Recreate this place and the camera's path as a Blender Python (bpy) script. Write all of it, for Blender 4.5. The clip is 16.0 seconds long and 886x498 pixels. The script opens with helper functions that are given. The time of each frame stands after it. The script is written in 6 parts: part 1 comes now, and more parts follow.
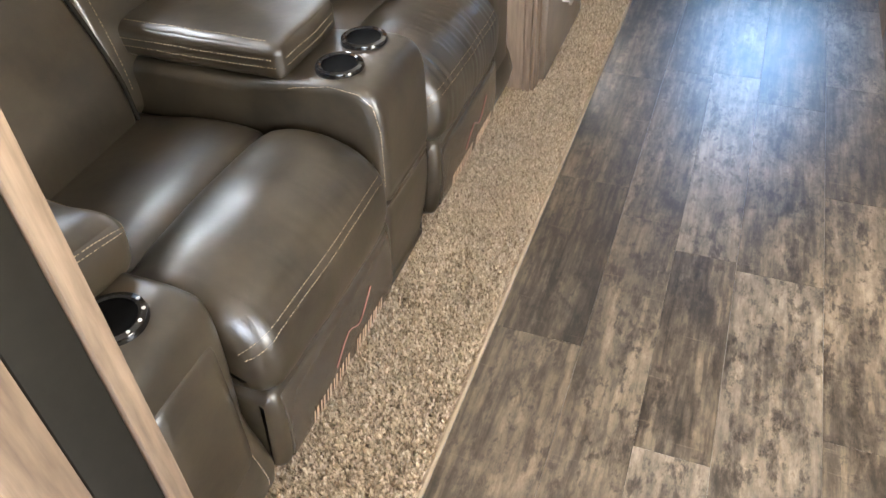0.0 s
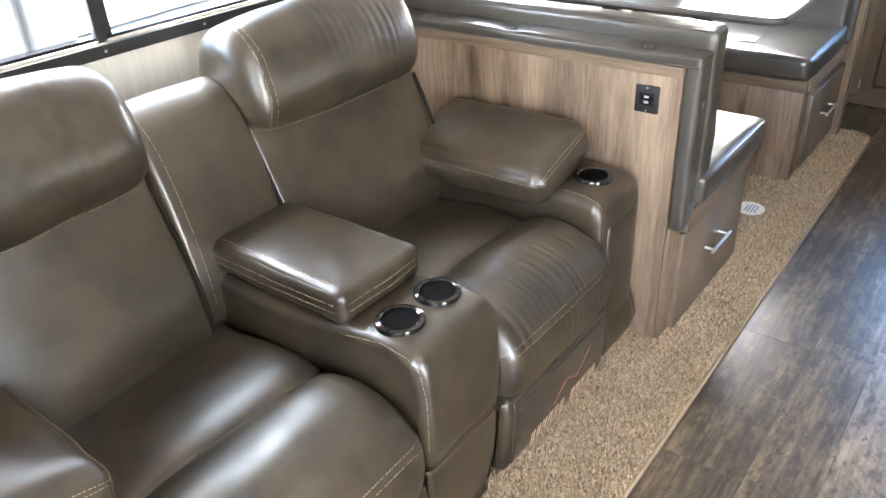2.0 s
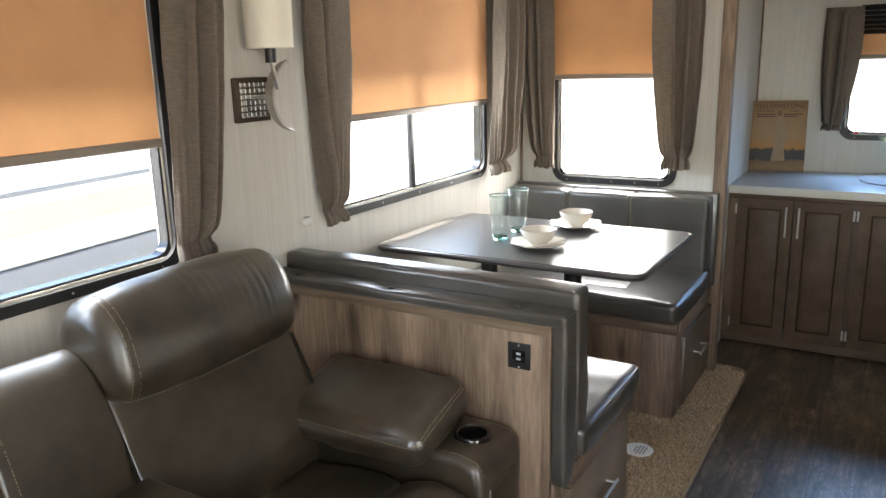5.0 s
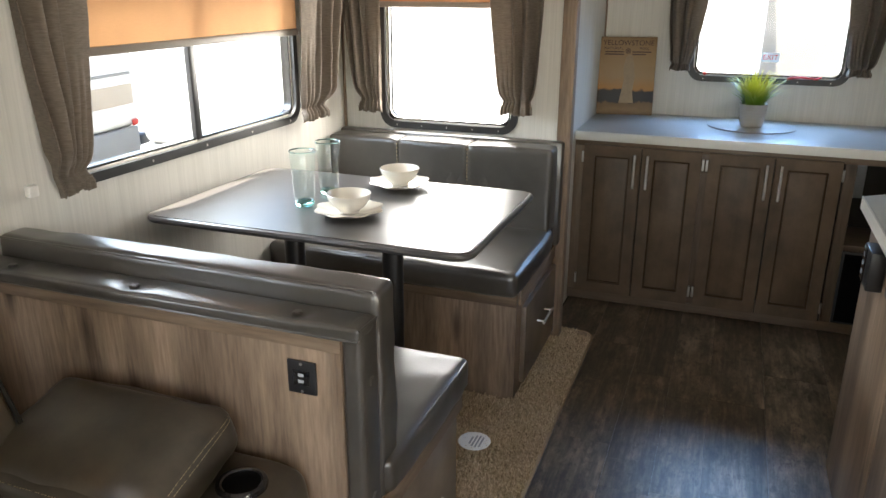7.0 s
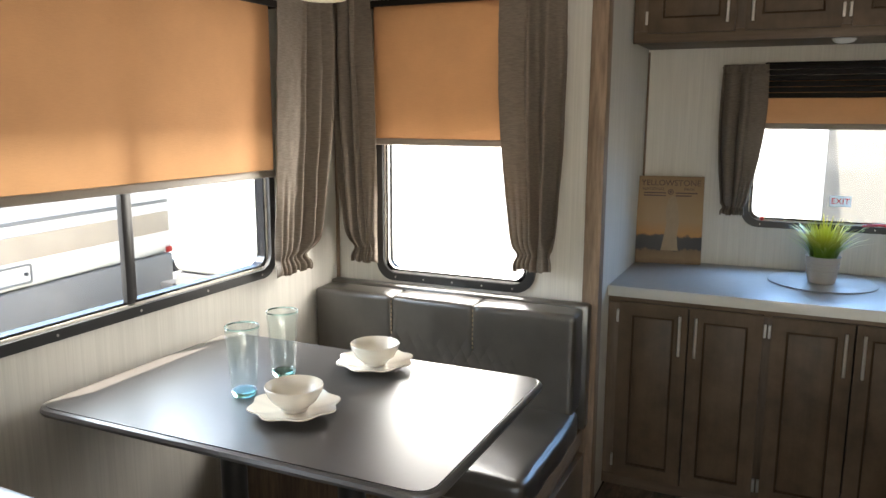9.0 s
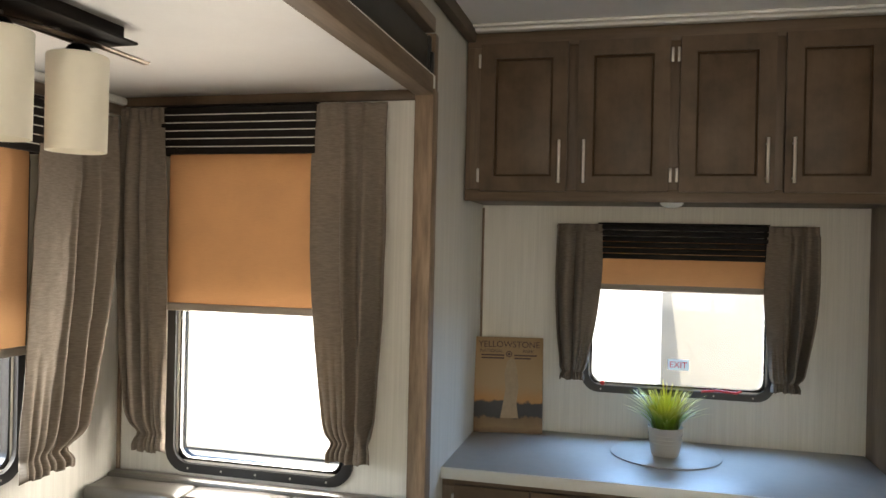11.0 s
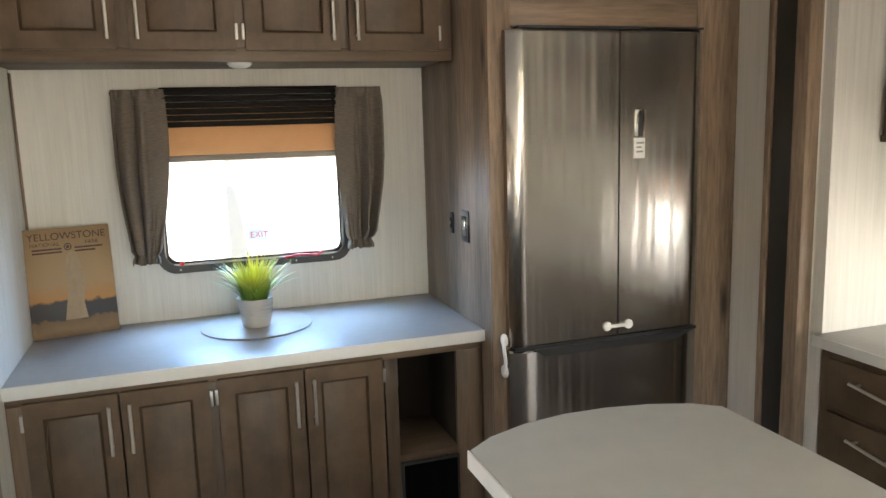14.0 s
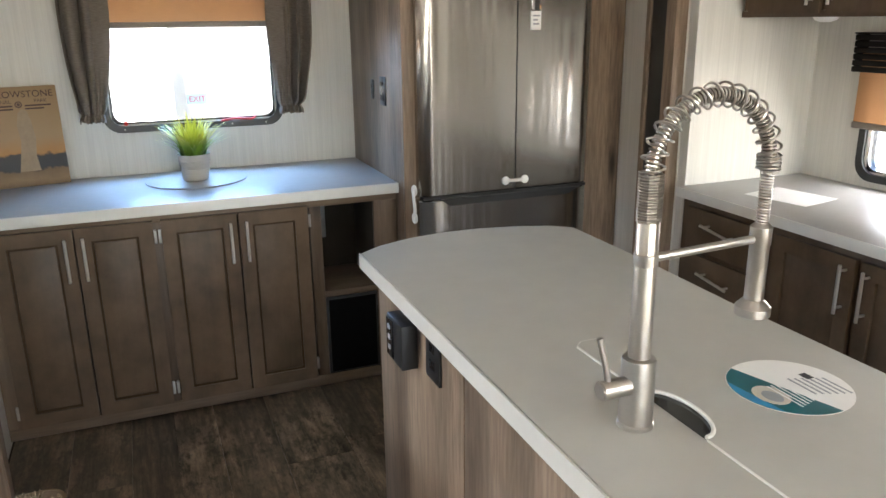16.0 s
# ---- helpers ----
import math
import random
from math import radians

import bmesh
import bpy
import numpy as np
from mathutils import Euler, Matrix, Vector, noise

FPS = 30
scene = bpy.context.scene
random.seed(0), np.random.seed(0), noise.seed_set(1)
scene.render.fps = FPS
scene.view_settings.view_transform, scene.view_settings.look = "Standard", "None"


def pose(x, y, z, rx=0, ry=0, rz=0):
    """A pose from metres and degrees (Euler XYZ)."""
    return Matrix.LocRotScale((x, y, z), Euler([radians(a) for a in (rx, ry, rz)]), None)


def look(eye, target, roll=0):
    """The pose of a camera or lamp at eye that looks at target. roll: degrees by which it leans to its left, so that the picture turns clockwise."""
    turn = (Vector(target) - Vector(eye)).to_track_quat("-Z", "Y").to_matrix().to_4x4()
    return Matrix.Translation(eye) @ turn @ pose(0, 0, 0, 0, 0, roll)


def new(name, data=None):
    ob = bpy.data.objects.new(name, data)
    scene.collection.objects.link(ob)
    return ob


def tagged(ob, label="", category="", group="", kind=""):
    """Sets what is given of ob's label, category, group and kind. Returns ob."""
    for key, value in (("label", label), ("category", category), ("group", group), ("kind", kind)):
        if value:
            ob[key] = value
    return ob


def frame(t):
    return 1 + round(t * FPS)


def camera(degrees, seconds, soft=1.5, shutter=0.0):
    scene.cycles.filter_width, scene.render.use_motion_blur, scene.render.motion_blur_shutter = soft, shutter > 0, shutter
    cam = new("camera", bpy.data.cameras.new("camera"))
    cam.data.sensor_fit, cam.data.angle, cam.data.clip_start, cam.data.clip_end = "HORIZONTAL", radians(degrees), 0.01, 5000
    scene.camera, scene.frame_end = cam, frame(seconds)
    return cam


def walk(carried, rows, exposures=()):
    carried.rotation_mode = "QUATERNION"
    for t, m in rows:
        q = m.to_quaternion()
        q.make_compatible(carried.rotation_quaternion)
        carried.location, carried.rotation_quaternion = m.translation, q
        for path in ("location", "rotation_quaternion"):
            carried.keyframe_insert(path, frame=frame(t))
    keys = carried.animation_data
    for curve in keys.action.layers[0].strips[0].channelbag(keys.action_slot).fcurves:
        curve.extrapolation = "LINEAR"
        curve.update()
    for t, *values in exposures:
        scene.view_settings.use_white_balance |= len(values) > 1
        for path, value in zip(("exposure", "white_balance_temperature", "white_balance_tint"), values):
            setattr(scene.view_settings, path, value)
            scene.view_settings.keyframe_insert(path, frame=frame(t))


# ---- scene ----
cam = camera(60.2, 16.0)
PATH = [
    (0, (0.346, 0.188, 1.32), (-0.212, 1.553, -0.03), -2.8),
    (0.5, (0.346, 0.294, 1.345), (-0.335, 1.624, 0.016), -3.0),
    (1, (0.401, 0.386, 1.382), (-0.431, 1.712, 0.137), -2.5),
    (1.5, (0.437, 0.476, 1.399), (-0.538, 1.801, 0.261), -2.6),
    (2, (0.465, 0.51, 1.421), (-0.614, 1.856, 0.409), -2.9),
    (2.5, (0.478, 0.521, 1.449), (-0.673, 1.906, 0.579), -2.8),
    (3, (0.476, 0.518, 1.473), (-0.715, 1.949, 0.742), -1.9),
    (3.5, (0.489, 0.52, 1.496), (-0.715, 1.994, 0.881), -0.8),
    (4, (0.515, 0.533, 1.509), (-0.678, 2.056, 1.003), -0.5),
    (4.5, (0.529, 0.557, 1.505), (-0.597, 2.144, 1.044), -1.2),
    (5, (0.525, 0.59, 1.499), (-0.476, 2.254, 1.02), -1.5),
    (5.2, (0.517, 0.617, 1.493), (-0.428, 2.308, 0.995), -1.5),
    (7.3, (0.452, 1.238, 1.476), (-0.202, 3.011, 0.821), 0.3),
    (7.5, (0.462, 1.309, 1.479), (-0.223, 3.081, 0.852), 0.3),
    (8, (0.445, 1.459, 1.487), (-0.334, 3.209, 0.913), -0.3),
    (8.2, (0.423, 1.518, 1.473), (-0.384, 3.268, 0.94), -0.9),
    (10.3, (0.414, 1.955, 1.589), (-0.366, 3.795, 1.527), 0.9),
    (10.5, (0.408, 1.992, 1.599), (-0.301, 3.862, 1.559), 1.1),
    (11, (0.427, 2.076, 1.61), (-0.057, 4.016, 1.603), 1.3),
    (11.5, (0.478, 2.137, 1.612), (0.179, 4.115, 1.581), 1.2),
    (12, (0.504, 2.177, 1.607), (0.392, 4.173, 1.526), 0.7),
    (12.5, (0.475, 2.206, 1.592), (0.593, 4.198, 1.468), 0.1),
    (13, (0.415, 2.233, 1.588), (0.733, 4.199, 1.399), -0.4),
    (13.5, (0.385, 2.251, 1.579), (0.871, 4.173, 1.316), -0.8),
    (14, (0.337, 2.235, 1.563), (0.97, 4.104, 1.239), -1.7),
    (14.5, (0.31, 2.188, 1.546), (1.029, 4.016, 1.17), -2.0),
    (15, (0.298, 2.09, 1.522), (1.036, 3.899, 1.094), -1.6),
    (15.5, (0.333, 1.926, 1.482), (1.048, 3.725, 0.982), -0.4),
    (16, (0.361, 1.795, 1.471), (1.064, 3.576, 0.894), -0.7),
]
walk(cam, [(t, look(eye, target, roll)) for t, eye, target, roll in PATH], exposures=[(0.0, 4.55, 6700, 10), (0.5, 4.7, 6700, 10), (1.5, 4.88, 6500, 10), (2.3, 4.7, 6200, 10), (2.6, 4.55, 5900, 10), (3.0, 4.4, 5200, 10), (3.5, 3.97, 5600, 10), (4.2, 3.57, 6000, 10), (4.7, 3.52, 6500, 10), (5.0, 3.52, 6600, 10), (8.0, 3.42, 6900, 10), (10.5, 3.1, 7100, 10), (11.5, 3.6, 7500, 10), (12.0, 3.65, 7700, 10), (12.7, 3.95, 7700, 10), (14.5, 4.2, 6700, 10), (16.0, 4.2, 6500, 10)])

# ---- world, sun, large lights ----
world = bpy.data.worlds.new("sky")
scene.world = world
world.use_nodes = True
wn = world.node_tree.nodes
sky = wn.new("ShaderNodeTexSky")
sky.sky_type = "NISHITA"
sky.sun_disc = False
sky.sun_elevation = radians(70.2)
sky.sun_rotation = radians(201.8)
wn["Background"].inputs["Strength"].default_value = 0.15
world.node_tree.links.new(sky.outputs[0], wn["Background"].inputs["Color"])
sun = new("sun", bpy.data.lights.new("sun", "SUN"))
sun.data.energy = 5.0
sun.data.angle = radians(0.6)
sun.data.color = (1.0, 0.95, 0.86)
sun.matrix_world = look((-0.2, -0.5, 1.5), (0, 0, 0))


def opening_light(name, eye, target, width, height, watts, colour):
    """An area lamp as daylight at an opening; the doorway and front ones are never faced."""
    ob = new(name, bpy.data.lights.new(name, "AREA"))
    ob.data.shape, ob.data.size, ob.data.size_y = "RECTANGLE", width, height
    ob.data.energy, ob.data.color = watts, colour
    ob.matrix_world = look(eye, target)


opening_light("doorway_daylight", (2.33, 0.3, 1.05), (0.0, 0.75, 0.9), 0.7, 1.7, 1.95, (1.0, 0.84, 0.62))
# added fill from an assumed front opening, brightens what faces the front
opening_light("unseen_front_fill", (0.9, -1.13, 1.4), (0.9, 2.0, 1.2), 1.3, 0.9, 1.8, (1.0, 0.88, 0.72))

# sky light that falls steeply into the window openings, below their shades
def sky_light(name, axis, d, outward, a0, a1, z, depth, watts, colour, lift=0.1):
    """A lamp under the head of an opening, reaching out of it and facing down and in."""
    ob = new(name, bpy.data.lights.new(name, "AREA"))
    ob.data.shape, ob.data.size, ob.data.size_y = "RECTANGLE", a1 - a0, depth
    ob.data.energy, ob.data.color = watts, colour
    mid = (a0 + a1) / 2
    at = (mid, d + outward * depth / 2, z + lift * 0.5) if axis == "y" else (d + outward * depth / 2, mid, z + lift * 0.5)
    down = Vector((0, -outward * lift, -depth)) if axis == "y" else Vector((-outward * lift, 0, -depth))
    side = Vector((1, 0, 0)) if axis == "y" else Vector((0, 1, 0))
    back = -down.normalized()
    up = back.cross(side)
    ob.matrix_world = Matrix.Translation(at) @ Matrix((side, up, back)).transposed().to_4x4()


opening_light("end_window_daylight", (-0.67, 4.2155, 1.165), (-0.67, 0.0, 1.165), 0.555, 0.475, 1.7, (1.0, 0.97, 0.92))
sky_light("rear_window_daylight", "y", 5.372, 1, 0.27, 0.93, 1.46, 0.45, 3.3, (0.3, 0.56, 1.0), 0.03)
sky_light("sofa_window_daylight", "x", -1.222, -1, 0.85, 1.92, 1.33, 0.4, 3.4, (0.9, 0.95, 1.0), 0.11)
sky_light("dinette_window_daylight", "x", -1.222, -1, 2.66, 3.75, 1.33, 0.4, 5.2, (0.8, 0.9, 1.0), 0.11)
opening_light("kitchen_window_daylight", (2.936, 3.49, 1.0), (0.0, 3.49, 0.9), 0.7, 0.17, 0.62, (1.0, 0.95, 0.88))


# ---- materials ----
def node_mat(name):
    m = bpy.data.materials.new(name)
    m.use_nodes = True
    return m, m.node_tree.nodes, m.node_tree.links, m.node_tree.nodes["Principled BSDF"]


def mapping(n, l, scale, island=False):
    co = n.new("ShaderNodeTexCoord")
    mp = n.new("ShaderNodeMapping")
    mp.inputs["Scale"].default_value = scale
    l.new(co.outputs["Object"], mp.inputs["Vector"])
    if island:
        info = n.new("ShaderNodeObjectInfo")
        mul = n.new("ShaderNodeVectorMath")
        mul.operation = "SCALE"
        mul.inputs[0].default_value = (37.0, 53.0, 19.0)
        l.new(info.outputs["Random"], mul.inputs["Scale"])
        l.new(mul.outputs[0], mp.inputs["Location"])
    return mp.outputs["Vector"]


def noise_tex(n, l, vec, scale, detail=4.0, rough=0.55):
    t = n.new("ShaderNodeTexNoise")
    t.inputs["Scale"].default_value = scale
    t.inputs["Detail"].default_value = detail
    t.inputs["Roughness"].default_value = rough
    l.new(vec, t.inputs["Vector"])
    return t.outputs["Fac"]


def ramp(n, l, fac, stops):
    r = n.new("ShaderNodeValToRGB")
    e = r.color_ramp.elements
    while len(e) < len(stops):
        e.new(0.5)
    for k, (p, c) in enumerate(stops):
        e[k].position = p
        e[k].color = (*c, 1)
    l.new(fac, r.inputs["Fac"])
    return r.outputs["Color"]


def mixc(n, l, fac, a, b, mode="MIX"):
    m = n.new("ShaderNodeMix")
    m.data_type = "RGBA"
    m.blend_type = mode
    if isinstance(fac, float):
        m.inputs["Factor"].default_value = fac
    else:
        l.new(fac, m.inputs["Factor"])
    for s, v in (("A", a), ("B", b)):
        sock = [q for q in m.inputs if q.name == s and q.type == "RGBA"][0]
        if isinstance(v, tuple):
            sock.default_value = (*v, 1)
        else:
            l.new(v, sock)
    return [q for q in m.outputs if q.type == "RGBA"][0]


def bump(n, l, b, fac, strength, distance=0.002):
    k = n.new("ShaderNodeBump")
    k.inputs["Strength"].default_value = strength
    k.inputs["Distance"].default_value = distance
    l.new(fac, k.inputs["Height"])
    l.new(k.outputs["Normal"], b.inputs["Normal"])


def shade(c, f):
    return tuple(max(0.0, min(1.0, v * f)) for v in c)


def plain(name, c, rough=0.5, metal=0.0, grain=60.0, var=0.15, bumps=0.1, coat=0.0, stretch=(1, 1, 1), spec=0.5):
    """Two scales of variation in colour and roughness, with a fine relief."""
    m, n, l, b = node_mat(name)
    v = mapping(n, l, stretch)
    fine = noise_tex(n, l, v, grain, 5.0)
    broad = noise_tex(n, l, v, grain / 12.0, 3.0)
    a = ramp(n, l, broad, [(0.3, shade(c, 1 - var)), (0.7, shade(c, 1 + var))])
    g = mixc(n, l, 0.35, a, ramp(n, l, fine, [(0.3, shade(c, 1 - var)), (0.7, shade(c, 1 + var))]))
    l.new(g, b.inputs["Base Color"])
    rr = n.new("ShaderNodeMapRange")
    rr.inputs["To Min"].default_value = max(0.02, rough - 0.06)
    rr.inputs["To Max"].default_value = min(1.0, rough + 0.06)
    l.new(broad, rr.inputs["Value"])
    l.new(rr.outputs[0], b.inputs["Roughness"])
    b.inputs["Metallic"].default_value = metal
    b.inputs["Coat Weight"].default_value = coat
    b.inputs["Specular IOR Level"].default_value = spec
    if bumps:
        bump(n, l, b, fine, bumps, 0.0015)
    return m


def wood(name, dark, mid, light, axis="z", rough=0.45, knots=True, streak=1.0, spec=0.5, fine=0.3):
    """Printed or stained wood with the grain along one axis."""
    m, n, l, b = node_mat(name)
    s = {"x": (0.9, 10.0, 10.0), "y": (10.0, 0.9, 10.0), "z": (10.0, 10.0, 0.9)}[axis]
    v = mapping(n, l, s)
    g1 = noise_tex(n, l, v, 1.3, 6.0, 0.6)
    g2 = noise_tex(n, l, v, 9.0, 4.0, 0.6)
    broad = noise_tex(n, l, mapping(n, l, tuple(q * 0.25 for q in s)), 1.6, 2.0)
    c1 = ramp(n, l, g1, [(0.28, dark), (0.46, mid), (0.72, light)])
    c2 = ramp(n, l, broad, [(0.3, shade(mid, 0.62)), (0.7, shade(light, 1.05))])
    col = mixc(n, l, 0.4 * streak, c1, c2)
    col = mixc(n, l, fine, col, ramp(n, l, g2, [(0.3, shade(dark, 0.8)), (0.65, light)]))
    if knots:
        wide = {"x": (0.35, 11.0, 11.0), "y": (11.0, 0.35, 11.0), "z": (11.0, 11.0, 0.35)}[axis]
        boards = noise_tex(n, l, mapping(n, l, wide), 1.0, 1.0, 0.3)
        col = mixc(n, l, 0.8, col, ramp(n, l, boards, [(0.38, (0.72, 0.7, 0.69)), (0.5, (1.0, 0.99, 0.98)), (0.62, (1.28, 1.27, 1.27))]), "MULTIPLY")
        k = n.new("ShaderNodeTexVoronoi")
        k.inputs["Scale"].default_value = 1.0
        ks = {"x": (1.6, 6.0, 6.0), "y": (6.0, 1.6, 6.0), "z": (6.0, 6.0, 1.6)}[axis]
        l.new(mapping(n, l, ks), k.inputs["Vector"])
        kf = ramp(n, l, k.outputs["Distance"], [(0.04, (1, 1, 1)), (0.16, (0, 0, 0))])
        col = mixc(n, l, kf, col, shade(dark, 0.55))
    l.new(col, b.inputs["Base Color"])
    if not knots:
        cloud = noise_tex(n, l, mapping(n, l, (1, 1, 1)), 7.0, 4.0, 0.6)
        col = mixc(n, l, 0.5, col, ramp(n, l, cloud, [(0.34, shade(mid, 0.6)), (0.66, shade(light, 1.15))]))
        l.new(col, b.inputs["Base Color"])
    b.inputs["Roughness"].default_value = rough
    b.inputs["Specular IOR Level"].default_value = spec
    bump(n, l, b, g2, 0.12, 0.001)
    return m


def leather(name, c, rough=0.34, var=1.0):
    m, n, l, b = node_mat(name)
    v = mapping(n, l, (1, 1, 1))
    vo = n.new("ShaderNodeTexVoronoi")
    vo.inputs["Scale"].default_value = 420.0
    l.new(v, vo.inputs["Vector"])
    br = noise_tex(n, l, v, 7.0, 5.0, 0.6)
    wr = noise_tex(n, l, v, 26.0, 5.0)
    col = ramp(n, l, br, [(0.36, shade(c, 1 - 0.24 * var)), (0.64, shade(c, 1 + 0.24 * var))])
    col = mixc(n, l, 0.3, col, ramp(n, l, wr, [(0.3, shade(c, 1 - 0.3 * var)), (0.7, shade(c, 1 + 0.3 * var))]))
    l.new(col, b.inputs["Base Color"])
    rr = n.new("ShaderNodeMapRange")
    rr.inputs["To Min"].default_value = rough
    rr.inputs["To Max"].default_value = rough + 0.05
    l.new(wr, rr.inputs["Value"])
    l.new(rr.outputs[0], b.inputs["Roughness"])
    add = n.new("ShaderNodeMath")
    add.operation = "MULTIPLY_ADD"
    add.inputs[1].default_value = 0.12
    l.new(vo.outputs["Distance"], add.inputs[0])
    soft = n.new("ShaderNodeMath")
    soft.operation = "MULTIPLY_ADD"
    soft.inputs[1].default_value = var
    l.new(wr, soft.inputs[0])
    big = n.new("ShaderNodeMath")
    big.operation = "MULTIPLY"
    big.inputs[1].default_value = 1.6 * var
    l.new(noise_tex(n, l, v, 11.0, 3.0), big.inputs[0])
    l.new(big.outputs[0], soft.inputs[2])
    l.new(soft.outputs[0], add.inputs[2])
    b.inputs["Specular IOR Level"].default_value = 1.0
    b.inputs["Coat Weight"].default_value = 0.0
    b.inputs["Coat Roughness"].default_value = 0.3
    bump(n, l, b, add.outputs[0], 0.16, 0.0016)
    return m


def cloth(name, c, weave=700.0, through_light=0.25, var=0.2):
    """A woven fabric that lets some light through."""
    m, n, l, b = node_mat(name)
    v = mapping(n, l, (1, 1, 1))
    w = noise_tex(n, l, mapping(n, l, (45, 45, 330)), 1.0, 4.0)
    br = noise_tex(n, l, v, 6.0, 3.0)
    col = mixc(n, l, 0.5, ramp(n, l, w, [(0.3, shade(c, 1 - var)), (0.7, shade(c, 1 + var))]), ramp(n, l, br, [(0.3, shade(c, 0.85)), (0.7, shade(c, 1.12))]))
    l.new(col, b.inputs["Base Color"])
    b.inputs["Roughness"].default_value = 0.9
    b.inputs["Sheen Weight"].default_value = 0.08
    bump(n, l, b, w, 0.35, 0.002)
    tr = n.new("ShaderNodeBsdfTranslucent")
    l.new(col, tr.inputs["Color"])
    mx = n.new("ShaderNodeMixShader")
    mx.inputs[0].default_value = through_light
    l.new(b.outputs[0], mx.inputs[1])
    l.new(tr.outputs[0], mx.inputs[2])
    l.new(mx.outputs[0], n["Material Output"].inputs["Surface"])
    return m


def glassy(name, c=(1, 1, 1), rough=0.0, ior=1.45):
    m, n, l, b = node_mat(name)
    b.inputs["Base Color"].default_value = (*c, 1)
    b.inputs["Roughness"].default_value = rough
    b.inputs["IOR"].default_value = ior
    b.inputs["Transmission Weight"].default_value = 1.0
    return m


def pane_mat(name, tint=(0.95, 0.97, 0.97), floor_gloss=0.02):
    """Thin window glass: mostly clear, a little gloss."""
    m, n, l, b = node_mat(name)
    t = n.new("ShaderNodeBsdfTransparent")
    t.inputs["Color"].default_value = (*tint, 1)
    g = n.new("ShaderNodeBsdfGlossy")
    g.inputs["Roughness"].default_value = 0.02
    f = n.new("ShaderNodeLayerWeight")
    f.inputs["Blend"].default_value = 0.5
    pw = n.new("ShaderNodeMath")
    pw.operation = "POWER"
    pw.inputs[1].default_value = 5.0
    l.new(f.outputs["Facing"], pw.inputs[0])
    ml = n.new("ShaderNodeMath")
    ml.operation = "MULTIPLY_ADD"
    ml.inputs[1].default_value = 0.5
    ml.inputs[2].default_value = floor_gloss
    l.new(pw.outputs[0], ml.inputs[0])
    mx = n.new("ShaderNodeMixShader")
    l.new(ml.outputs[0], mx.inputs[0])
    l.new(t.outputs[0], mx.inputs[1])
    l.new(g.outputs[0], mx.inputs[2])
    l.new(mx.outputs[0], n["Material Output"].inputs["Surface"])
    return m


def wallpaper(name, c):
    """Off-white panel with fine upright linen streaks."""
    m, n, l, b = node_mat(name)
    w = noise_tex(n, l, mapping(n, l, (160, 160, 3.0)), 1.0, 4.0, 0.7)
    w2 = noise_tex(n, l, mapping(n, l, (40, 40, 1.2)), 1.0, 3.0)
    br = noise_tex(n, l, mapping(n, l, (1, 1, 1)), 2.0, 2.0)
    col = ramp(n, l, w, [(0.3, shade(c, 0.8)), (0.55, c), (0.75, shade(c, 1.1))])
    col = mixc(n, l, 0.35, col, ramp(n, l, w2, [(0.35, shade(c, 0.82)), (0.65, shade(c, 1.08))]))
    col = mixc(n, l, 0.2, col, ramp(n, l, br, [(0.3, shade(c, 0.92)), (0.7, shade(c, 1.05))]))
    l.new(col, b.inputs["Base Color"])
    b.inputs["Roughness"].default_value = 0.55
    bump(n, l, b, w, 0.08, 0.0008)
    return m


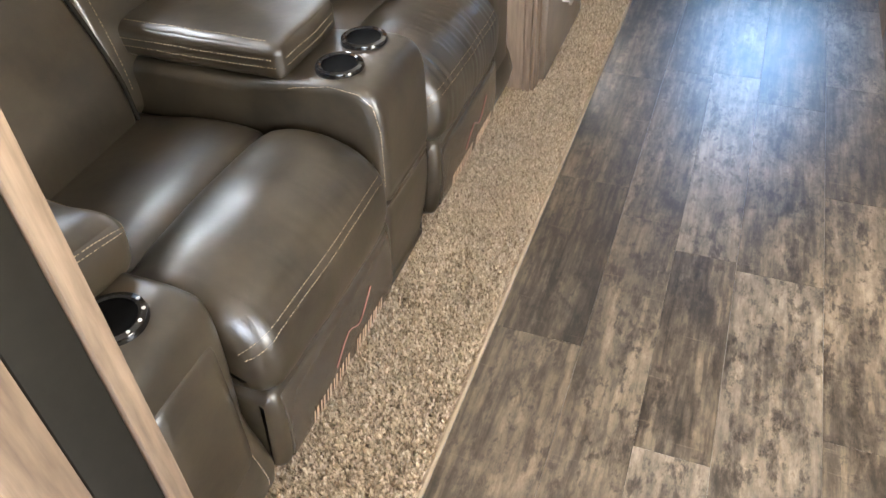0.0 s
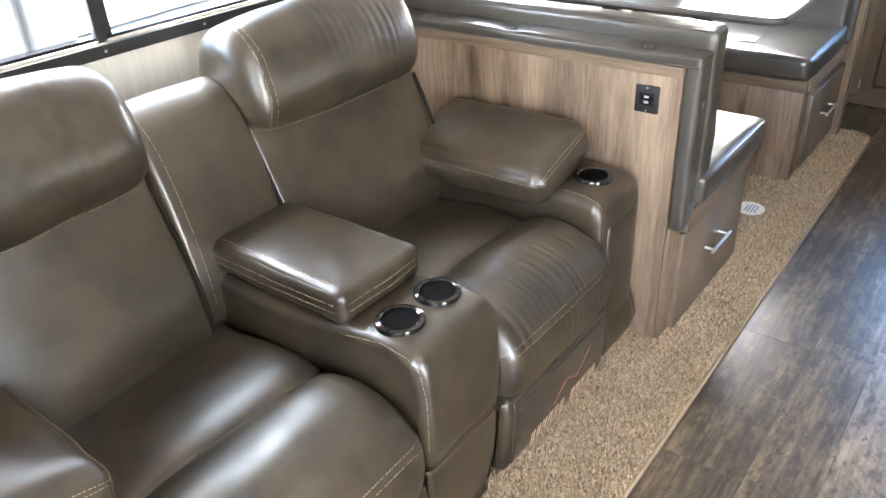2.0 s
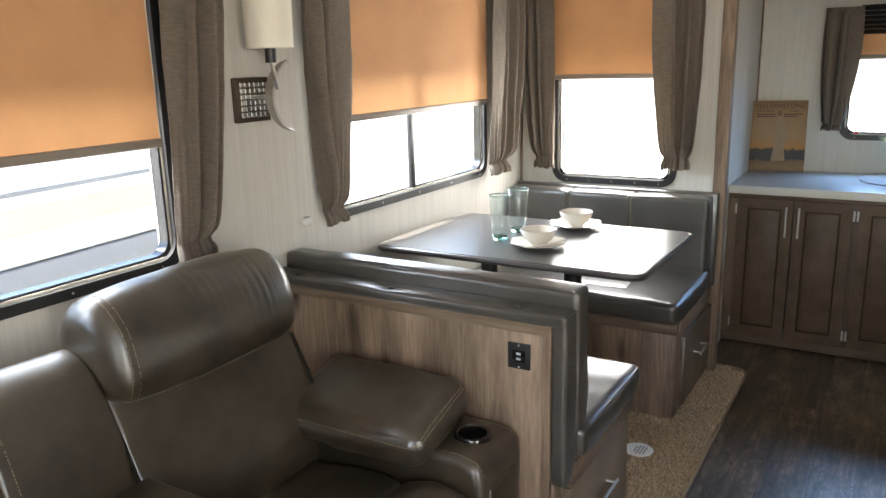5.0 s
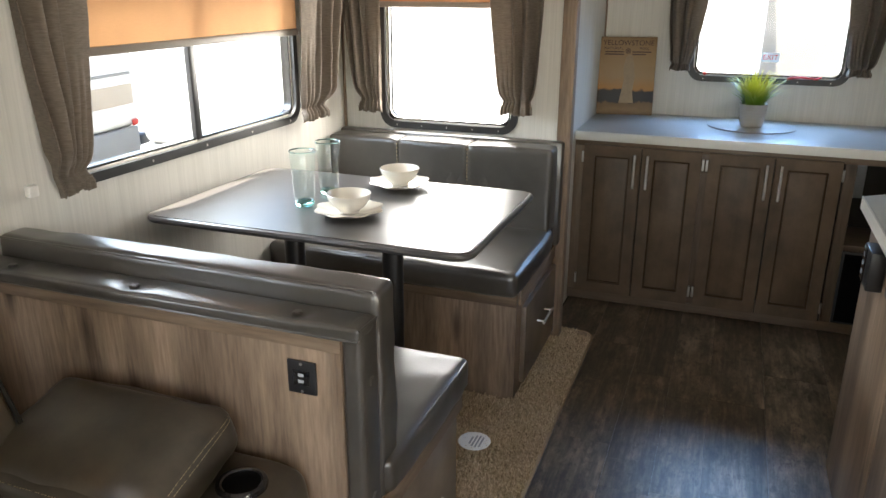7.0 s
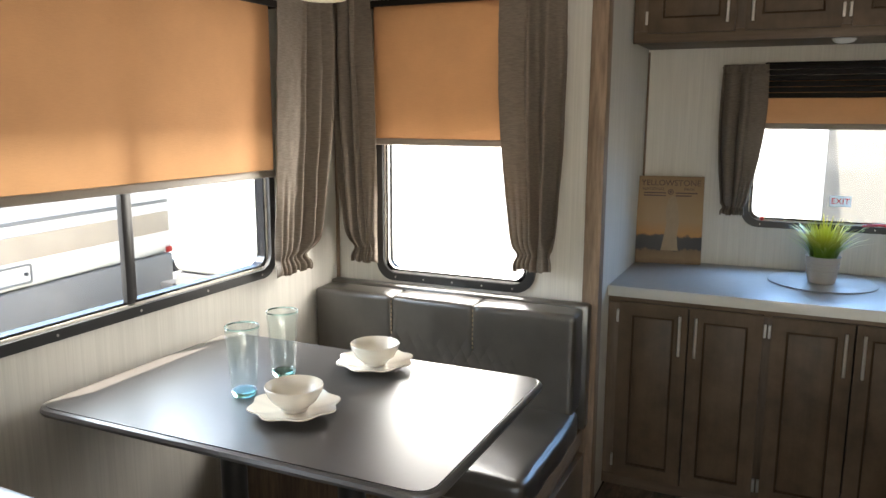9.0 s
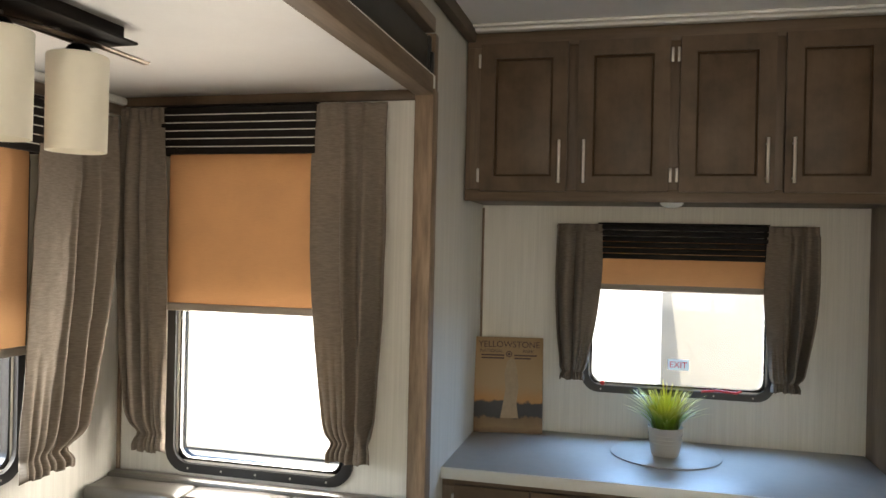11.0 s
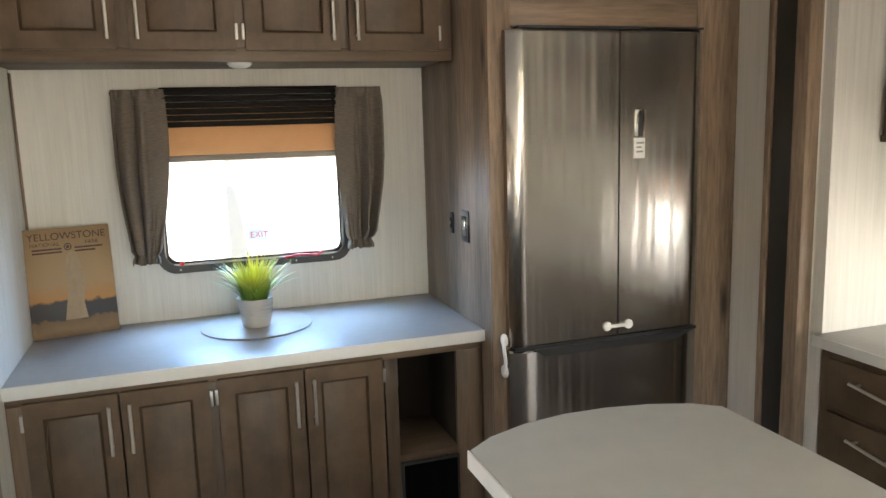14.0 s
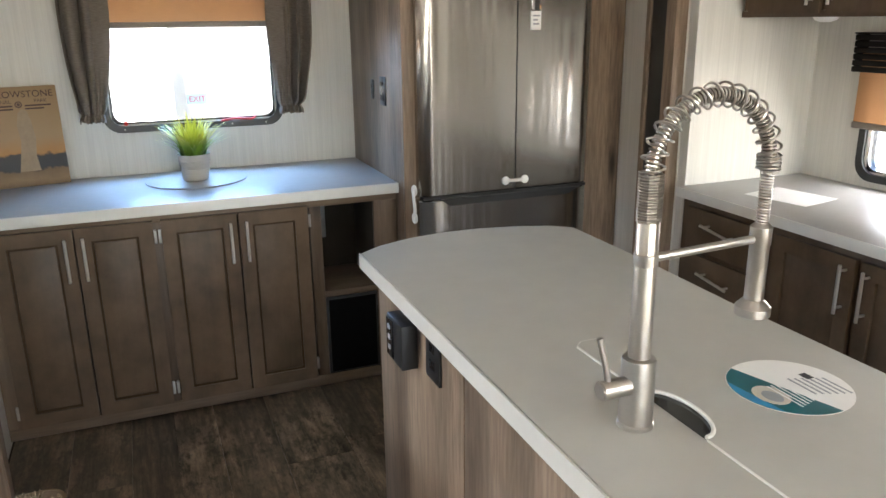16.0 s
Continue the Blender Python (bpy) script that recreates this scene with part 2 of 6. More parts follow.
def plank_mat(name, pale=False):
    """Weathered vinyl plank: each plank its own tone, with pale worn patches."""
    m, n, l, b = node_mat(name)
    info = n.new("ShaderNodeObjectInfo")
    v = mapping(n, l, (9.0, 1.1, 9.0), True)
    g = noise_tex(n, l, v, 2.2, 7.0, 0.65)
    f = noise_tex(n, l, mapping(n, l, (80.0, 5.0, 80.0), True), 1.0, 4.0, 0.6)
    patch = noise_tex(n, l, mapping(n, l, (8.0, 2.4, 8.0), True), 1.7, 8.0, 0.75)
    tone = ramp(n, l, info.outputs["Random"], [(0.0, (0.042, 0.03, 0.019)), (0.4, (0.08, 0.06, 0.039)), (0.75, (0.125, 0.096, 0.065)), (1.0, (0.18, 0.14, 0.098))])
    if pale:
        tone = ramp(n, l, info.outputs["Random"], [(0.0, (0.24, 0.195, 0.145)), (1.0, (0.32, 0.265, 0.2))])
    col = mixc(n, l, 0.35 if pale else 0.55, tone, ramp(n, l, g, [(0.33, (0.008, 0.005, 0.003)), (0.5, (0.07, 0.05, 0.031)), (0.68, (0.3, 0.228, 0.15))]))
    col = mixc(n, l, 0.4, col, ramp(n, l, f, [(0.38, (0.012, 0.009, 0.006)), (0.62, (0.165, 0.127, 0.086))]))
    turn = n.new("ShaderNodeMath")
    turn.operation = "MULTIPLY"
    turn.inputs[1].default_value = 7.31
    l.new(info.outputs["Random"], turn.inputs[0])
    fr = n.new("ShaderNodeMath")
    fr.operation = "FRACT"
    l.new(turn.outputs[0], fr.inputs[0])
    wear = n.new("ShaderNodeMath")
    wear.operation = "MULTIPLY_ADD"
    wear.inputs[1].default_value = 0.16
    l.new(fr.outputs[0], wear.inputs[0])
    l.new(patch, wear.inputs[2])
    pf = ramp(n, l, wear.outputs[0], [(0.6, (0, 0, 0)), (0.74, (0.4, 0.4, 0.4))])
    col = mixc(n, l, pf, col, (0.27, 0.21, 0.145))
    blot = noise_tex(n, l, mapping(n, l, (8.0, 2.6, 8.0), True), 2.4, 7.0, 0.75)
    bf = ramp(n, l, blot, [(0.37, (0.85, 0.85, 0.85)), (0.48, (0, 0, 0))])
    col = mixc(n, l, bf, col, (0.024, 0.016, 0.01))
    spots = noise_tex(n, l, mapping(n, l, (26.0, 14.0, 26.0), True), 1.6, 6.0, 0.7)
    col = mixc(n, l, ramp(n, l, spots, [(0.36, (0.7, 0.7, 0.7)), (0.46, (0, 0, 0))]), col, (0.02, 0.013, 0.008))
    saw = noise_tex(n, l, mapping(n, l, (5.0, 120.0, 5.0), True), 1.0, 3.0, 0.6)
    col = mixc(n, l, ramp(n, l, saw, [(0.62, (0, 0, 0)), (0.74, (0.35, 0.35, 0.35))]), col, (0.2, 0.155, 0.108))
    worn = noise_tex(n, l, mapping(n, l, (6.0, 2.2, 6.0), True), 1.9, 9.0, 0.78)
    col = mixc(n, l, 1.0, col, ramp(n, l, worn, [(0.36, (0.42, 0.4, 0.38)), (0.5, (1.18, 1.17, 1.15)), (0.64, (2.0, 1.97, 1.93))]), "MULTIPLY")
    l.new(col, b.inputs["Base Color"])
    rr = n.new("ShaderNodeMapRange")
    rr.inputs["To Min"].default_value = 0.285
    rr.inputs["To Max"].default_value = 0.38
    l.new(g, rr.inputs["Value"])
    l.new(rr.outputs[0], b.inputs["Roughness"])
    b.inputs["Specular IOR Level"].default_value = 0.6
    b.inputs["Coat Weight"].default_value = 0.35
    b.inputs["Coat Roughness"].default_value = 0.3
    bump(n, l, b, f, 0.06, 0.001)
    return m


def brushed(name, c, rough=0.3, axis="z", soft=False):
    m, n, l, b = node_mat(name)
    s = {"z": (260, 260, 2), "x": (2, 260, 260), "y": (260, 2, 260)}[axis]
    f = noise_tex(n, l, mapping(n, l, s), 1.0, 3.0)
    br = noise_tex(n, l, mapping(n, l, (11, 0.0, 0.3) if soft else (6, 6, 0.5)), 1.0, 2.0)
    l.new(mixc(n, l, 0.35, ramp(n, l, f, [(0.3, shade(c, 0.96 if soft else 0.88)), (0.7, shade(c, 1.04 if soft else 1.1))]), ramp(n, l, br, [(0.3, shade(c, 0.93 if soft else 0.8)), (0.7, shade(c, 1.06 if soft else 1.15))])), b.inputs["Base Color"])
    b.inputs["Metallic"].default_value = 1.0
    rr = n.new("ShaderNodeMapRange")
    rr.inputs["To Min"].default_value = rough - (0.02 if soft else 0.06)
    rr.inputs["To Max"].default_value = rough + (0.03 if soft else 0.08)
    l.new(f, rr.inputs["Value"])
    l.new(rr.outputs[0], b.inputs["Roughness"])
    bump(n, l, b, br, 0.55 if soft else 0.1, 0.008)
    return m


def poster_mat(name):
    """A faded park print: tan sky, pale spout, dark band low down, sandy foreground, in upright bands of height."""
    m, n, l, b = node_mat(name)
    v = mapping(n, l, (1, 1, 1))
    sep = n.new("ShaderNodeSeparateXYZ")
    l.new(v, sep.inputs[0])
    wob = noise_tex(n, l, v, 22.0, 4.0)
    ad = n.new("ShaderNodeMath")
    ad.operation = "MULTIPLY_ADD"
    ad.inputs[1].default_value = 0.05
    l.new(wob, ad.inputs[0])
    l.new(sep.outputs["Z"], ad.inputs[2])
    col = ramp(n, l, ad.outputs[0], [(0.0, (0.11, 0.055, 0.025)), (0.05, (0.22, 0.14, 0.068)), (0.085, (0.15, 0.088, 0.04)), (0.088, (0.02, 0.018, 0.02)), (0.15, (0.022, 0.018, 0.018)), (0.155, (0.36, 0.165, 0.04)), (0.22, (0.3, 0.19, 0.088)), (0.42, (0.24, 0.15, 0.07))])
    l.new(col, b.inputs["Base Color"])
    b.inputs["Roughness"].default_value = 0.5
    return m


M = {
    "leather": leather("sofa_leather", (0.036, 0.0268, 0.0162), 0.312, 2.4),
    "vinyl": leather("dinette_vinyl", (0.052, 0.046, 0.039), 0.28, 1.0),
    "wood_v": wood("grey_wood_upright", (0.045, 0.028, 0.018), (0.165, 0.114, 0.076), (0.315, 0.23, 0.162), "z", streak=1.6, spec=0.35, fine=0.38),
    "wood_x": wood("grey_wood_across", (0.058, 0.038, 0.025), (0.152, 0.106, 0.071), (0.268, 0.196, 0.138), "x", spec=0.35),
    "wood_y": wood("grey_wood_lengthwise", (0.058, 0.038, 0.025), (0.152, 0.106, 0.071), (0.268, 0.196, 0.138), "y", spec=0.35),
    "cab_v": wood("stained_maple_upright", (0.042, 0.025, 0.0135), (0.086, 0.055, 0.032), (0.126, 0.084, 0.051), "z", 0.46, False, 0.6, 0.3, 0.15),
    "cab_x": wood("stained_maple_across", (0.042, 0.025, 0.0135), (0.086, 0.055, 0.032), (0.126, 0.084, 0.051), "x", 0.46, False, 0.6, 0.3, 0.15),
    "drawer": wood("satin_drawer_front", (0.085, 0.06, 0.04), (0.145, 0.106, 0.074), (0.19, 0.145, 0.106), "y", 0.3, False, 0.6, 1.0),
    "frame_v": wood("knotty_frame_upright", (0.06, 0.038, 0.023), (0.118, 0.08, 0.05), (0.172, 0.124, 0.084), "z", 0.45, True, 1.0, 0.35, 0.25),
    "frame_x": wood("knotty_frame_across", (0.06, 0.038, 0.023), (0.118, 0.08, 0.05), (0.172, 0.124, 0.084), "x", 0.45, True, 1.0, 0.35, 0.25),
    "cab_groove": plain("cabinet_groove", (0.055, 0.034, 0.018), 0.8, 0, 60, 0.15, 0.1, 0.0, (1, 1, 1), 0.1),
    "wall": wallpaper("linen_wallpaper", (0.62, 0.6, 0.55)),
    "ceiling": plain("ceiling_white", (0.86, 0.85, 0.83), 0.42, 0, 90, 0.03, 0.05),
    "white": plain("white_plastic", (0.78, 0.77, 0.74), 0.4, 0, 60, 0.04, 0.03),
    "black": plain("black_plastic", (0.014, 0.014, 0.015), 0.38, 0, 90, 0.2, 0.05),
    "gloss_black": plain("gloss_black_plastic", (0.008, 0.008, 0.009), 0.12, 0, 40, 0.2, 0.0, 0.5),
    "void": plain("cup_shade_and_cloth_black", (0.003, 0.003, 0.003), 0.85, 0, 60, 0.1, 0.0, 0.0, (1, 1, 1), 0.05),
    "rubber": plain("black_rubber_seal", (0.02, 0.019, 0.018), 0.36, 0, 50, 0.2, 0.06),
    "seal_matte": plain("matte_rubber_seal", (0.016, 0.014, 0.011), 0.85, 0, 50, 0.2, 0.1, 0.0, (1, 1, 1), 0.08),
    "valance": plain("dark_valance_wood", (0.008, 0.006, 0.005), 0.6, 0, 40, 0.3, 0.06, 0.0, (1, 1, 1), 0.15),
    "nickel": plain("brushed_nickel", (0.47, 0.445, 0.41), 0.36, 1.0, 160, 0.05, 0.02),
    "handle": plain("satin_nickel_handle", (0.66, 0.64, 0.6), 0.4, 1.0, 160, 0.05, 0.02),
    "chrome": plain("polished_chrome", (0.75, 0.75, 0.74), 0.13, 1.0, 80, 0.04, 0.02),
    "steel": brushed("stainless_steel", (0.46, 0.44, 0.41), 0.2, soft=True),
    "bronze": plain("aged_bronze", (0.12, 0.09, 0.07), 0.35, 0.8, 80, 0.3, 0.1),
    "counter": plain("grey_laminate", (0.36, 0.35, 0.335), 0.36, 0, 35, 0.1, 0.04),
    "island_top": plain("greige_laminate", (0.43, 0.42, 0.375), 0.4, 0, 14, 0.09, 0.04),
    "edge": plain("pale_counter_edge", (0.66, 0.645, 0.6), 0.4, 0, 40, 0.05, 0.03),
    "table": plain("dark_grey_laminate", (0.045, 0.041, 0.04), 0.32, 0, 50, 0.12, 0.03, 0.0, (1, 1, 1), 1.0),
    "carpet": plain("beige_carpet", (0.36, 0.28, 0.205), 0.95, 0, 320, 0.35, 0.6),
    "binding": plain("tan_binding", (0.36, 0.275, 0.18), 0.8, 0, 200, 0.15, 0.3),
    "curtain": cloth("taupe_curtain", (0.2, 0.165, 0.132), 700, 0.26, 0.4),
    "shade": cloth("orange_roller_shade", (0.5, 0.25, 0.11), 900, 0.1, 0.05),
    "glass": pane_mat("tinted_window_glass", (0.69, 0.7, 0.7)),
    "aqua": pane_mat("aqua_bubble_glass", (0.962, 0.992, 0.989), 0.07),
    "aqua_base": glassy("aqua_glass_base", (0.4, 0.88, 0.84)),
    "ceramic": plain("cream_ceramic", (0.7, 0.645, 0.555), 0.2, 0, 30, 0.03, 0.02, 0.3),
    "pot": plain("grey_ceramic_pot", (0.4, 0.375, 0.34), 0.4, 0, 60, 0.06, 0.05),
    "frost": plain("frosted_lamp_glass", (0.82, 0.78, 0.66), 0.45, 0, 60, 0.04, 0.05),
    "thread": plain("pale_thread", (0.4, 0.325, 0.225), 0.8, 0, 90, 0.1, 0.0),
    "clear": plain("clear_plastic_wrap", (0.05, 0.04, 0.03), 0.14, 0, 40, 0.2, 0.3),
    "rose": plain("rose_print", (0.26, 0.1, 0.07), 0.5),
    "tan_print": plain("tan_print", (0.5, 0.33, 0.2), 0.5),
    "paper": plain("white_paper", (0.82, 0.81, 0.78), 0.6, 0, 60, 0.03, 0.03),
    "teal": plain("teal_print", (0.008, 0.12, 0.14), 0.36, 0, 12, 0.5, 0.0),
    "blue": plain("blue_print", (0.02, 0.26, 0.5), 0.36, 0, 20, 0.3, 0.0),
    "print": plain("grey_print", (0.32, 0.33, 0.34), 0.5),
    "red": plain("red_plastic", (0.6, 0.02, 0.02), 0.4),
    "poster": poster_mat("park_print"),
    "spout": plain("pale_steam_print", (0.27, 0.19, 0.11), 0.5, 0, 40, 0.3, 0.0),
    "ink": plain("brown_ink", (0.045, 0.016, 0.011), 0.6),
    "floor_gap": plain("floor_backing", (0.018, 0.015, 0.012), 0.6),
    "plank": plank_mat("weathered_vinyl_plank"),
    "pale_plank": plank_mat("pale_worn_vinyl_plank", True),
    "concrete": plain("pale_concrete", (0.36, 0.345, 0.32), 0.9, 0, 8, 0.15, 0.2),
    "trailer": plain("trailer_gelcoat", (0.78, 0.77, 0.74), 0.35, 0, 3, 0.04, 0.02),
    "trailer_dark": plain("trailer_dark_trim", (0.06, 0.06, 0.065), 0.4),
    "trailer_tan": plain("trailer_tan_stripe", (0.45, 0.38, 0.3), 0.4),
    "trailer_grey": plain("trailer_grey_skirt", (0.2, 0.2, 0.2), 0.5, 0, 4, 0.12, 0.02),
    # darker body colour that holds the shade on the rear trailer's near side
    "trailer_nose": plain("trailer_shaded_nose", (0.25, 0.235, 0.21), 0.45, 0, 3, 0.1, 0.02),
    "hem": plain("taupe_hem_plastic", (0.26, 0.22, 0.185), 0.45, 0, 60, 0.08, 0.03),
    # near-black so that the shade inside the open niche sits in its colour
    "niche": plain("niche_lining_shade", (0.02, 0.014, 0.009), 0.7, 0, 30, 0.2, 0.05),
    "post_wood": plain("weathered_post_wood", (0.2, 0.195, 0.185), 0.8, 0, 12, 0.25, 0.2, 0.0, (6, 6, 1)),
    "tail": plain("tail_lamp_red", (0.5, 0.03, 0.02), 0.3),
}


def leaf_mat():
    m, n, l, b = node_mat("grass_blade")
    sep = n.new("ShaderNodeSeparateXYZ")
    l.new(mapping(n, l, (1, 1, 1)), sep.inputs[0])
    mr = n.new("ShaderNodeMapRange")
    mr.inputs["From Min"].default_value = 0.94
    mr.inputs["From Max"].default_value = 1.07
    l.new(sep.outputs["Z"], mr.inputs["Value"])
    l.new(ramp(n, l, mr.outputs[0], [(0.0, (0.035, 0.11, 0.012)), (0.4, (0.16, 0.27, 0.02)), (0.75, (0.6, 0.56, 0.07)), (1.0, (0.72, 0.68, 0.12))]), b.inputs["Base Color"])
    b.inputs["Roughness"].default_value = 0.45
    return m


M["leaf"] = leaf_mat()


def yarn_mat():
    """Carpet yarn: every tuft its own beige."""
    m, n, l, b = node_mat("carpet_yarn")
    g = n.new("ShaderNodeNewGeometry")
    br = noise_tex(n, l, mapping(n, l, (1, 1, 1)), 9.0, 3.0)
    col = ramp(n, l, g.outputs["Random Per Island"], [(0.0, (0.22, 0.155, 0.092)), (0.25, (0.38, 0.285, 0.178)), (0.7, (0.6, 0.468, 0.312)), (1.0, (0.76, 0.615, 0.43))])
    l.new(mixc(n, l, 0.15, col, ramp(n, l, br, [(0.3, (0.26, 0.2, 0.14)), (0.7, (0.48, 0.39, 0.29))])), b.inputs["Base Color"])
    b.inputs["Roughness"].default_value = 0.95
    return m


M["tuft"] = yarn_mat()
M["film"] = cloth("sticker_film", (0.8, 0.8, 0.78), 900, 0.3, 0.02)
M["film_red"] = cloth("red_sticker_film", (0.75, 0.012, 0.01), 900, 0.4, 0.02)


# ---- building helpers ----
from mathutils.bvhtree import BVHTree
BASE = {}


def finish(name, bm, material, smooth=35.0):
    me = bpy.data.meshes.new(name)
    bm.normal_update()
    bm.to_mesh(me)
    bm.free()
    if smooth:
        for p in me.polygons:
            p.use_smooth = True
        me.set_sharp_from_angle(angle=radians(smooth))
    me.materials.append(M[material])
    return me


def thing(name, at, label, category, group="", kind=""):
    ob = new(name)
    ob.location = at
    ob.empty_display_size = 0.1
    BASE[ob.name] = Vector(at)
    return tagged(ob, label, category, group, kind)


def part(name, bm, material, parent, label="", smooth=35.0):
    ob = new(name, finish(name, bm, material, smooth))
    ob.parent = parent
    at = BASE.get(parent.name)
    if at is not None:
        ob.matrix_parent_inverse = Matrix.Translation(-at)
    return tagged(ob, label)


def solid(name, bm, material, label, category, kind="", group="", smooth=35.0):
    return tagged(new(name, finish(name, bm, material, smooth)), label, category, group, kind)


def box(x0, x1, y0, y1, z0, z1, r=0.0, bm=None, seg=2):
    own = bm or bmesh.new()
    made = bmesh.ops.create_cube(own, size=1.0)["verts"]
    for v in made:
        v.co = Vector(((x0 + x1) / 2 + v.co.x * (x1 - x0), (y0 + y1) / 2 + v.co.y * (y1 - y0), (z0 + z1) / 2 + v.co.z * (z1 - z0)))
    if r > 0:
        es = {e for v in made for e in v.link_edges}
        bmesh.ops.bevel(own, geom=list(es), offset=r, segments=seg, affect="EDGES", profile=0.5, clamp_overlap=True)
    return own


def cyl(c, r, h, axis="z", seg=24, r2=None, bm=None, bevel=0.0):
    """A cylinder from c along an axis."""
    own = bm or bmesh.new()
    rot = {"z": Matrix.Identity(4), "x": Matrix.Rotation(radians(90), 4, "Y"), "y": Matrix.Rotation(radians(-90), 4, "X")}[axis]
    m = Matrix.Translation(c) @ rot @ Matrix.Translation((0, 0, h / 2))
    made = bmesh.ops.create_cone(own, cap_ends=True, segments=seg, radius1=r, radius2=r if r2 is None else r2, depth=h, matrix=m)["verts"]
    if bevel:
        es = {e for v in made for e in v.link_edges if len(e.link_faces) == 2 and any(len(f.verts) > 4 for f in e.link_faces)}
        bmesh.ops.bevel(own, geom=list(es), offset=bevel, segments=2, affect="EDGES")
    return own


def lathe(profile, c=(0, 0, 0), seg=32, wave=0.0, lobes=8):
    """Turn (radius, height) pairs about z."""
    bm = bmesh.new()
    rings = []
    for r, z in profile:
        ring = []
        for k in range(seg):
            a = 2 * math.pi * k / seg
            rr = r * (1 + wave * math.cos(lobes * a) * min(1.0, r * 14)) if r > 1e-5 else 0.0
            ring.append(bm.verts.new((c[0] + rr * math.cos(a), c[1] + rr * math.sin(a), c[2] + z)))
        rings.append(ring)
    for a, b in zip(rings, rings[1:]):
        for k in range(seg):
            bm.faces.new((a[k], a[(k + 1) % seg], b[(k + 1) % seg], b[k]))
    bmesh.ops.remove_doubles(bm, verts=bm.verts, dist=1e-6)
    bmesh.ops.recalc_face_normals(bm, faces=bm.faces)
    return bm


def tube(points, r, seg=10, closed=False, bm=None, caps=True):
    """A round bar along a line of points."""
    own = bm or bmesh.new()
    pts = [Vector(p) for p in points]
    n = len(pts)
    rings = []
    up = None
    for i, p in enumerate(pts):
        a = pts[(i - 1) % n] if closed else pts[max(0, i - 1)]
        b = pts[(i + 1) % n] if closed else pts[min(n - 1, i + 1)]
        d = (b - a).normalized()
        if up is None:
            up = Vector((0, 0, 1)) if abs(d.z) < 0.9 else Vector((1, 0, 0))
        side = d.cross(up).normalized()
        up = side.cross(d).normalized()
        rings.append([own.verts.new(p + r * (math.cos(2 * math.pi * k / seg) * side + math.sin(2 * math.pi * k / seg) * up)) for k in range(seg)])
    pairs = list(zip(rings, rings[1:])) + ([(rings[-1], rings[0])] if closed else [])
    for a, b in pairs:
        for k in range(seg):
            own.faces.new((a[k], b[k], b[(k + 1) % seg], a[(k + 1) % seg]))
    if caps and not closed:
        own.faces.new(list(reversed(rings[0])))
        own.faces.new(rings[-1])
    bmesh.ops.recalc_face_normals(own, faces=own.faces)
    return own


def spline(points, steps=6, closed=False):
    """A smooth line through points."""
    pts = [Vector(p) for p in points]
    n = len(pts)
    out = []
    for i in range(n if closed else n - 1):
        p = [pts[(i + k) % n] if closed else pts[min(max(i + k, 0), n - 1)] for k in (-1, 0, 1, 2)]
        for s in range(steps):
            t = s / steps
            out.append(0.5 * ((2 * p[1]) + (p[2] - p[0]) * t + (2 * p[0] - 5 * p[1] + 4 * p[2] - p[3]) * t * t + (3 * p[1] - p[0] - 3 * p[2] + p[3]) * t ** 3))
    if not closed:
        out.append(pts[-1])
    return out


def loft(profile, y0, y1, r=0.03, steps=5, puff=0.0, crease=0.0, stations=14, sharp=False):
    """A padded body: a closed (x, z) outline carried along y, rounded over at both ends and swelling by puff in the middle."""
    line = [Vector((a, b, 0)) for a, b in profile]
    pts = line if sharp else spline(line, steps, True)
    n = len(pts)
    area = sum(pts[i].x * pts[(i + 1) % n].y - pts[(i + 1) % n].x * pts[i].y for i in range(n))
    sgn = 1 if area > 0 else -1
    nor = []
    for i in range(n):
        d = (pts[(i + 1) % n] - pts[i - 1]).normalized()
        nor.append(Vector((d.y, -d.x, 0)) * sgn)
    w = y1 - y0
    ss = []
    k = 6
    for i in range(k):
        ss.append(r * (1 - math.cos(math.pi / 2 * i / k)))
    for i in range(stations + 1):
        ss.append(r + (w - 2 * r) * i / stations)
    for i in range(k - 1, -1, -1):
        ss.append(w - r * (1 - math.cos(math.pi / 2 * i / k)))
    bm = bmesh.new()
    rings = []
    for s in ss:
        e = min(s, w - s)
        inset = r - math.sqrt(max(0.0, r * r - (r - min(e, r)) ** 2))
        sw = puff * (1 - (2 * s / w - 1) ** 2)
        wr = crease * (math.sin(s * 270.0 + 1.6 * math.sin(s * 37.0)) * (0.5 + 0.3 * math.sin(s * 31.0) + 0.3 * math.sin(s * 83.0 + 1.0)))
        rings.append([bm.verts.new((p.x + q.x * (sw - inset + wr * max(0, q.x) * (0.25 + max(0, q.y))), y0 + s, p.y + q.y * (sw - inset + wr * max(0, q.x) * (0.25 + max(0, q.y))))) for p, q in zip(pts, nor)])
    lump = min(0.005, puff * 0.45)
    if lump:
        for rg in rings:
            for v in rg:
                q = v.co * 9.0
                v.co += lump * Vector((noise.noise(q), 0.5 * noise.noise(q + Vector((7, 0, 0))), noise.noise(q + Vector((0, 11, 0)))))
    for a, b in zip(rings, rings[1:]):
        for i in range(n):
            bm.faces.new((a[i], a[(i + 1) % n], b[(i + 1) % n], b[i]))
    bm.faces.new(list(reversed(rings[0])))
    bm.faces.new(rings[-1])
    bmesh.ops.recalc_face_normals(bm, faces=bm.faces)
    return bm


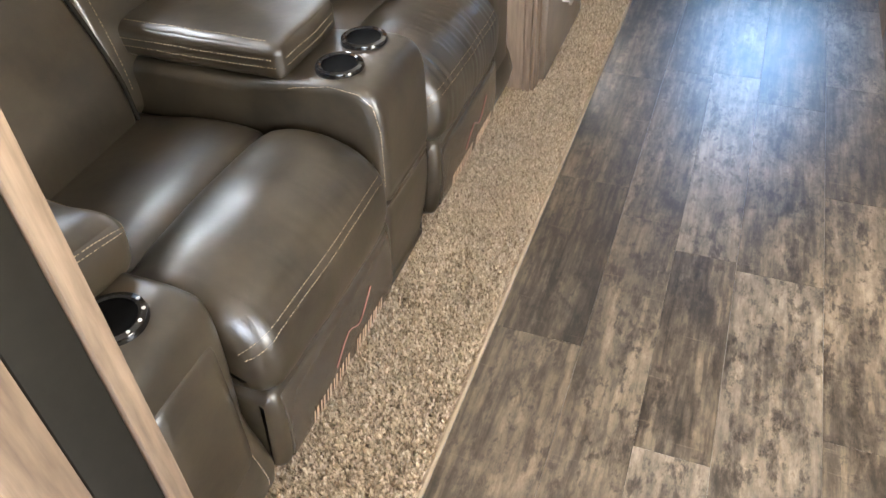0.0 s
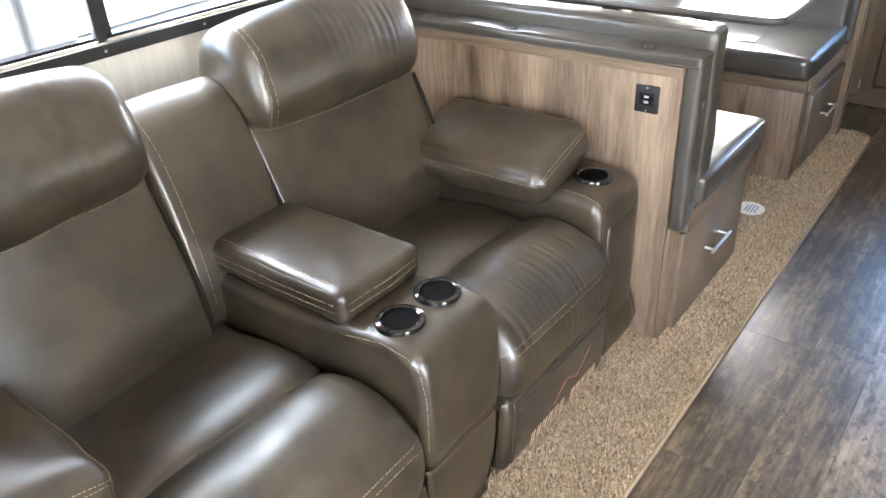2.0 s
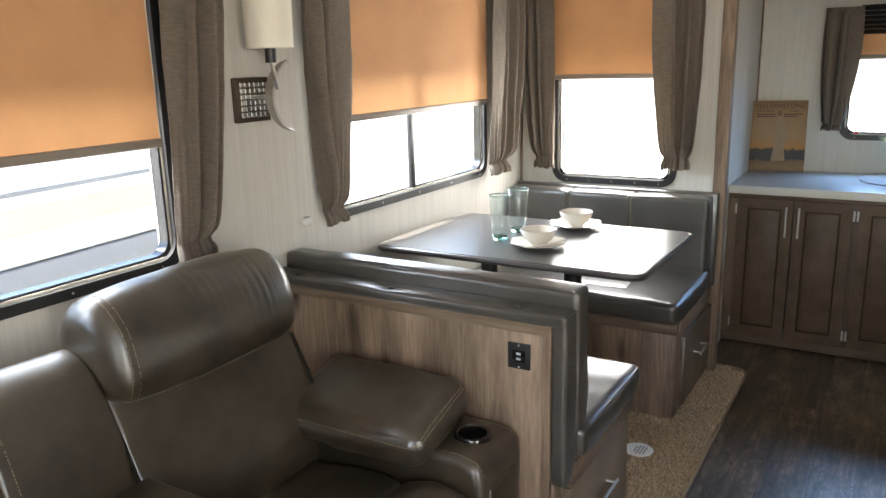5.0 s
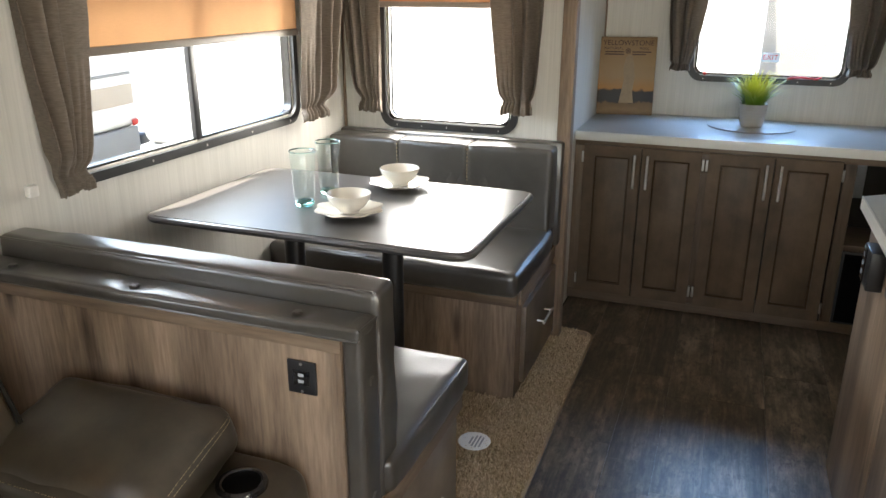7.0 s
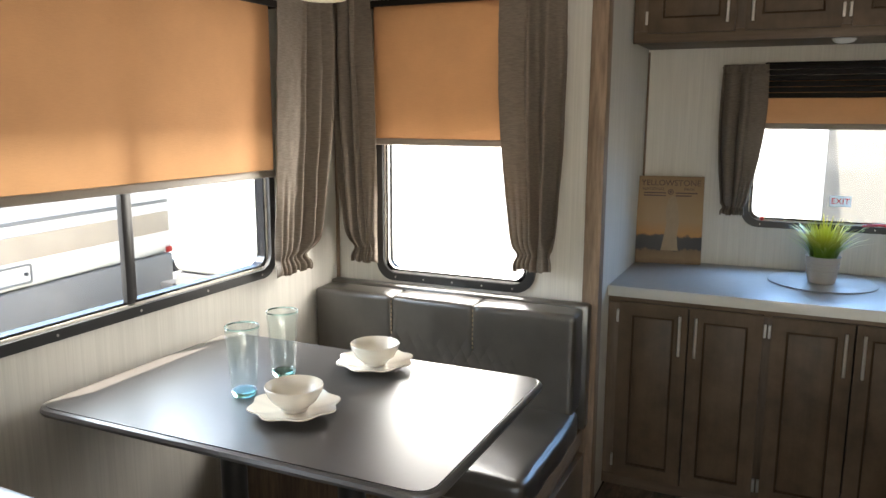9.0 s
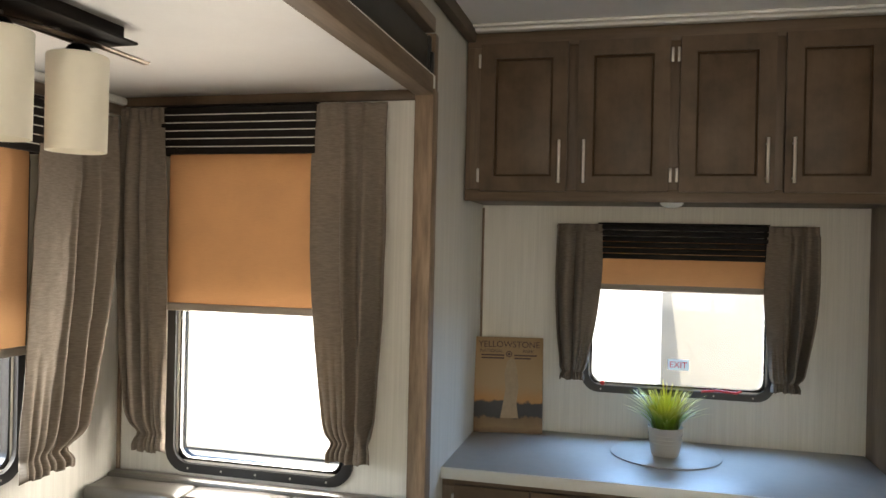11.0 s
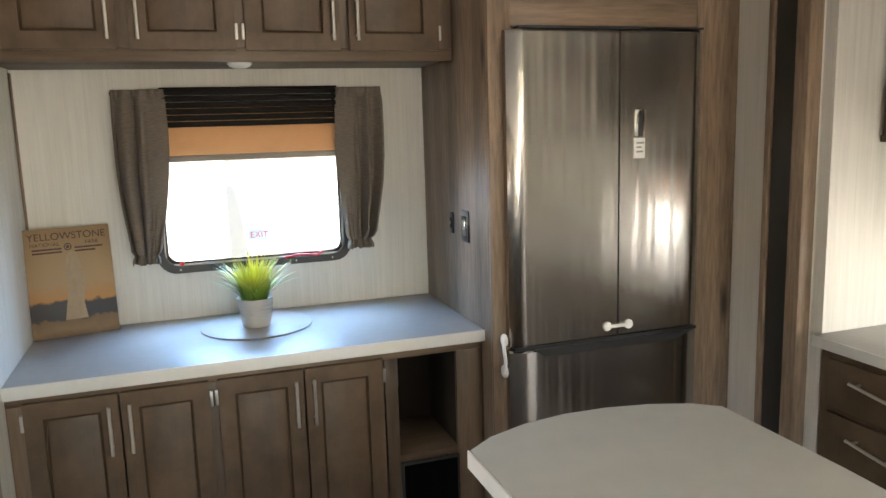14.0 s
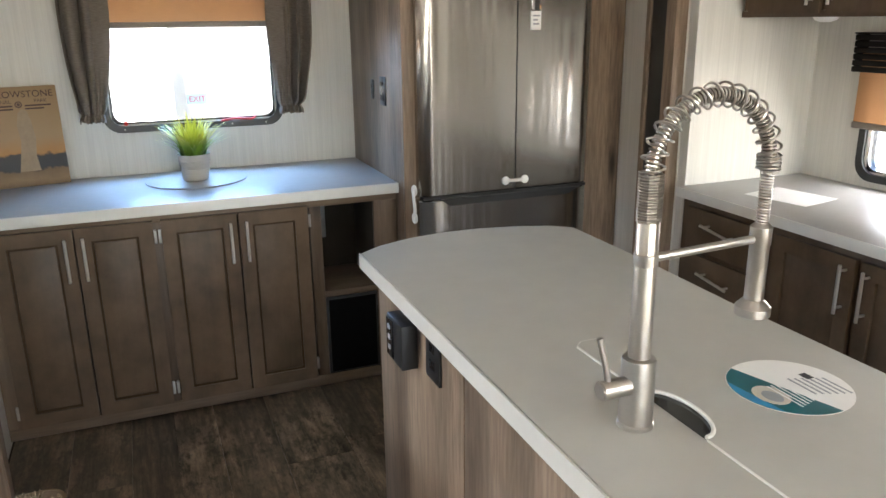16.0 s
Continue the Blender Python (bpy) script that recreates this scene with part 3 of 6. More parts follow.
def cushion(x0, x1, y0, y1, z0, z1, r=0.03, puff=0.01, cuts=11, wrinkle=0.0, dents=()):
    """A stuffed block with rounded edges."""
    bm = bmesh.new()
    bmesh.ops.create_cube(bm, size=2.0)
    bmesh.ops.subdivide_edges(bm, edges=bm.edges, cuts=cuts, use_grid_fill=True)
    half = Vector(((x1 - x0) / 2, (y1 - y0) / 2, (z1 - z0) / 2))
    mid = Vector(((x0 + x1) / 2, (y0 + y1) / 2, (z0 + z1) / 2))
    rr = min(r, min(half) * 0.98)
    for v in bm.verts:
        u = [math.sin(c * math.pi / 2) if abs(c) < 1 else c for c in v.co]
        p = Vector((u[0] * half.x, u[1] * half.y, u[2] * half.z))
        core = Vector([max(-(h - rr), min(h - rr, c)) for c, h in zip(p, half)])
        d = p - core
        if d.length > 1e-9:
            p = core + d.normalized() * rr
        f = [(1 - u[(k + 1) % 3] ** 2) * (1 - u[(k + 2) % 3] ** 2) for k in range(3)]
        add = Vector([puff * f[k] * (1 if u[k] > 0 else -1) * abs(u[k]) ** 3 for k in range(3)])
        q = mid + p + add
        if wrinkle:
            q += wrinkle * Vector((noise.noise(q * 14), noise.noise(q * 14 + Vector((9, 0, 0))), noise.noise(q * 14 + Vector((0, 7, 0)))))
        for c in dents:
            k = (q - Vector(c)).length
            q.z -= 0.011 * math.exp(-(k / 0.028) ** 2)
        v.co = q
    return bm


def round_rect(a0, a1, b0, b1, r, seg=6):
    out = []
    for ca, cb, s in ((a1 - r, b1 - r, 0), (a0 + r, b1 - r, 90), (a0 + r, b0 + r, 180), (a1 - r, b0 + r, 270)):
        for k in range(seg + 1):
            t = radians(s + 90 * k / seg)
            out.append((ca + r * math.cos(t), cb + r * math.sin(t)))
    return out


def place(axis, a, b, d):
    """Wall coordinates to the world: axis 'x' or 'y' is the wall's normal, a runs along it, b is the height."""
    return (d, a, b) if axis == "x" else (a, d, b)


def ring(axis, outer, inner, d0, d1):
    """A frame between two closed outlines of equal count, from depth d0 to d1."""
    bm = bmesh.new()
    loops = [[bm.verts.new(place(axis, a, b, d)) for a, b in line] for line, d in ((outer, d0), (outer, d1), (inner, d1), (inner, d0))]
    n = len(outer)
    for j in range(4):
        p, q = loops[j], loops[(j + 1) % 4]
        for k in range(n):
            bm.faces.new((p[k], p[(k + 1) % n], q[(k + 1) % n], q[k]))
    bmesh.ops.recalc_face_normals(bm, faces=bm.faces)
    return bm


def slab(outline, z0, z1, r=0.0):
    """A flat board from a closed (x, y) outline."""
    bm = bmesh.new()
    low = [bm.verts.new((x, y, z0)) for x, y in outline]
    top = [bm.verts.new((x, y, z1)) for x, y in outline]
    n = len(low)
    bm.faces.new(list(reversed(low)))
    f = bm.faces.new(top)
    for k in range(n):
        bm.faces.new((low[k], low[(k + 1) % n], top[(k + 1) % n], top[k]))
    bmesh.ops.recalc_face_normals(bm, faces=bm.faces)
    if r:
        bmesh.ops.bevel(bm, geom=list(f.edges), offset=r, segments=2, affect="EDGES")
    return bm


def wall(name, axis, d0, d1, a0, a1, z0, z1, holes, label, material="wall"):
    """A wall of real thickness with openings through it."""
    aa = sorted({a0, a1, *[h[0] for h in holes], *[h[1] for h in holes]})
    zz = sorted({z0, z1, *[h[2] for h in holes], *[h[3] for h in holes]})
    def full(i, j):
        if not (0 <= i < len(aa) - 1 and 0 <= j < len(zz) - 1):
            return False
        ca, cz = (aa[i] + aa[i + 1]) / 2, (zz[j] + zz[j + 1]) / 2
        return not any(h[0] < ca < h[1] and h[2] < cz < h[3] for h in holes)
    bm = bmesh.new()
    def quad(*p):
        bm.faces.new([bm.verts.new(place(axis, a, z, d)) for a, z, d in p])
    for i in range(len(aa) - 1):
        for j in range(len(zz) - 1):
            if not full(i, j):
                continue
            l, r, b, t = aa[i], aa[i + 1], zz[j], zz[j + 1]
            for d in (d0, d1):
                quad((l, b, d), (r, b, d), (r, t, d), (l, t, d))
            for (ii, jj, p, q) in ((i - 1, j, (l, b), (l, t)), (i + 1, j, (r, b), (r, t)), (i, j - 1, (l, b), (r, b)), (i, j + 1, (l, t), (r, t))):
                if not full(ii, jj):
                    quad((*p, d0), (*q, d0), (*q, d1), (*p, d1))
    bmesh.ops.remove_doubles(bm, verts=bm.verts, dist=1e-6)
    bmesh.ops.recalc_face_normals(bm, faces=bm.faces)
    return solid(name, bm, material, label, "wall", "structure", smooth=0)


def dashes(points, length=0.005, gap=0.0028, r=0.0008):
    """Stitches along a line."""
    bm = bmesh.new()
    pts = [Vector(p) for p in points]
    carry = 0.0
    for a, b in zip(pts, pts[1:]):
        d = b - a
        if d.length < 1e-6:
            continue
        u = d.normalized()
        s = carry
        side = u.orthogonal().normalized() * r
        up = u.cross(side)
        while s < d.length:
            e = min(s + length, d.length)
            p, q = a + u * s, a + u * e
            ring_a = [bm.verts.new(p + o) for o in (side, up, -side, -up)]
            ring_b = [bm.verts.new(q + o) for o in (side, up, -side, -up)]
            for k in range(4):
                bm.faces.new((ring_a[k], ring_a[(k + 1) % 4], ring_b[(k + 1) % 4], ring_b[k]))
            s += length + gap
        carry = max(0.0, s - d.length)
    return bm


# ---- the shell: body of the trailer, its two slide-outs, floor and ceilings ----
XL, XR, YB, YF, ZC = -0.205, 2.29, 5.30, -1.1, 2.43   # body walls, ends and ceiling
SX, SY0, SY1, SZ = -1.16, 0.50, 4.20, 2.06            # sofa slide: outer wall, ends, ceiling
KX, KY0, KY1 = 2.90, 1.0, 4.16                        # kitchen slide

solid("floor_base", box(SX - 0.1, KX + 0.1, YF - 0.1, YB + 0.1, -0.08, -0.006), "floor_gap", "dark subfloor under the vinyl planks", "floor", "structure")
wall("wall_west", "x", XL - 0.06, XL, YF, YB, 0, ZC, [(SY0 - 0.05, SY1 + 0.05, -0.01, SZ + 0.05)], "off-white linen wallpaper wall round the sofa slide opening")
wall("wall_slide_west", "x", SX - 0.05, SX, SY0 - 0.05, SY1 + 0.05, 0, SZ + 0.05, [(0.80, 1.95, 1.0, 1.84), (2.63, 3.76, 1.0, 1.84)], "off-white linen wallpaper slide wall with two windows")
wall("wall_slide_north", "y", SY1, SY1 + 0.05, SX, -0.191, 0, SZ + 0.05, [(-0.945, -0.395, 0.925, 1.87)], "off-white linen wallpaper end wall with a window")
wall("wall_slide_south", "y", SY0 - 0.05, SY0, SX, -0.206, 0, SZ + 0.05, [], "off-white linen wallpaper end wall beside the sofa")
wall("wall_north", "y", YB, YB + 0.06, XL - 0.06, XR + 0.06, 0, ZC, [(0.262, 0.94, 1.06, 1.6)], "off-white linen wallpaper rear wall with a small window")
wall("wall_south", "y", YF - 0.06, YF, XL - 0.06, XR + 0.06, 0, ZC, [(0.2, 1.6, 0.9, 1.9)], "off-white wall closing the front end")
wall("wall_east", "x", XR, XR + 0.06, YF, YB, 0, ZC, [(KY0 - 0.05, KY1 + 0.05, -0.01, SZ + 0.09), (-0.07, 0.67, 0.05, 1.98)], "off-white linen wallpaper wall round the kitchen slide opening")
wall("wall_kitchen_east", "x", KX, KX + 0.05, KY0 - 0.05, KY1 + 0.05, 0, SZ + 0.05, [(3.12, 3.86, 0.9, 1.3)], "off-white linen wallpaper kitchen wall with a window")
wall("wall_kitchen_north", "y", KY1, KY1 + 0.05, XR + 0.02, KX, 0, SZ + 0.05, [], "off-white linen wallpaper end wall of the kitchen")
wall("wall_kitchen_south", "y", KY0 - 0.05, KY0, XR + 0.02, KX, 0, SZ + 0.05, [], "off-white linen wallpaper end wall of the kitchen")
solid("ceiling", box(XL - 0.06, XR + 0.06, YF - 0.06, YB + 0.06, ZC, ZC + 0.05), "ceiling", "smooth white ceiling panel", "ceiling", "structure")
solid("ceiling_slide", box(SX - 0.05, -0.15, SY0 - 0.05, SY1 + 0.05, SZ + 0.001, SZ + 0.05), "ceiling", "smooth white ceiling of the sofa slide", "ceiling", "structure")
solid("ceiling_kitchen", box(XR + 0.02, KX + 0.05, KY0 - 0.05, KY1 + 0.05, SZ + 0.051, SZ + 0.09), "ceiling", "smooth white ceiling of the kitchen slide", "ceiling", "structure")


def strip(name, x0, x1, y0, y1, z0, z1, material, label, r=0.003):
    return solid(name, box(x0, x1, y0, y1, z0, z1, r), material, label, "trim", "structure")


WOODTRIM = "greyish brown wood-grain trim strip"
SEAL = "black rubber slide-out seal"
# far end of the sofa slide
strip("trim", -0.19, -0.135, 4.175, 4.235, 0.012, SZ, "wood_v", WOODTRIM)
strip("trim", -0.205, -0.165, 4.236, 4.262, 0.012, SZ + 0.17, "rubber", SEAL, 0.008)
strip("trim", -0.204, -0.155, 4.263, 4.30, 1.93, 2.24, "wood_v", WOODTRIM)
strip("trim", -0.204, -0.18, 4.263, 4.285, 0.0, 1.93, "wood_v", WOODTRIM)
# near end
strip("trim", -0.19, -0.135, 0.497, 0.525, 0.012, SZ, "wood_v", WOODTRIM)
strip("trim", -0.204, -0.139, 0.428, 0.4965, 0.012, SZ + 0.17, "seal_matte", SEAL, 0.006)
strip("trim", -0.204, -0.139, 0.35, 0.4275, 0.0, 2.24, "wood_v", WOODTRIM)
# header over the opening
strip("trim", -0.19, -0.135, 0.526, 4.174, SZ - 0.02, SZ + 0.035, "wood_y", WOODTRIM)
strip("trim", -0.2, -0.17, 0.5, 4.235, SZ + 0.036, SZ + 0.165, "rubber", "dark brown header band above the slide-out")
strip("trim", -0.204, -0.155, 0.453, 4.262, SZ + 0.181, SZ + 0.225, "wood_y", WOODTRIM)
strip("trim", -0.2, -0.165, YF, 4.895, ZC - 0.05, ZC - 0.001, "cab_x", "dark stained crown strip along the ceiling")
strip("trim", XL + 0.04, 1.29, 4.86, 4.90, ZC - 0.018, ZC - 0.001, "white", "white ceiling cove strip above the cupboards", 0.006)
strip("trim", XL + 0.04, XR, 4.82, 4.84, ZC - 0.012, ZC - 0.001, "white", "white ceiling cove strip above the cupboards", 0.004)
strip("trim", -0.166, -0.156, 4.238, 4.262, 1.97, SZ + 0.12, "black", "short black strap hanging at the slide corner", 0.002)
# slide ceiling and corner strips
strip("trim", SX, -0.19, SY1 - 0.016, SY1 - 0.001, SZ - 0.03, SZ - 0.001, "cab_x", "thin dark strip under the slide ceiling")
strip("trim", SX + 0.001, SX + 0.016, SY0, SY1 - 0.017, SZ - 0.062, SZ - 0.03, "wood_y", "thin wood strip under the slide ceiling")
strip("trim", SX + 0.001, SX + 0.026, SY0, SY1 - 0.017, SZ - 0.0295, SZ - 0.002, "white", "rounded white cove strip along the slide ceiling", 0.011)
strip("trim", SX + 0.001, SX + 0.012, SY1 - 0.013, SY1 - 0.001, 0.012, SZ - 0.031, "wood_v", "thin wood corner strip in the slide")
strip("trim", XL + 0.001, XL + 0.01, YB - 0.011, YB - 0.001, 0.85, 1.78, "wood_v", "thin wood corner strip")
# kitchen slide opening
strip("trim", 2.255, 2.289, 4.375, 4.40, 0.0, 2.2, "wood_v", WOODTRIM)
strip("trim", 2.262, 2.289, 4.265, 4.374, 0.0, 2.2, "rubber", SEAL, 0.008)
strip("trim", 2.245, 2.30, 4.205, 4.264, 0.0, 2.2, "wood_v", WOODTRIM)


# ---- carpet of the slide ----
def carpet():
    base = thing("carpet", (-0.1, 2.4, 0.0), "beige short-pile carpet strip with a bound edge", "carpet", kind="structure")
    end = [(-0.001 - 0.06 + 0.06 * math.sin(radians(a)), 4.295 - 0.06 + 0.06 * math.cos(radians(a))) for a in range(90, -1, -10)]
    part("backing", slab([(SX, SY0), (-0.001, SY0), *end, (-0.19, 4.295), (-0.19, SY1), (SX, SY1)], -0.004, 0.008), "carpet", base)
    part("binding", tube([(0.0, SY0, 0.006), (0.0, 4.235, 0.006), *[(x, y, 0.006) for x, y in end], (-0.19, 4.295, 0.006)], 0.0055, 8), "binding", base, "tan bound carpet edge")
    rng = np.random.default_rng(4)
    def pile(n, x0, x1, y0, y1):
        p = np.column_stack([rng.uniform(x0, x1, n), rng.uniform(y0, y1, n)])
        ang = rng.uniform(0, 2 * np.pi, n)
        lean = rng.uniform(0.002, 0.011, n)
        w = rng.uniform(0.0014, 0.0032, n)
        h = rng.uniform(0.003, 0.015, n) + 0.008
        d = np.column_stack([np.cos(ang), np.sin(ang)])
        s = np.column_stack([-d[:, 1], d[:, 0]])
        v = np.zeros((n, 4, 3))
        v[:, 0, :2] = p - s * w[:, None]
        v[:, 1, :2] = p + s * w[:, None]
        v[:, 2, :2] = p + s * (w * 0.7)[:, None] + d * lean[:, None]
        v[:, 3, :2] = p - s * (w * 0.7)[:, None] + d * lean[:, None]
        v[:, :2, 2] = 0.006
        v[:, 2, 2] = h
        v[:, 3, 2] = h
        return v.reshape(-1, 3)
    vs = np.vstack([pile(120000, -0.36, -0.006, SY0 + 0.02, 2.34), pile(60000, -0.2, -0.006, 2.34, 4.23), pile(30000, -0.7, -0.2, 2.92, 3.58), pile(400, -0.18, -0.07, 4.23, 4.285)])
    me = bpy.data.meshes.new("pile")
    me.from_pydata(vs.tolist(), [], np.arange(len(vs)).reshape(-1, 4).tolist())
    me.materials.append(M["tuft"])
    ob = new("pile", me)
    ob.parent = base
    ob.matrix_parent_inverse = Matrix.Translation(-BASE[base.name])
    tagged(ob, "short beige yarn tufts", kind="stuff")


carpet()
sticker = thing("floor_sticker", (-0.224, 3.262, 0.02), "round white printed sticker stuck on the carpet", "sticker")
part("disc", slab([(-0.224 + 0.055 * math.cos(radians(a)), 3.262 + 0.055 * math.sin(radians(a))) for a in range(0, 360, 12)], 0.02, 0.0215), "paper", sticker)
for k, (w, c) in enumerate([(0.022, "print"), (0.034, "print"), (0.036, "print"), (0.03, "print")]):
    part("text_bar", box(-0.236 + 0.012 * k - 0.003, -0.236 + 0.012 * k + 0.003, 3.262 - w, 3.262 + w, 0.0215, 0.0222), c, sticker)


# ---- windows ----
def window(name, axis, d, inward, a0, a1, b0, b1, label, mullion=None, r=0.07, material="black"):
    """A trailer window: black rounded frame ring over the opening, panes, screws."""
    root = thing(name, place(axis, (a0 + a1) / 2, b0, d), label, "window", kind="structure")
    w = 0.028
    o, i = round_rect(a0, a1, b0, b1, r), round_rect(a0 + w, a1 - w, b0 + w, b1 - w, r - 0.015)
    part("window_frame", ring(axis, o, i, d, d + inward * 0.014), material, root, "black rounded window frame")
    part("outer_frame", ring(axis, round_rect(a0 + w - 0.004, a1 - w + 0.004, b0 + w - 0.004, b1 - w + 0.004, r - 0.012), round_rect(a0 + w + 0.014, a1 - w - 0.014, b0 + w + 0.014, b1 - w - 0.014, r - 0.03), d - inward * 0.035, d - inward * 0.002), "gloss_black", root)
    if mullion is not None:
        for k, off in enumerate((0.0, -0.02)):
            m0 = mullion - 0.016 + off
            q = sorted((d - inward * (0.03 - 0.012 * k), d - inward * (0.012 - 0.012 * k)))
            lo, hi = place(axis, m0, b0 + w, q[0]), place(axis, m0 + 0.026, b1 - w, q[1])
            part("mullion", box(lo[0], hi[0], lo[1], hi[1], lo[2], hi[2], 0.002), material, root)
    cuts = [a0 + w, a1 - w] if mullion is None else [a0 + w, mullion, a1 - w]
    for l, h in zip(cuts, cuts[1:]):
        q = sorted((d - inward * 0.026, d - inward * 0.022))
        lo, hi = place(axis, l + 0.001, b0 + w, q[0]), place(axis, h - 0.001, b1 - w, q[1])
        ob = part("pane", box(lo[0], hi[0], lo[1], hi[1], lo[2], hi[2]), "glass", root, "clear window pane", 0)
        ob.visible_shadow = False
    for k in range(5):
        a = a0 + 0.08 + (a1 - a0 - 0.16) * k / 4
        c = place(axis, a, b0 + w / 2, d + inward * 0.0135)
        part("screw", cyl((c[0], c[1] - (0.0015 if axis == "y" and inward < 0 else 0), c[2]), 0.0035, 0.002, axis, 8), "nickel", root)
    return root


window("window_1", "x", SX, 1, 0.765, 1.985, 0.965, 1.88, "wide sliding trailer window with a black frame", 1.405)
window("window_2", "x", SX, 1, 2.595, 3.795, 0.965, 1.88, "wide sliding trailer window with a black frame", 3.20)
window("window_3", "y", SY1, -1, -0.98, -0.36, 0.89, 1.9, "upright trailer window with a black rounded frame")
window("window_4", "y", YB, -1, 0.228, 0.975, 1.025, 1.64, "small rear emergency window with a black rounded frame")
window("window_5", "x", KX, -1, 3.08, 3.9, 0.865, 1.34, "kitchen window with a black rounded frame")


def emergency_latches():
    pull = thing("exit_latch", (0.32, YB - 0.02, 1.065), "red pull knob and red lever on the emergency window frame", "latch")
    part("knob", cyl((0.315, YB - 0.034, 1.066), 0.009, 0.02, "y", 12, bevel=0.002), "red", pull)
    part("lever", tube([(0.70, YB - 0.026, 1.056), (0.76, YB - 0.032, 1.064), (0.83, YB - 0.03, 1.058), (0.85, YB - 0.026, 1.066)], 0.005, 8), "red", pull)


emergency_latches()


def outside_posts():
    for y0, y1 in ((1.72, 1.84), (1.88, 2.06)):
        p = thing("canopy_post", (-2.6, (y0 + y1) / 2, -0.95), "grey weathered post standing outside the sofa window", "post", "posts outside")
        part("shaft", box(-2.72, -2.6, y0, y1, -0.95, 2.9, 0.01), "post_wood", p)
        part("foot_plate", box(-2.76, -2.56, y0 - 0.04, y1 + 0.04, -0.95, -0.93, 0.004), "bronze", p)


outside_posts()


def valance(axis, d, inward, a0, a1, b0, b1, lit=False, n=6):
    """A dark slatted valance box over a window; lit adds pale strips as light between the slats."""
    root = thing("valance", place(axis, (a0 + a1) / 2, b0, d), "dark brown slatted window valance", "valance")
    def piece(nm, al, ah, bl, bh, e0, e1, r=0.002, m="valance"):
        q = sorted((d + inward * e0, d + inward * e1))
        lo, hi = place(axis, al, bl, q[0]), place(axis, ah, bh, q[1])
        part(nm, box(lo[0], hi[0], lo[1], hi[1], lo[2], hi[2], r), m, root)
    hgt = (b1 - b0) / n
    for k in range(n):
        piece("slat", a0 + 0.004, a1 - 0.004, b0 + hgt * k + 0.0015, b0 + hgt * (k + 1) - 0.0015, 0.056, 0.07, 0.003)
        # pale strip drawn as the bright line of light between two slats
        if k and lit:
            piece("light_strip", a0 + 0.006, a1 - 0.006, b0 + hgt * k - 0.0012, b0 + hgt * k + 0.0012, 0.056, 0.068, 0.0, "edge")
    for al, ah in ((a0, a0 + 0.012), (a1 - 0.012, a1)):
        piece("end_cap", al, ah, b0, b1, 0.004, 0.055)
    piece("top_board", a0, a1, b1 + 0.0005, b1 + 0.006, 0.004, 0.07)
    return root


def roller(axis, d, inward, a0, a1, b0, b1, label="orange-tan roller shade pulled part way down"):
    """A roller shade with its hem bar."""
    root = thing("roller_shade", place(axis, (a0 + a1) / 2, b0, d), label, "blind")
    bm = bmesh.new()
    n = 24
    cols = []
    for k in range(n + 1):
        a = a0 + (a1 - a0) * k / n
        off = 0.0012 * math.sin(k * 1.7)
        cols.append([bm.verts.new(place(axis, a, b, d + inward * (0.028 + off * (1 - (b - b0) / (b1 - b0))))) for b in (b0 + 0.008, b0 + (b1 - b0) * 0.3, b1)])
    for p, r in zip(cols, cols[1:]):
        for k in range(2):
            bm.faces.new((p[k], r[k], r[k + 1], p[k + 1]))
    part("fabric", bm, "shade", root, "orange-tan translucent shade fabric")
    lo, hi = place(axis, a0 - 0.004, b0 - 0.012, d + inward * 0.021), place(axis, a1 + 0.004, b0 + 0.012, d + inward * 0.035)
    xs, ys = sorted((lo[0], hi[0])), sorted((lo[1], hi[1]))
    part("hem_bar", box(xs[0], xs[1], ys[0], ys[1], lo[2], hi[2], 0.005), "hem", root, "taupe hem bar")
    return root


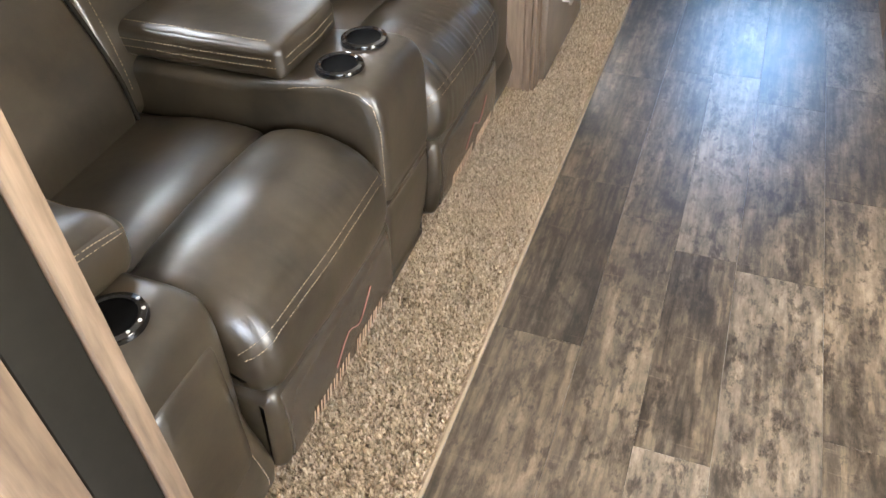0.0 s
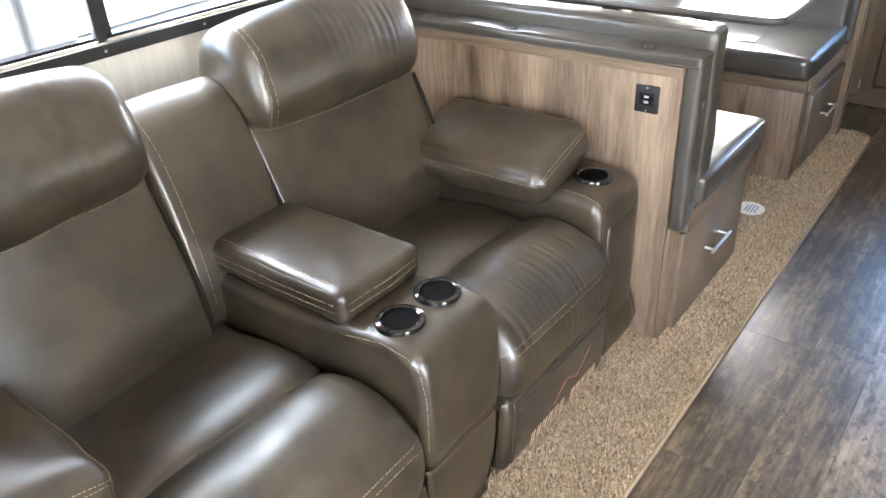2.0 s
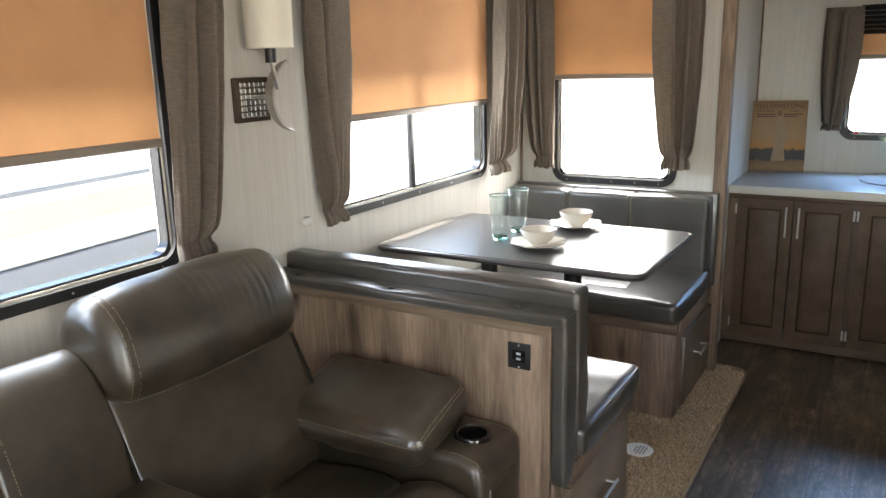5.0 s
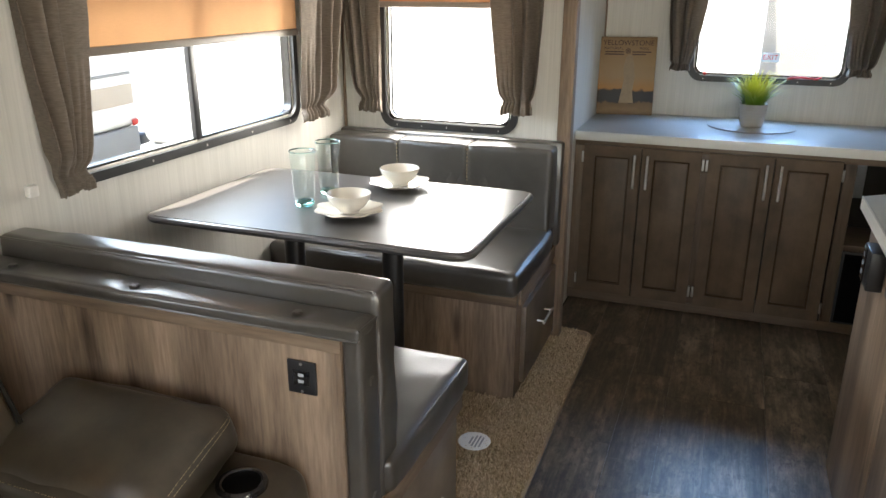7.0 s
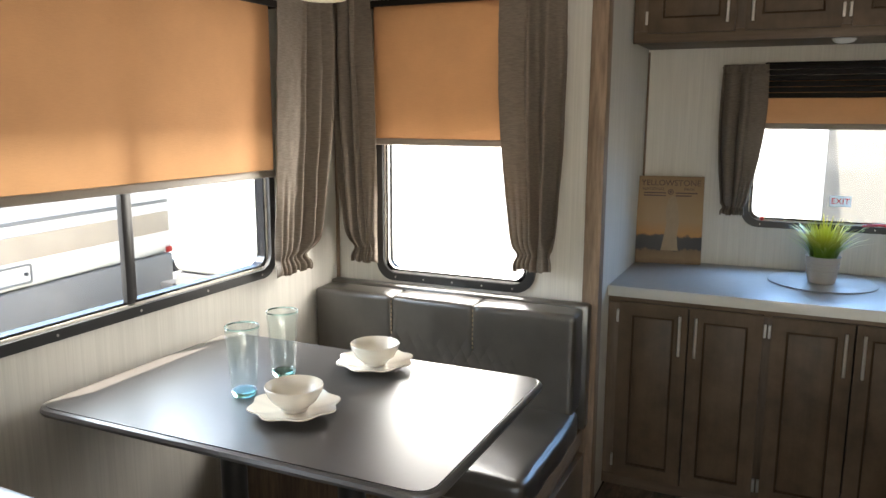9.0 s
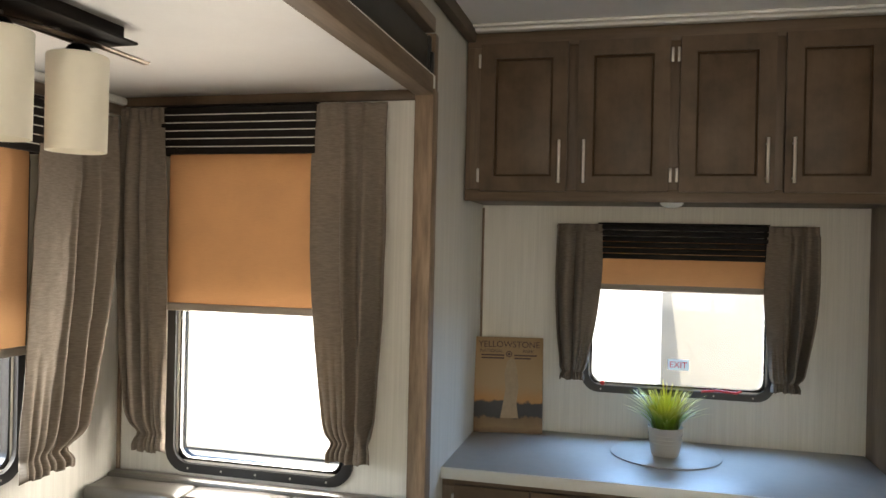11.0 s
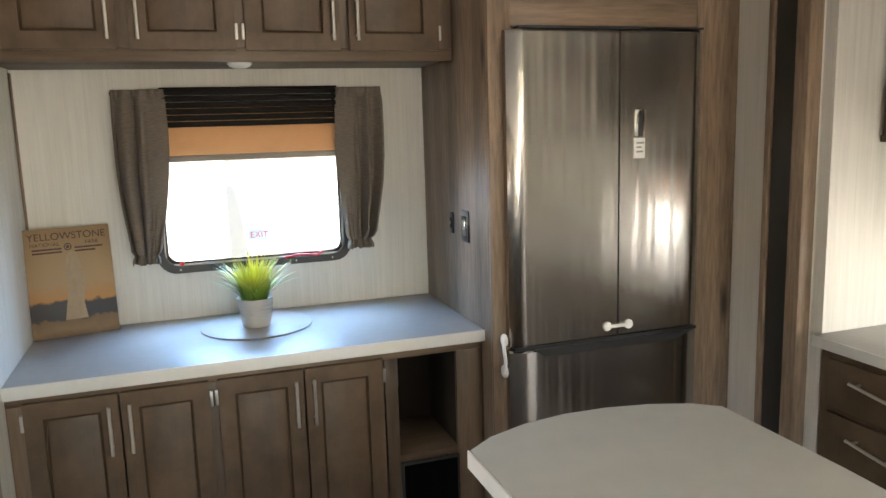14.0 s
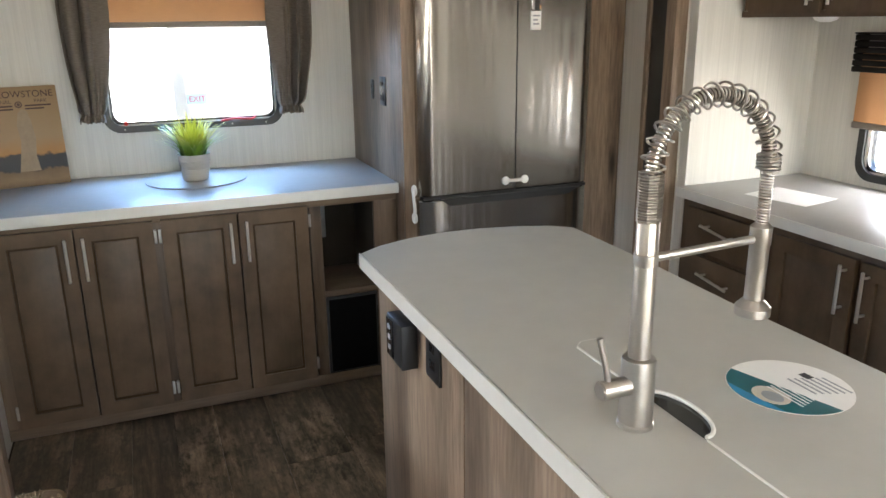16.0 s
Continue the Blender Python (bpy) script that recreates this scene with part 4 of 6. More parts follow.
def curtain(axis, d, inward, top, foot, b0, b1, flat=1, label="taupe woven curtain gathered at the hem"):
    """A narrow drape: a flat fall beside the glass, deep folds on the other side, a rod pocket and a gathered hem."""
    root = thing("curtain", place(axis, (foot[0] + foot[1]) / 2, b0, d), label, "curtain")
    bm = bmesh.new()
    nu, nv = 84, 96
    seed = top[0] * 7.3 + d * 3.1
    folds = 2.1 + 0.5 * noise.noise((seed, 3.3, 1.7))
    start = 0.38 + 0.1 * noise.noise((seed, 8.1, 0.3))

    def step(lo, hi, v):
        k = max(0.0, min(1.0, (v - lo) / (hi - lo)))
        return k * k * (3 - 2 * k)

    rows = []
    for j in range(nv + 1):
        t = j / nv
        z = b1 + (b0 - b1) * t
        e = t ** 1.7
        l = top[0] + (foot[0] - top[0]) * e
        r = top[1] + (foot[1] - top[1]) * e
        belly = 0.012 * math.sin(math.pi * min(1.0, t / 0.93)) ** 1.5
        gather = step(0.88, 0.945, t)
        cinch = math.exp(-((t - 0.95) / 0.018) ** 2)
        head = 1 - step(0.02, 0.07, t)
        seam = math.exp(-((t - 0.052) / 0.006) ** 2)
        row = []
        for i in range(nu + 1):
            q = i / nu
            u = 1 - q if flat > 0 else q
            s = max(0.0, (u - start) / (1 - start))
            wander = 0.8 * noise.noise((seed, t * 1.3, u * 1.5))
            ph = 2 * math.pi * folds * s ** 0.85 + wander * step(0.0, 0.2, s)
            c = math.sin(ph)
            fold = math.copysign(abs(c) ** 1.1, c) * step(0.0, 0.18, s) * (0.55 + 0.45 * step(0.02, 0.35, t))
            fold *= 0.8 + 0.4 * noise.noise((seed + 4, s * 3.0, t * 0.8))
            amp = (0.024 + 0.03 * t) * (1 - 0.72 * gather) * (1 - 0.65 * head)
            w = amp * fold
            w += 0.007 * math.sin(math.pi * min(1.0, u / start)) * step(0.1, 0.6, t) * (1 - gather)
            w += 0.006 * noise.noise((u * 3.2, z * 5.0, seed)) + 0.0022 * noise.noise((u * 9.0, z * 24.0, seed))
            ruffle = math.sin(2 * math.pi * (7.2 * u + 0.4 * noise.noise((seed, u * 5.0, 2.0))) + seed)
            w += gather * 0.007 * ruffle - 0.014 * cinch + 0.006 * step(0.955, 0.985, t)
            w += head * 0.004 * math.sin(2 * math.pi * 6.3 * u + seed) - 0.004 * seam
            # creases running up from the gathered hem
            w += 0.005 * ruffle * step(0.62, 0.9, t) * (1 - gather)
            a = l + (r - l) * q + (belly if q > 0.5 else -belly) * abs(2 * q - 1)
            a += 0.005 * math.cos(ph) * step(0.0, 0.3, s) * (1 - gather) + 0.004 * noise.noise((seed, z * 5.0, q * 2.0))
            mid = (l + r) / 2
            a = mid + (a - mid) * (1 - 0.17 * cinch - 0.05 * gather)
            zz = z + (0.003 * ruffle + 0.008 * noise.noise((seed + 9, u * 4.0, 0.0))) * step(0.95, 1.0, t)
            row.append(bm.verts.new(place(axis, a, zz, d + inward * (0.068 + 0.006 * t + w))))
        rows.append(row)
    for p, q in zip(rows, rows[1:]):
        for k in range(nu):
            bm.faces.new((p[k], p[k + 1], q[k + 1], q[k]))
    ob = part("drape", bm, "curtain", root, "", 180)
    sol = ob.modifiers.new("thickness", "SOLIDIFY")
    sol.thickness = 0.003
    rod = [place(axis, a, b1 - 0.012, d + inward * 0.045) for a in (top[0], top[1])]
    part("rod", tube(rod, 0.006, 8), "black", root, "thin black curtain rod")
    for k in (0.1, 0.9):
        a = top[0] + (top[1] - top[0]) * k
        part("bracket", tube([place(axis, a, b1 - 0.012, d), place(axis, a, b1 - 0.012, d + inward * 0.045)], 0.004, 6), "black", root)
    return root


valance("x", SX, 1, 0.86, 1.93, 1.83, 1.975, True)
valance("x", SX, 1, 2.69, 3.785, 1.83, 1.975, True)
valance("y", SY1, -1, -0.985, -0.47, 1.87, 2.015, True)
valance("y", YB, -1, 0.285, 0.935, 1.575, 1.715)
valance("x", KX, -1, 3.14, 3.93, 1.265, 1.4)
roller("x", SX, 1, 0.87, 1.93, 1.31, 1.9)
roller("x", SX, 1, 2.70, 3.775, 1.31, 1.9)
roller("y", SY1, -1, -0.975, -0.475, 1.405, 1.94)
roller("y", YB, -1, 0.29, 0.93, 1.46, 1.66)
roller("x", KX, -1, 3.15, 3.92, 1.07, 1.35)
curtain("x", SX, 1, (0.72, 0.87), (0.75, 0.86), 0.975, 1.975, 1)
curtain("x", SX, 1, (1.96, 2.155), (1.905, 2.04), 0.99, 1.975, -1)
curtain("x", SX, 1, (2.46, 2.715), (2.515, 2.635), 0.975, 1.975, 1)
curtain("x", SX, 1, (3.77, 4.07), (3.705, 3.9), 0.975, 1.975, -1)
curtain("y", SY1, -1, (-1.125, -0.965), (-1.05, -0.94), 0.965, 2.015, 1)
curtain("y", SY1, -1, (-0.482, -0.265), (-0.42, -0.275), 0.985, 2.015, -1)
curtain("y", YB, -1, (0.118, 0.302), (0.142, 0.246), 1.08, 1.715, 1)
curtain("y", YB, -1, (0.925, 1.112), (0.948, 1.055), 1.08, 1.715, -1)


# ---- sofa ----
def stitch(path, parent):
    """Stitches laid on the surface of a padded part."""
    bm = bmesh.new()
    bm.from_mesh(parent.data)
    tree = BVHTree.FromBMesh(bm)
    bm.free()
    pts = [Vector(p) for p in path]
    fine = []
    for a, b in zip(pts, pts[1:]):
        k = max(1, int((b - a).length / 0.012))
        fine += [a.lerp(b, i / k) for i in range(k)]
    fine.append(pts[-1])
    laid = []
    for p in fine:
        near, nor, _, _ = tree.find_nearest(p)
        laid.append(near + nor * 0.0008)
    part("stitching", dashes(laid), "thread", parent, "pale contrast stitching", 0)


def cup_holder(parent, x, y, z, r=0.043, marked=False):
    # flat near-black disc, its colour standing in for the shade down the cup
    c = part("cup_holder", lathe([(r * 0.86, 0.004), (r * 0.8, 0.003), (0, 0.003)], (x, y, z + 0.002), 28), "void", parent, "glossy black cup holder")
    part("rim", lathe([(r * 0.82, 0.002), (r * 0.84, 0.007), (r * 0.93, 0.009), (r * 1.1, 0.007), (r * 1.15, 0.001), (r * 1.12, -0.008)], (x, y, z + 0.002), 32), "gloss_black", c)
    if marked:
        for a in (-20, 10, 40, 70):
            t = radians(a)
            part("mark", cyl((x + r * math.cos(t), y + r * math.sin(t), z + 0.0105), 0.003, 0.001, "z", 8), "paper", c)


def sofa():
    s = thing("recliner_sofa", (-0.7, 1.42, 0.012), "brown-grey leather two-seat recliner sofa with centre console", "sofa")
    part("base_frame", box(-1.0, -0.36, 0.6, 2.24, 0.03, 0.3, 0.01), "black", s)
    for fx in (-0.95, -0.42):
        for fy in (0.64, 2.2):
            part("foot", cyl((fx, fy, 0.012), 0.02, 0.02, "z", 12), "black", s)
    for y0, y1 in ((0.785, 1.30), (1.555, 2.05)):
        part("seat", loft([(-0.86, 0.33), (-0.84, 0.43), (-0.74, 0.445), (-0.6, 0.462), (-0.52, 0.46), (-0.485, 0.44), (-0.475, 0.36), (-0.5, 0.31)], y0, y1, 0.03, 5, 0.006), "leather", s, "padded leather seat")
        foot = part("footrest", loft([(-0.49, 0.34), (-0.488, 0.43), (-0.46, 0.468), (-0.4, 0.488), (-0.33, 0.487), (-0.265, 0.463), (-0.222, 0.418), (-0.211, 0.38), (-0.212, 0.33), (-0.226, 0.292), (-0.262, 0.278), (-0.4, 0.28)], y0 + 0.002, y1 - 0.002, 0.05, 6, 0.012, 0.0022 if y0 > 1 else 0.0004, 110), "leather", s, "padded leather footrest with a puckered front seam")
        for off in (0.0, 0.011):
            path = []
            for k in range(41):
                u = k / 40
                y = y0 + 0.012 + (y1 - y0 - 0.024) * u
                bow = 1 - (2 * u - 1) ** 2
                edge = max(0.0, abs(2 * u - 1) - 0.8) / 0.2
                path.append((-0.226 + 0.011 * bow - 0.03 * edge + off * 0.6 , y, 0.418 + 0.006 * bow - 0.02 * edge - off * 1.2))
            stitch(path, foot)
        p = part("front_panel", loft([(-0.34, 0.065), (-0.34, 0.28), (-0.25, 0.287), (-0.222, 0.268), (-0.222, 0.17), (-0.232, 0.09), (-0.255, 0.062)], y0 + 0.004, y1 - 0.004, 0.025, 5, 0.002), "leather", s, "leather front panel under the seat")
        part("plastic_wrap", loft([(-0.25, 0.085), (-0.235, 0.15), (-0.23, 0.26), (-0.218, 0.26), (-0.2165, 0.17), (-0.2265, 0.09)], y0 + 0.03, y1 - 0.03, 0.004, 4, 0.002), "clear", p, "clear protective film over the panel")
        for k in range(12):
            if k == 6:
                continue
            yy = y0 + 0.1 + k * 0.027
            for dy in (0.0, 0.0105):
                bm = box(-0.0006, 0.0006, yy + dy, yy + dy + (0.0065 if dy else 0.004), 0, 0.038, 0.0003)
                bmesh.ops.rotate(bm, cent=(0, 0, 0), matrix=Matrix.Rotation(radians(8), 3, "Y"), verts=bm.verts)
                bmesh.ops.translate(bm, vec=(-0.2195, 0, 0.1), verts=bm.verts)
                part("print_bar", bm, "tan_print", p, "tan printed mark")
        part("print_swoosh", tube(spline([(-0.2145, y0 + 0.2, 0.15), (-0.213, y0 + 0.26, 0.19), (-0.2135, y0 + 0.31, 0.17), (-0.213, y0 + 0.37, 0.215)], 8), 0.0014, 6), "rose", p, "rose printed flourish")
    for y0, y1 in ((0.66, 1.25), (1.515, 2.095)):
        b = part("backrest", loft([(-0.83, 0.40), (-0.775, 0.44), (-0.785, 0.55), (-0.835, 0.68), (-0.885, 0.79), (-0.935, 0.86), (-1.02, 0.84), (-1.04, 0.62), (-0.96, 0.4)], y0, y1, 0.015, 5, 0.012), "leather", s, "padded leather backrest")
        h = part("headrest", loft([(-0.895, 0.785), (-0.846, 0.808), (-0.832, 0.87), (-0.858, 0.955), (-0.91, 1.008), (-0.975, 1.012), (-1.035, 0.97), (-1.06, 0.87), (-1.02, 0.79), (-0.95, 0.77)], y0 - 0.004, y1 + 0.004, 0.055, 6, 0.016, 0.0016, 60), "leather", s, "stuffed leather headrest")
        stitch([(-0.866 + 0.014 * (1 - (2 * k / 30 - 1) ** 2), y0 + 0.03 + (y1 - y0 - 0.06) * k / 30, 0.788) for k in range(31)], h)
        for e in (y0 + 0.035, y0 + 0.05):
            stitch([(x, e, z) for x, z in [(-0.85, 0.81), (-0.824, 0.87), (-0.85, 0.955), (-0.903, 1.014), (-0.97, 1.022)]], h)
        # added matte dark tubes: the shade in the crevices beside each backrest
        for ye in (y0 + 0.0015, y1 - 0.0015):
            part("seam", tube(spline([(-0.772, ye, 0.45), (-0.783, ye, 0.55), (-0.833, ye, 0.68), (-0.88, ye, 0.775)], 5), 0.005, 8), "seal_matte", b, "matte dark strip standing in for crevice shade")
    mid = part("console_back", loft([(-0.83, 0.42), (-0.795, 0.5), (-0.825, 0.68), (-0.88, 0.83), (-0.95, 0.9), (-1.02, 0.89), (-1.05, 0.7), (-1.0, 0.42)], 1.249, 1.516, 0.016, 6, 0.004), "leather", s, "padded leather back between the seats")
    stitch([(x, 1.282, z) for x, z in [(-0.788, 0.5), (-0.818, 0.68), (-0.872, 0.835), (-0.945, 0.907)]], mid)
    con = part("console", loft([(-0.84, 0.30), (-0.84, 0.535), (-0.55, 0.55), (-0.44, 0.566), (-0.34, 0.577), (-0.28, 0.575), (-0.245, 0.56), (-0.229, 0.525), (-0.225, 0.47), (-0.226, 0.38), (-0.232, 0.32), (-0.26, 0.303), (-0.5, 0.30)], 1.302, 1.553, 0.028, 5, 0.002), "leather", s, "leather centre console with two cup holders")
    part("console_front", loft([(-0.5, 0.03), (-0.5, 0.296), (-0.262, 0.298), (-0.235, 0.28), (-0.242, 0.17), (-0.265, 0.05), (-0.28, 0.03)], 1.305, 1.55, 0.02, 5, 0.003), "leather", s)
    lid = part("console_lid", cushion(-0.885, -0.432, 1.314, 1.556, 0.556, 0.63, 0.02, 0.006, 22, 0.003), "leather", s, "padded leather console lid")
    for z in (0.588, 0.604):
        stitch([(-0.86, 1.3155, z), (-0.47, 1.3155, z), (-0.452, 1.325, z), (-0.4375, 1.345, z), (-0.4375, 1.53, z)], lid)
    stitch([(-0.86, 1.336, 0.6285), (-0.47, 1.336, 0.6285)], lid)
    stitch([(-0.42, 1.308, 0.552), (-0.33, 1.308, 0.57), (-0.27, 1.309, 0.562), (-0.243, 1.309, 0.54), (-0.231, 1.309, 0.48), (-0.233, 1.309, 0.35)], con)
    for y in (1.372, 1.487):
        cup_holder(s, -0.338, y, 0.577)
    for y0, y1, inner, mark in ((0.565, 0.785, 0.79, True), (2.05, 2.285, 2.045, False)):
        a = part("arm", loft([(-0.9, 0.05), (-0.9, 0.54), (-0.6, 0.548), (-0.4, 0.552), (-0.31, 0.548), (-0.268, 0.52), (-0.262, 0.42), (-0.272, 0.25), (-0.285, 0.05)], y0, y1, 0.028, 5, 0.002), "leather", s, "leather arm with a cup holder")
        part("arm_panel", cushion(-0.285, -0.252, y0 + 0.035, y1 - 0.035, 0.06, 0.47, 0.014, 0.004, 7), "leather", a, "stitched front panel of the arm")
        for yy in (y0 + 0.042, y1 - 0.042):
            stitch([(-0.2505, yy, 0.08), (-0.2505, yy, 0.455)], a)
        stitch([(-0.5, y0 + 0.02, 0.552), (-0.33, y0 + 0.02, 0.553), (-0.285, y0 + 0.02, 0.54), (-0.2645, y0 + 0.02, 0.51)], a)
        cup_holder(s, -0.355, (y0 + y1) / 2 + 0.01, 0.55, 0.045, mark)
    for y0, y1, lean, tilt, up in ((0.585, 0.825, -1, 12, 0.0), (1.995, 2.275, 1, 16, 0.0)):
        bm = cushion(-0.86, -0.41, y0, y1, 0.525, 0.63, 0.04, 0.014, 26, 0.005)
        mid = (y0 + y1) / 2
        bmesh.ops.rotate(bm, cent=(-0.6, mid, 0.575), matrix=Matrix.Rotation(radians(tilt * lean), 3, "X"), verts=bm.verts)
        bmesh.ops.translate(bm, vec=(0, 0, 0.012 + up), verts=bm.verts)
        pad = part("arm_pad", bm, "leather", s, "stuffed leather arm pad")
        turn = Matrix.Rotation(radians(tilt * lean), 3, "X")
        ends = [turn @ Vector((0, k * (y1 - y0) * 0.47, 0.034)) for k in (-1, -0.5, 0, 0.5, 1)]
        for off in (0.0, 0.01):
            stitch([(-0.409 - off, mid + p.y, 0.587 + up + p.z) for p in ends], pad)
        low = turn @ Vector((0, -lean * (y1 - y0) * 0.49, 0.03))
        stitch([(-0.84 + 0.42 * k / 12, mid + low.y, 0.587 + up + low.z) for k in range(13)], pad)


sofa()


# ---- dinette ----
def button(parent, x, y, z, axis):
    part("button", cyl((x, y, z), 0.011, 0.006, axis, 16, bevel=0.002), "vinyl", parent, "vinyl-covered tufting button")


def pull(parent, a, b, out, r=0.0055, name="handle"):
    """A bar handle with two posts."""
    a, b, out = Vector(a), Vector(b), Vector(out)
    h = part(name, tube([a + out, b + out], r, 10), "handle", parent, "brushed nickel bar handle")
    for k in (0.12, 0.88):
        p = a + (b - a) * k
        part("post", tube([p, p + out], r * 0.8, 8), "handle", h)


def bench_near():
    b = thing("dinette_bench", (-0.65, 2.6, 0.012), "dinette bench with grey vinyl cushions, panelled wooden back and drawer", "bench")
    part("back_panel", box(SX + 0.003, -0.19, 2.30, 2.335, 0.012, 0.835, 0.002), "wood_v", b, "grey-brown wood-grain panel")
    part("edge_trim", box(SX + 0.003, -0.19, 2.2965, 2.2998, 0.808, 0.835, 0.001), "wood_x", b, "thin wood strip along the panel edge")
    part("edge_trim", box(-0.213, -0.19, 2.2965, 2.2998, 0.012, 0.8075, 0.001), "wood_v", b, "thin wood strip along the panel edge")
    part("panel_edge", box(-0.189, -0.178, 2.302, 2.345, 0.012, 0.40, 0.002), "wood_v", b)
    part("base", box(SX + 0.003, -0.178, 2.337, 2.90, 0.012, 0.398, 0.002), "wood_v", b, "grey-brown wood-grain base")
    part("top_rail", box(-0.21, -0.146, 2.347, 2.902, 0.364, 0.431, 0.003), "wood_y", b)
    d = part("drawer", box(-0.177, -0.157, 2.36, 2.885, 0.03, 0.352, 0.003), "drawer", b, "flat wood-grain drawer front")
    pull(d, (-0.157, 2.54, 0.215), (-0.157, 2.695, 0.215), (0.03, 0, 0))
    cap = part("back_cap", cushion(SX + 0.005, -0.15, 2.2945, 2.376, 0.836, 0.866, 0.008, 0.004, 44, 0.0, dents=[(x, 2.33, 0.868) for x in (-1.05, -0.7, -0.3)]), "vinyl", b, "grey vinyl pad along the top of the back")
    part("welt", tube([(SX + 0.01, 2.2955, 0.8395), (-0.152, 2.2955, 0.8395)], 0.003, 6), "vinyl", cap, "piped lower edge of the pad")
    end = part("end_roll", cushion(-0.19, -0.147, 2.30, 2.376, 0.385, 0.864, 0.01, 0.003, 12), "vinyl", b, "grey vinyl pad down the end of the back")
    part("welt", tube([(-0.1485, 2.372, 0.39), (-0.1485, 2.372, 0.862), (-0.1485, 2.298, 0.862)], 0.003, 6), "vinyl", end)
    for x in (-1.05, -0.7, -0.3):
        button(cap, x, 2.33, 0.8625, "z")
    for z in (0.47, 0.74):
        button(end, -0.1475, 2.338, z, "x")
    back = part("back_cushion", cushion(SX + 0.01, -0.148, 2.379, 2.465, 0.42, 0.912, 0.016, 0.006, 34, 0.0035), "vinyl", b, "grey vinyl back cushion")
    part("welt", tube([(SX + 0.02, 2.384, 0.907), (-0.16, 2.384, 0.907), (-0.152, 2.386, 0.895), (-0.151, 2.386, 0.5)], 0.0028, 6), "vinyl", back)
    seat = part("seat_cushion", cushion(SX + 0.01, -0.13, 2.39, 2.91, 0.432, 0.522, 0.018, 0.01, 24, 0.004), "vinyl", b, "grey vinyl seat cushion")
    part("piping", tube([(-0.134, 2.48, 0.513), (-0.134, 2.885, 0.513), (-0.157, 2.907, 0.513), (-1.13, 2.907, 0.513)], 0.004, 6), "vinyl", seat)
    o = thing("outlet", (-0.277, 2.298, 0.744), "black square charging outlet on the bench panel", "outlet")
    part("plate", box(-0.309, -0.245, 2.293, 2.2995, 0.707, 0.779, 0.0025), "black", o)
    part("insert", box(-0.296, -0.258, 2.291, 2.294, 0.727, 0.759, 0.001), "gloss_black", o)
    for dz in (0.733, 0.747):
        part("socket", box(-0.283, -0.271, 2.2898, 2.2912, dz, dz + 0.006), "print", o)
    for dz in (0.713, 0.773):
        part("screw", cyl((-0.277, 2.2915, dz), 0.003, 0.002, "y", 8), "nickel", o)


def bench_far():
    b = thing("dinette_bench", (-0.65, 3.85, 0.012), "dinette bench with quilted grey vinyl cushions and wooden base drawer", "bench")
    part("base", box(SX + 0.003, -0.18, 3.587, 4.19, 0.012, 0.385, 0.002), "wood_v", b, "grey-brown wood-grain base")
    part("front_rail", box(SX + 0.003, -0.178, 3.583, 3.61, 0.386, 0.447, 0.002), "wood_x", b)
    part("side_rail", box(-0.215, -0.17, 3.612, 4.17, 0.386, 0.447, 0.003), "wood_y", b)
    d = part("drawer", box(-0.179, -0.16, 3.66, 4.16, 0.05, 0.36, 0.003), "drawer", b, "flat wood-grain drawer front")
    pull(d, (-0.16, 3.83, 0.23), (-0.16, 3.99, 0.23), (0.03, 0, 0))
    part("seat_cushion", cushion(SX + 0.01, -0.16, 3.50, 4.08, 0.449, 0.545, 0.025, 0.01, 24, 0.004), "vinyl", b, "grey vinyl seat cushion")
    q = part("seat_quilting", box(-0.9, -0.4, 3.60, 3.98, 0.545, 0.555, 0.006), "vinyl", b, "stitched inset panel on the seat")
    part("back_board", box(SX + 0.005, -0.155, 4.135, 4.185, 0.448, 0.885, 0.012), "vinyl", b)
    xs = [SX + 0.012, -0.83, -0.52, -0.17]
    for x0, x1 in zip(xs, xs[1:]):
        part("back_cushion", cushion(x0, x1 - 0.002, 4.02, 4.135, 0.53, 0.874, 0.013, 0.005, 18, 0.0025), "vinyl", b, "grey vinyl back cushion section")
    for x in xs[1:-1]:
        part("stitching", dashes([(x - 0.001, 4.022, z) for z in (0.56, 0.7, 0.86)], 0.01, 0.006, 0.002), "thread", b, "", 0)
    shared = bmesh.new()
    lo = [shared.verts.new((a, 0.0, c)) for a, c in ((0.0225, 0), (0, 0.039), (-0.0225, 0), (0, -0.039))]
    mid = shared.verts.new((0, -0.006, 0))
    for k in range(4):
        shared.faces.new((lo[k], lo[(k + 1) % 4], mid))
    bmesh.ops.recalc_face_normals(shared, faces=shared.faces)
    tuft = finish("quilt_diamond", shared, "vinyl")
    for i in range(14):
        for j in range(4):
            cx, cz = -0.93 + i * 0.046 + (0.023 if j % 2 else 0), 0.6 + j * 0.04
            if (cx + 0.62) ** 2 / 0.32 ** 2 + (cz - 0.55) ** 2 / 0.22 ** 2 > 1:
                continue
            ob = new("quilt_diamond", tuft)
            ob.parent = b
            ob.location = Vector((cx, 4.0165, cz)) - BASE[b.name]


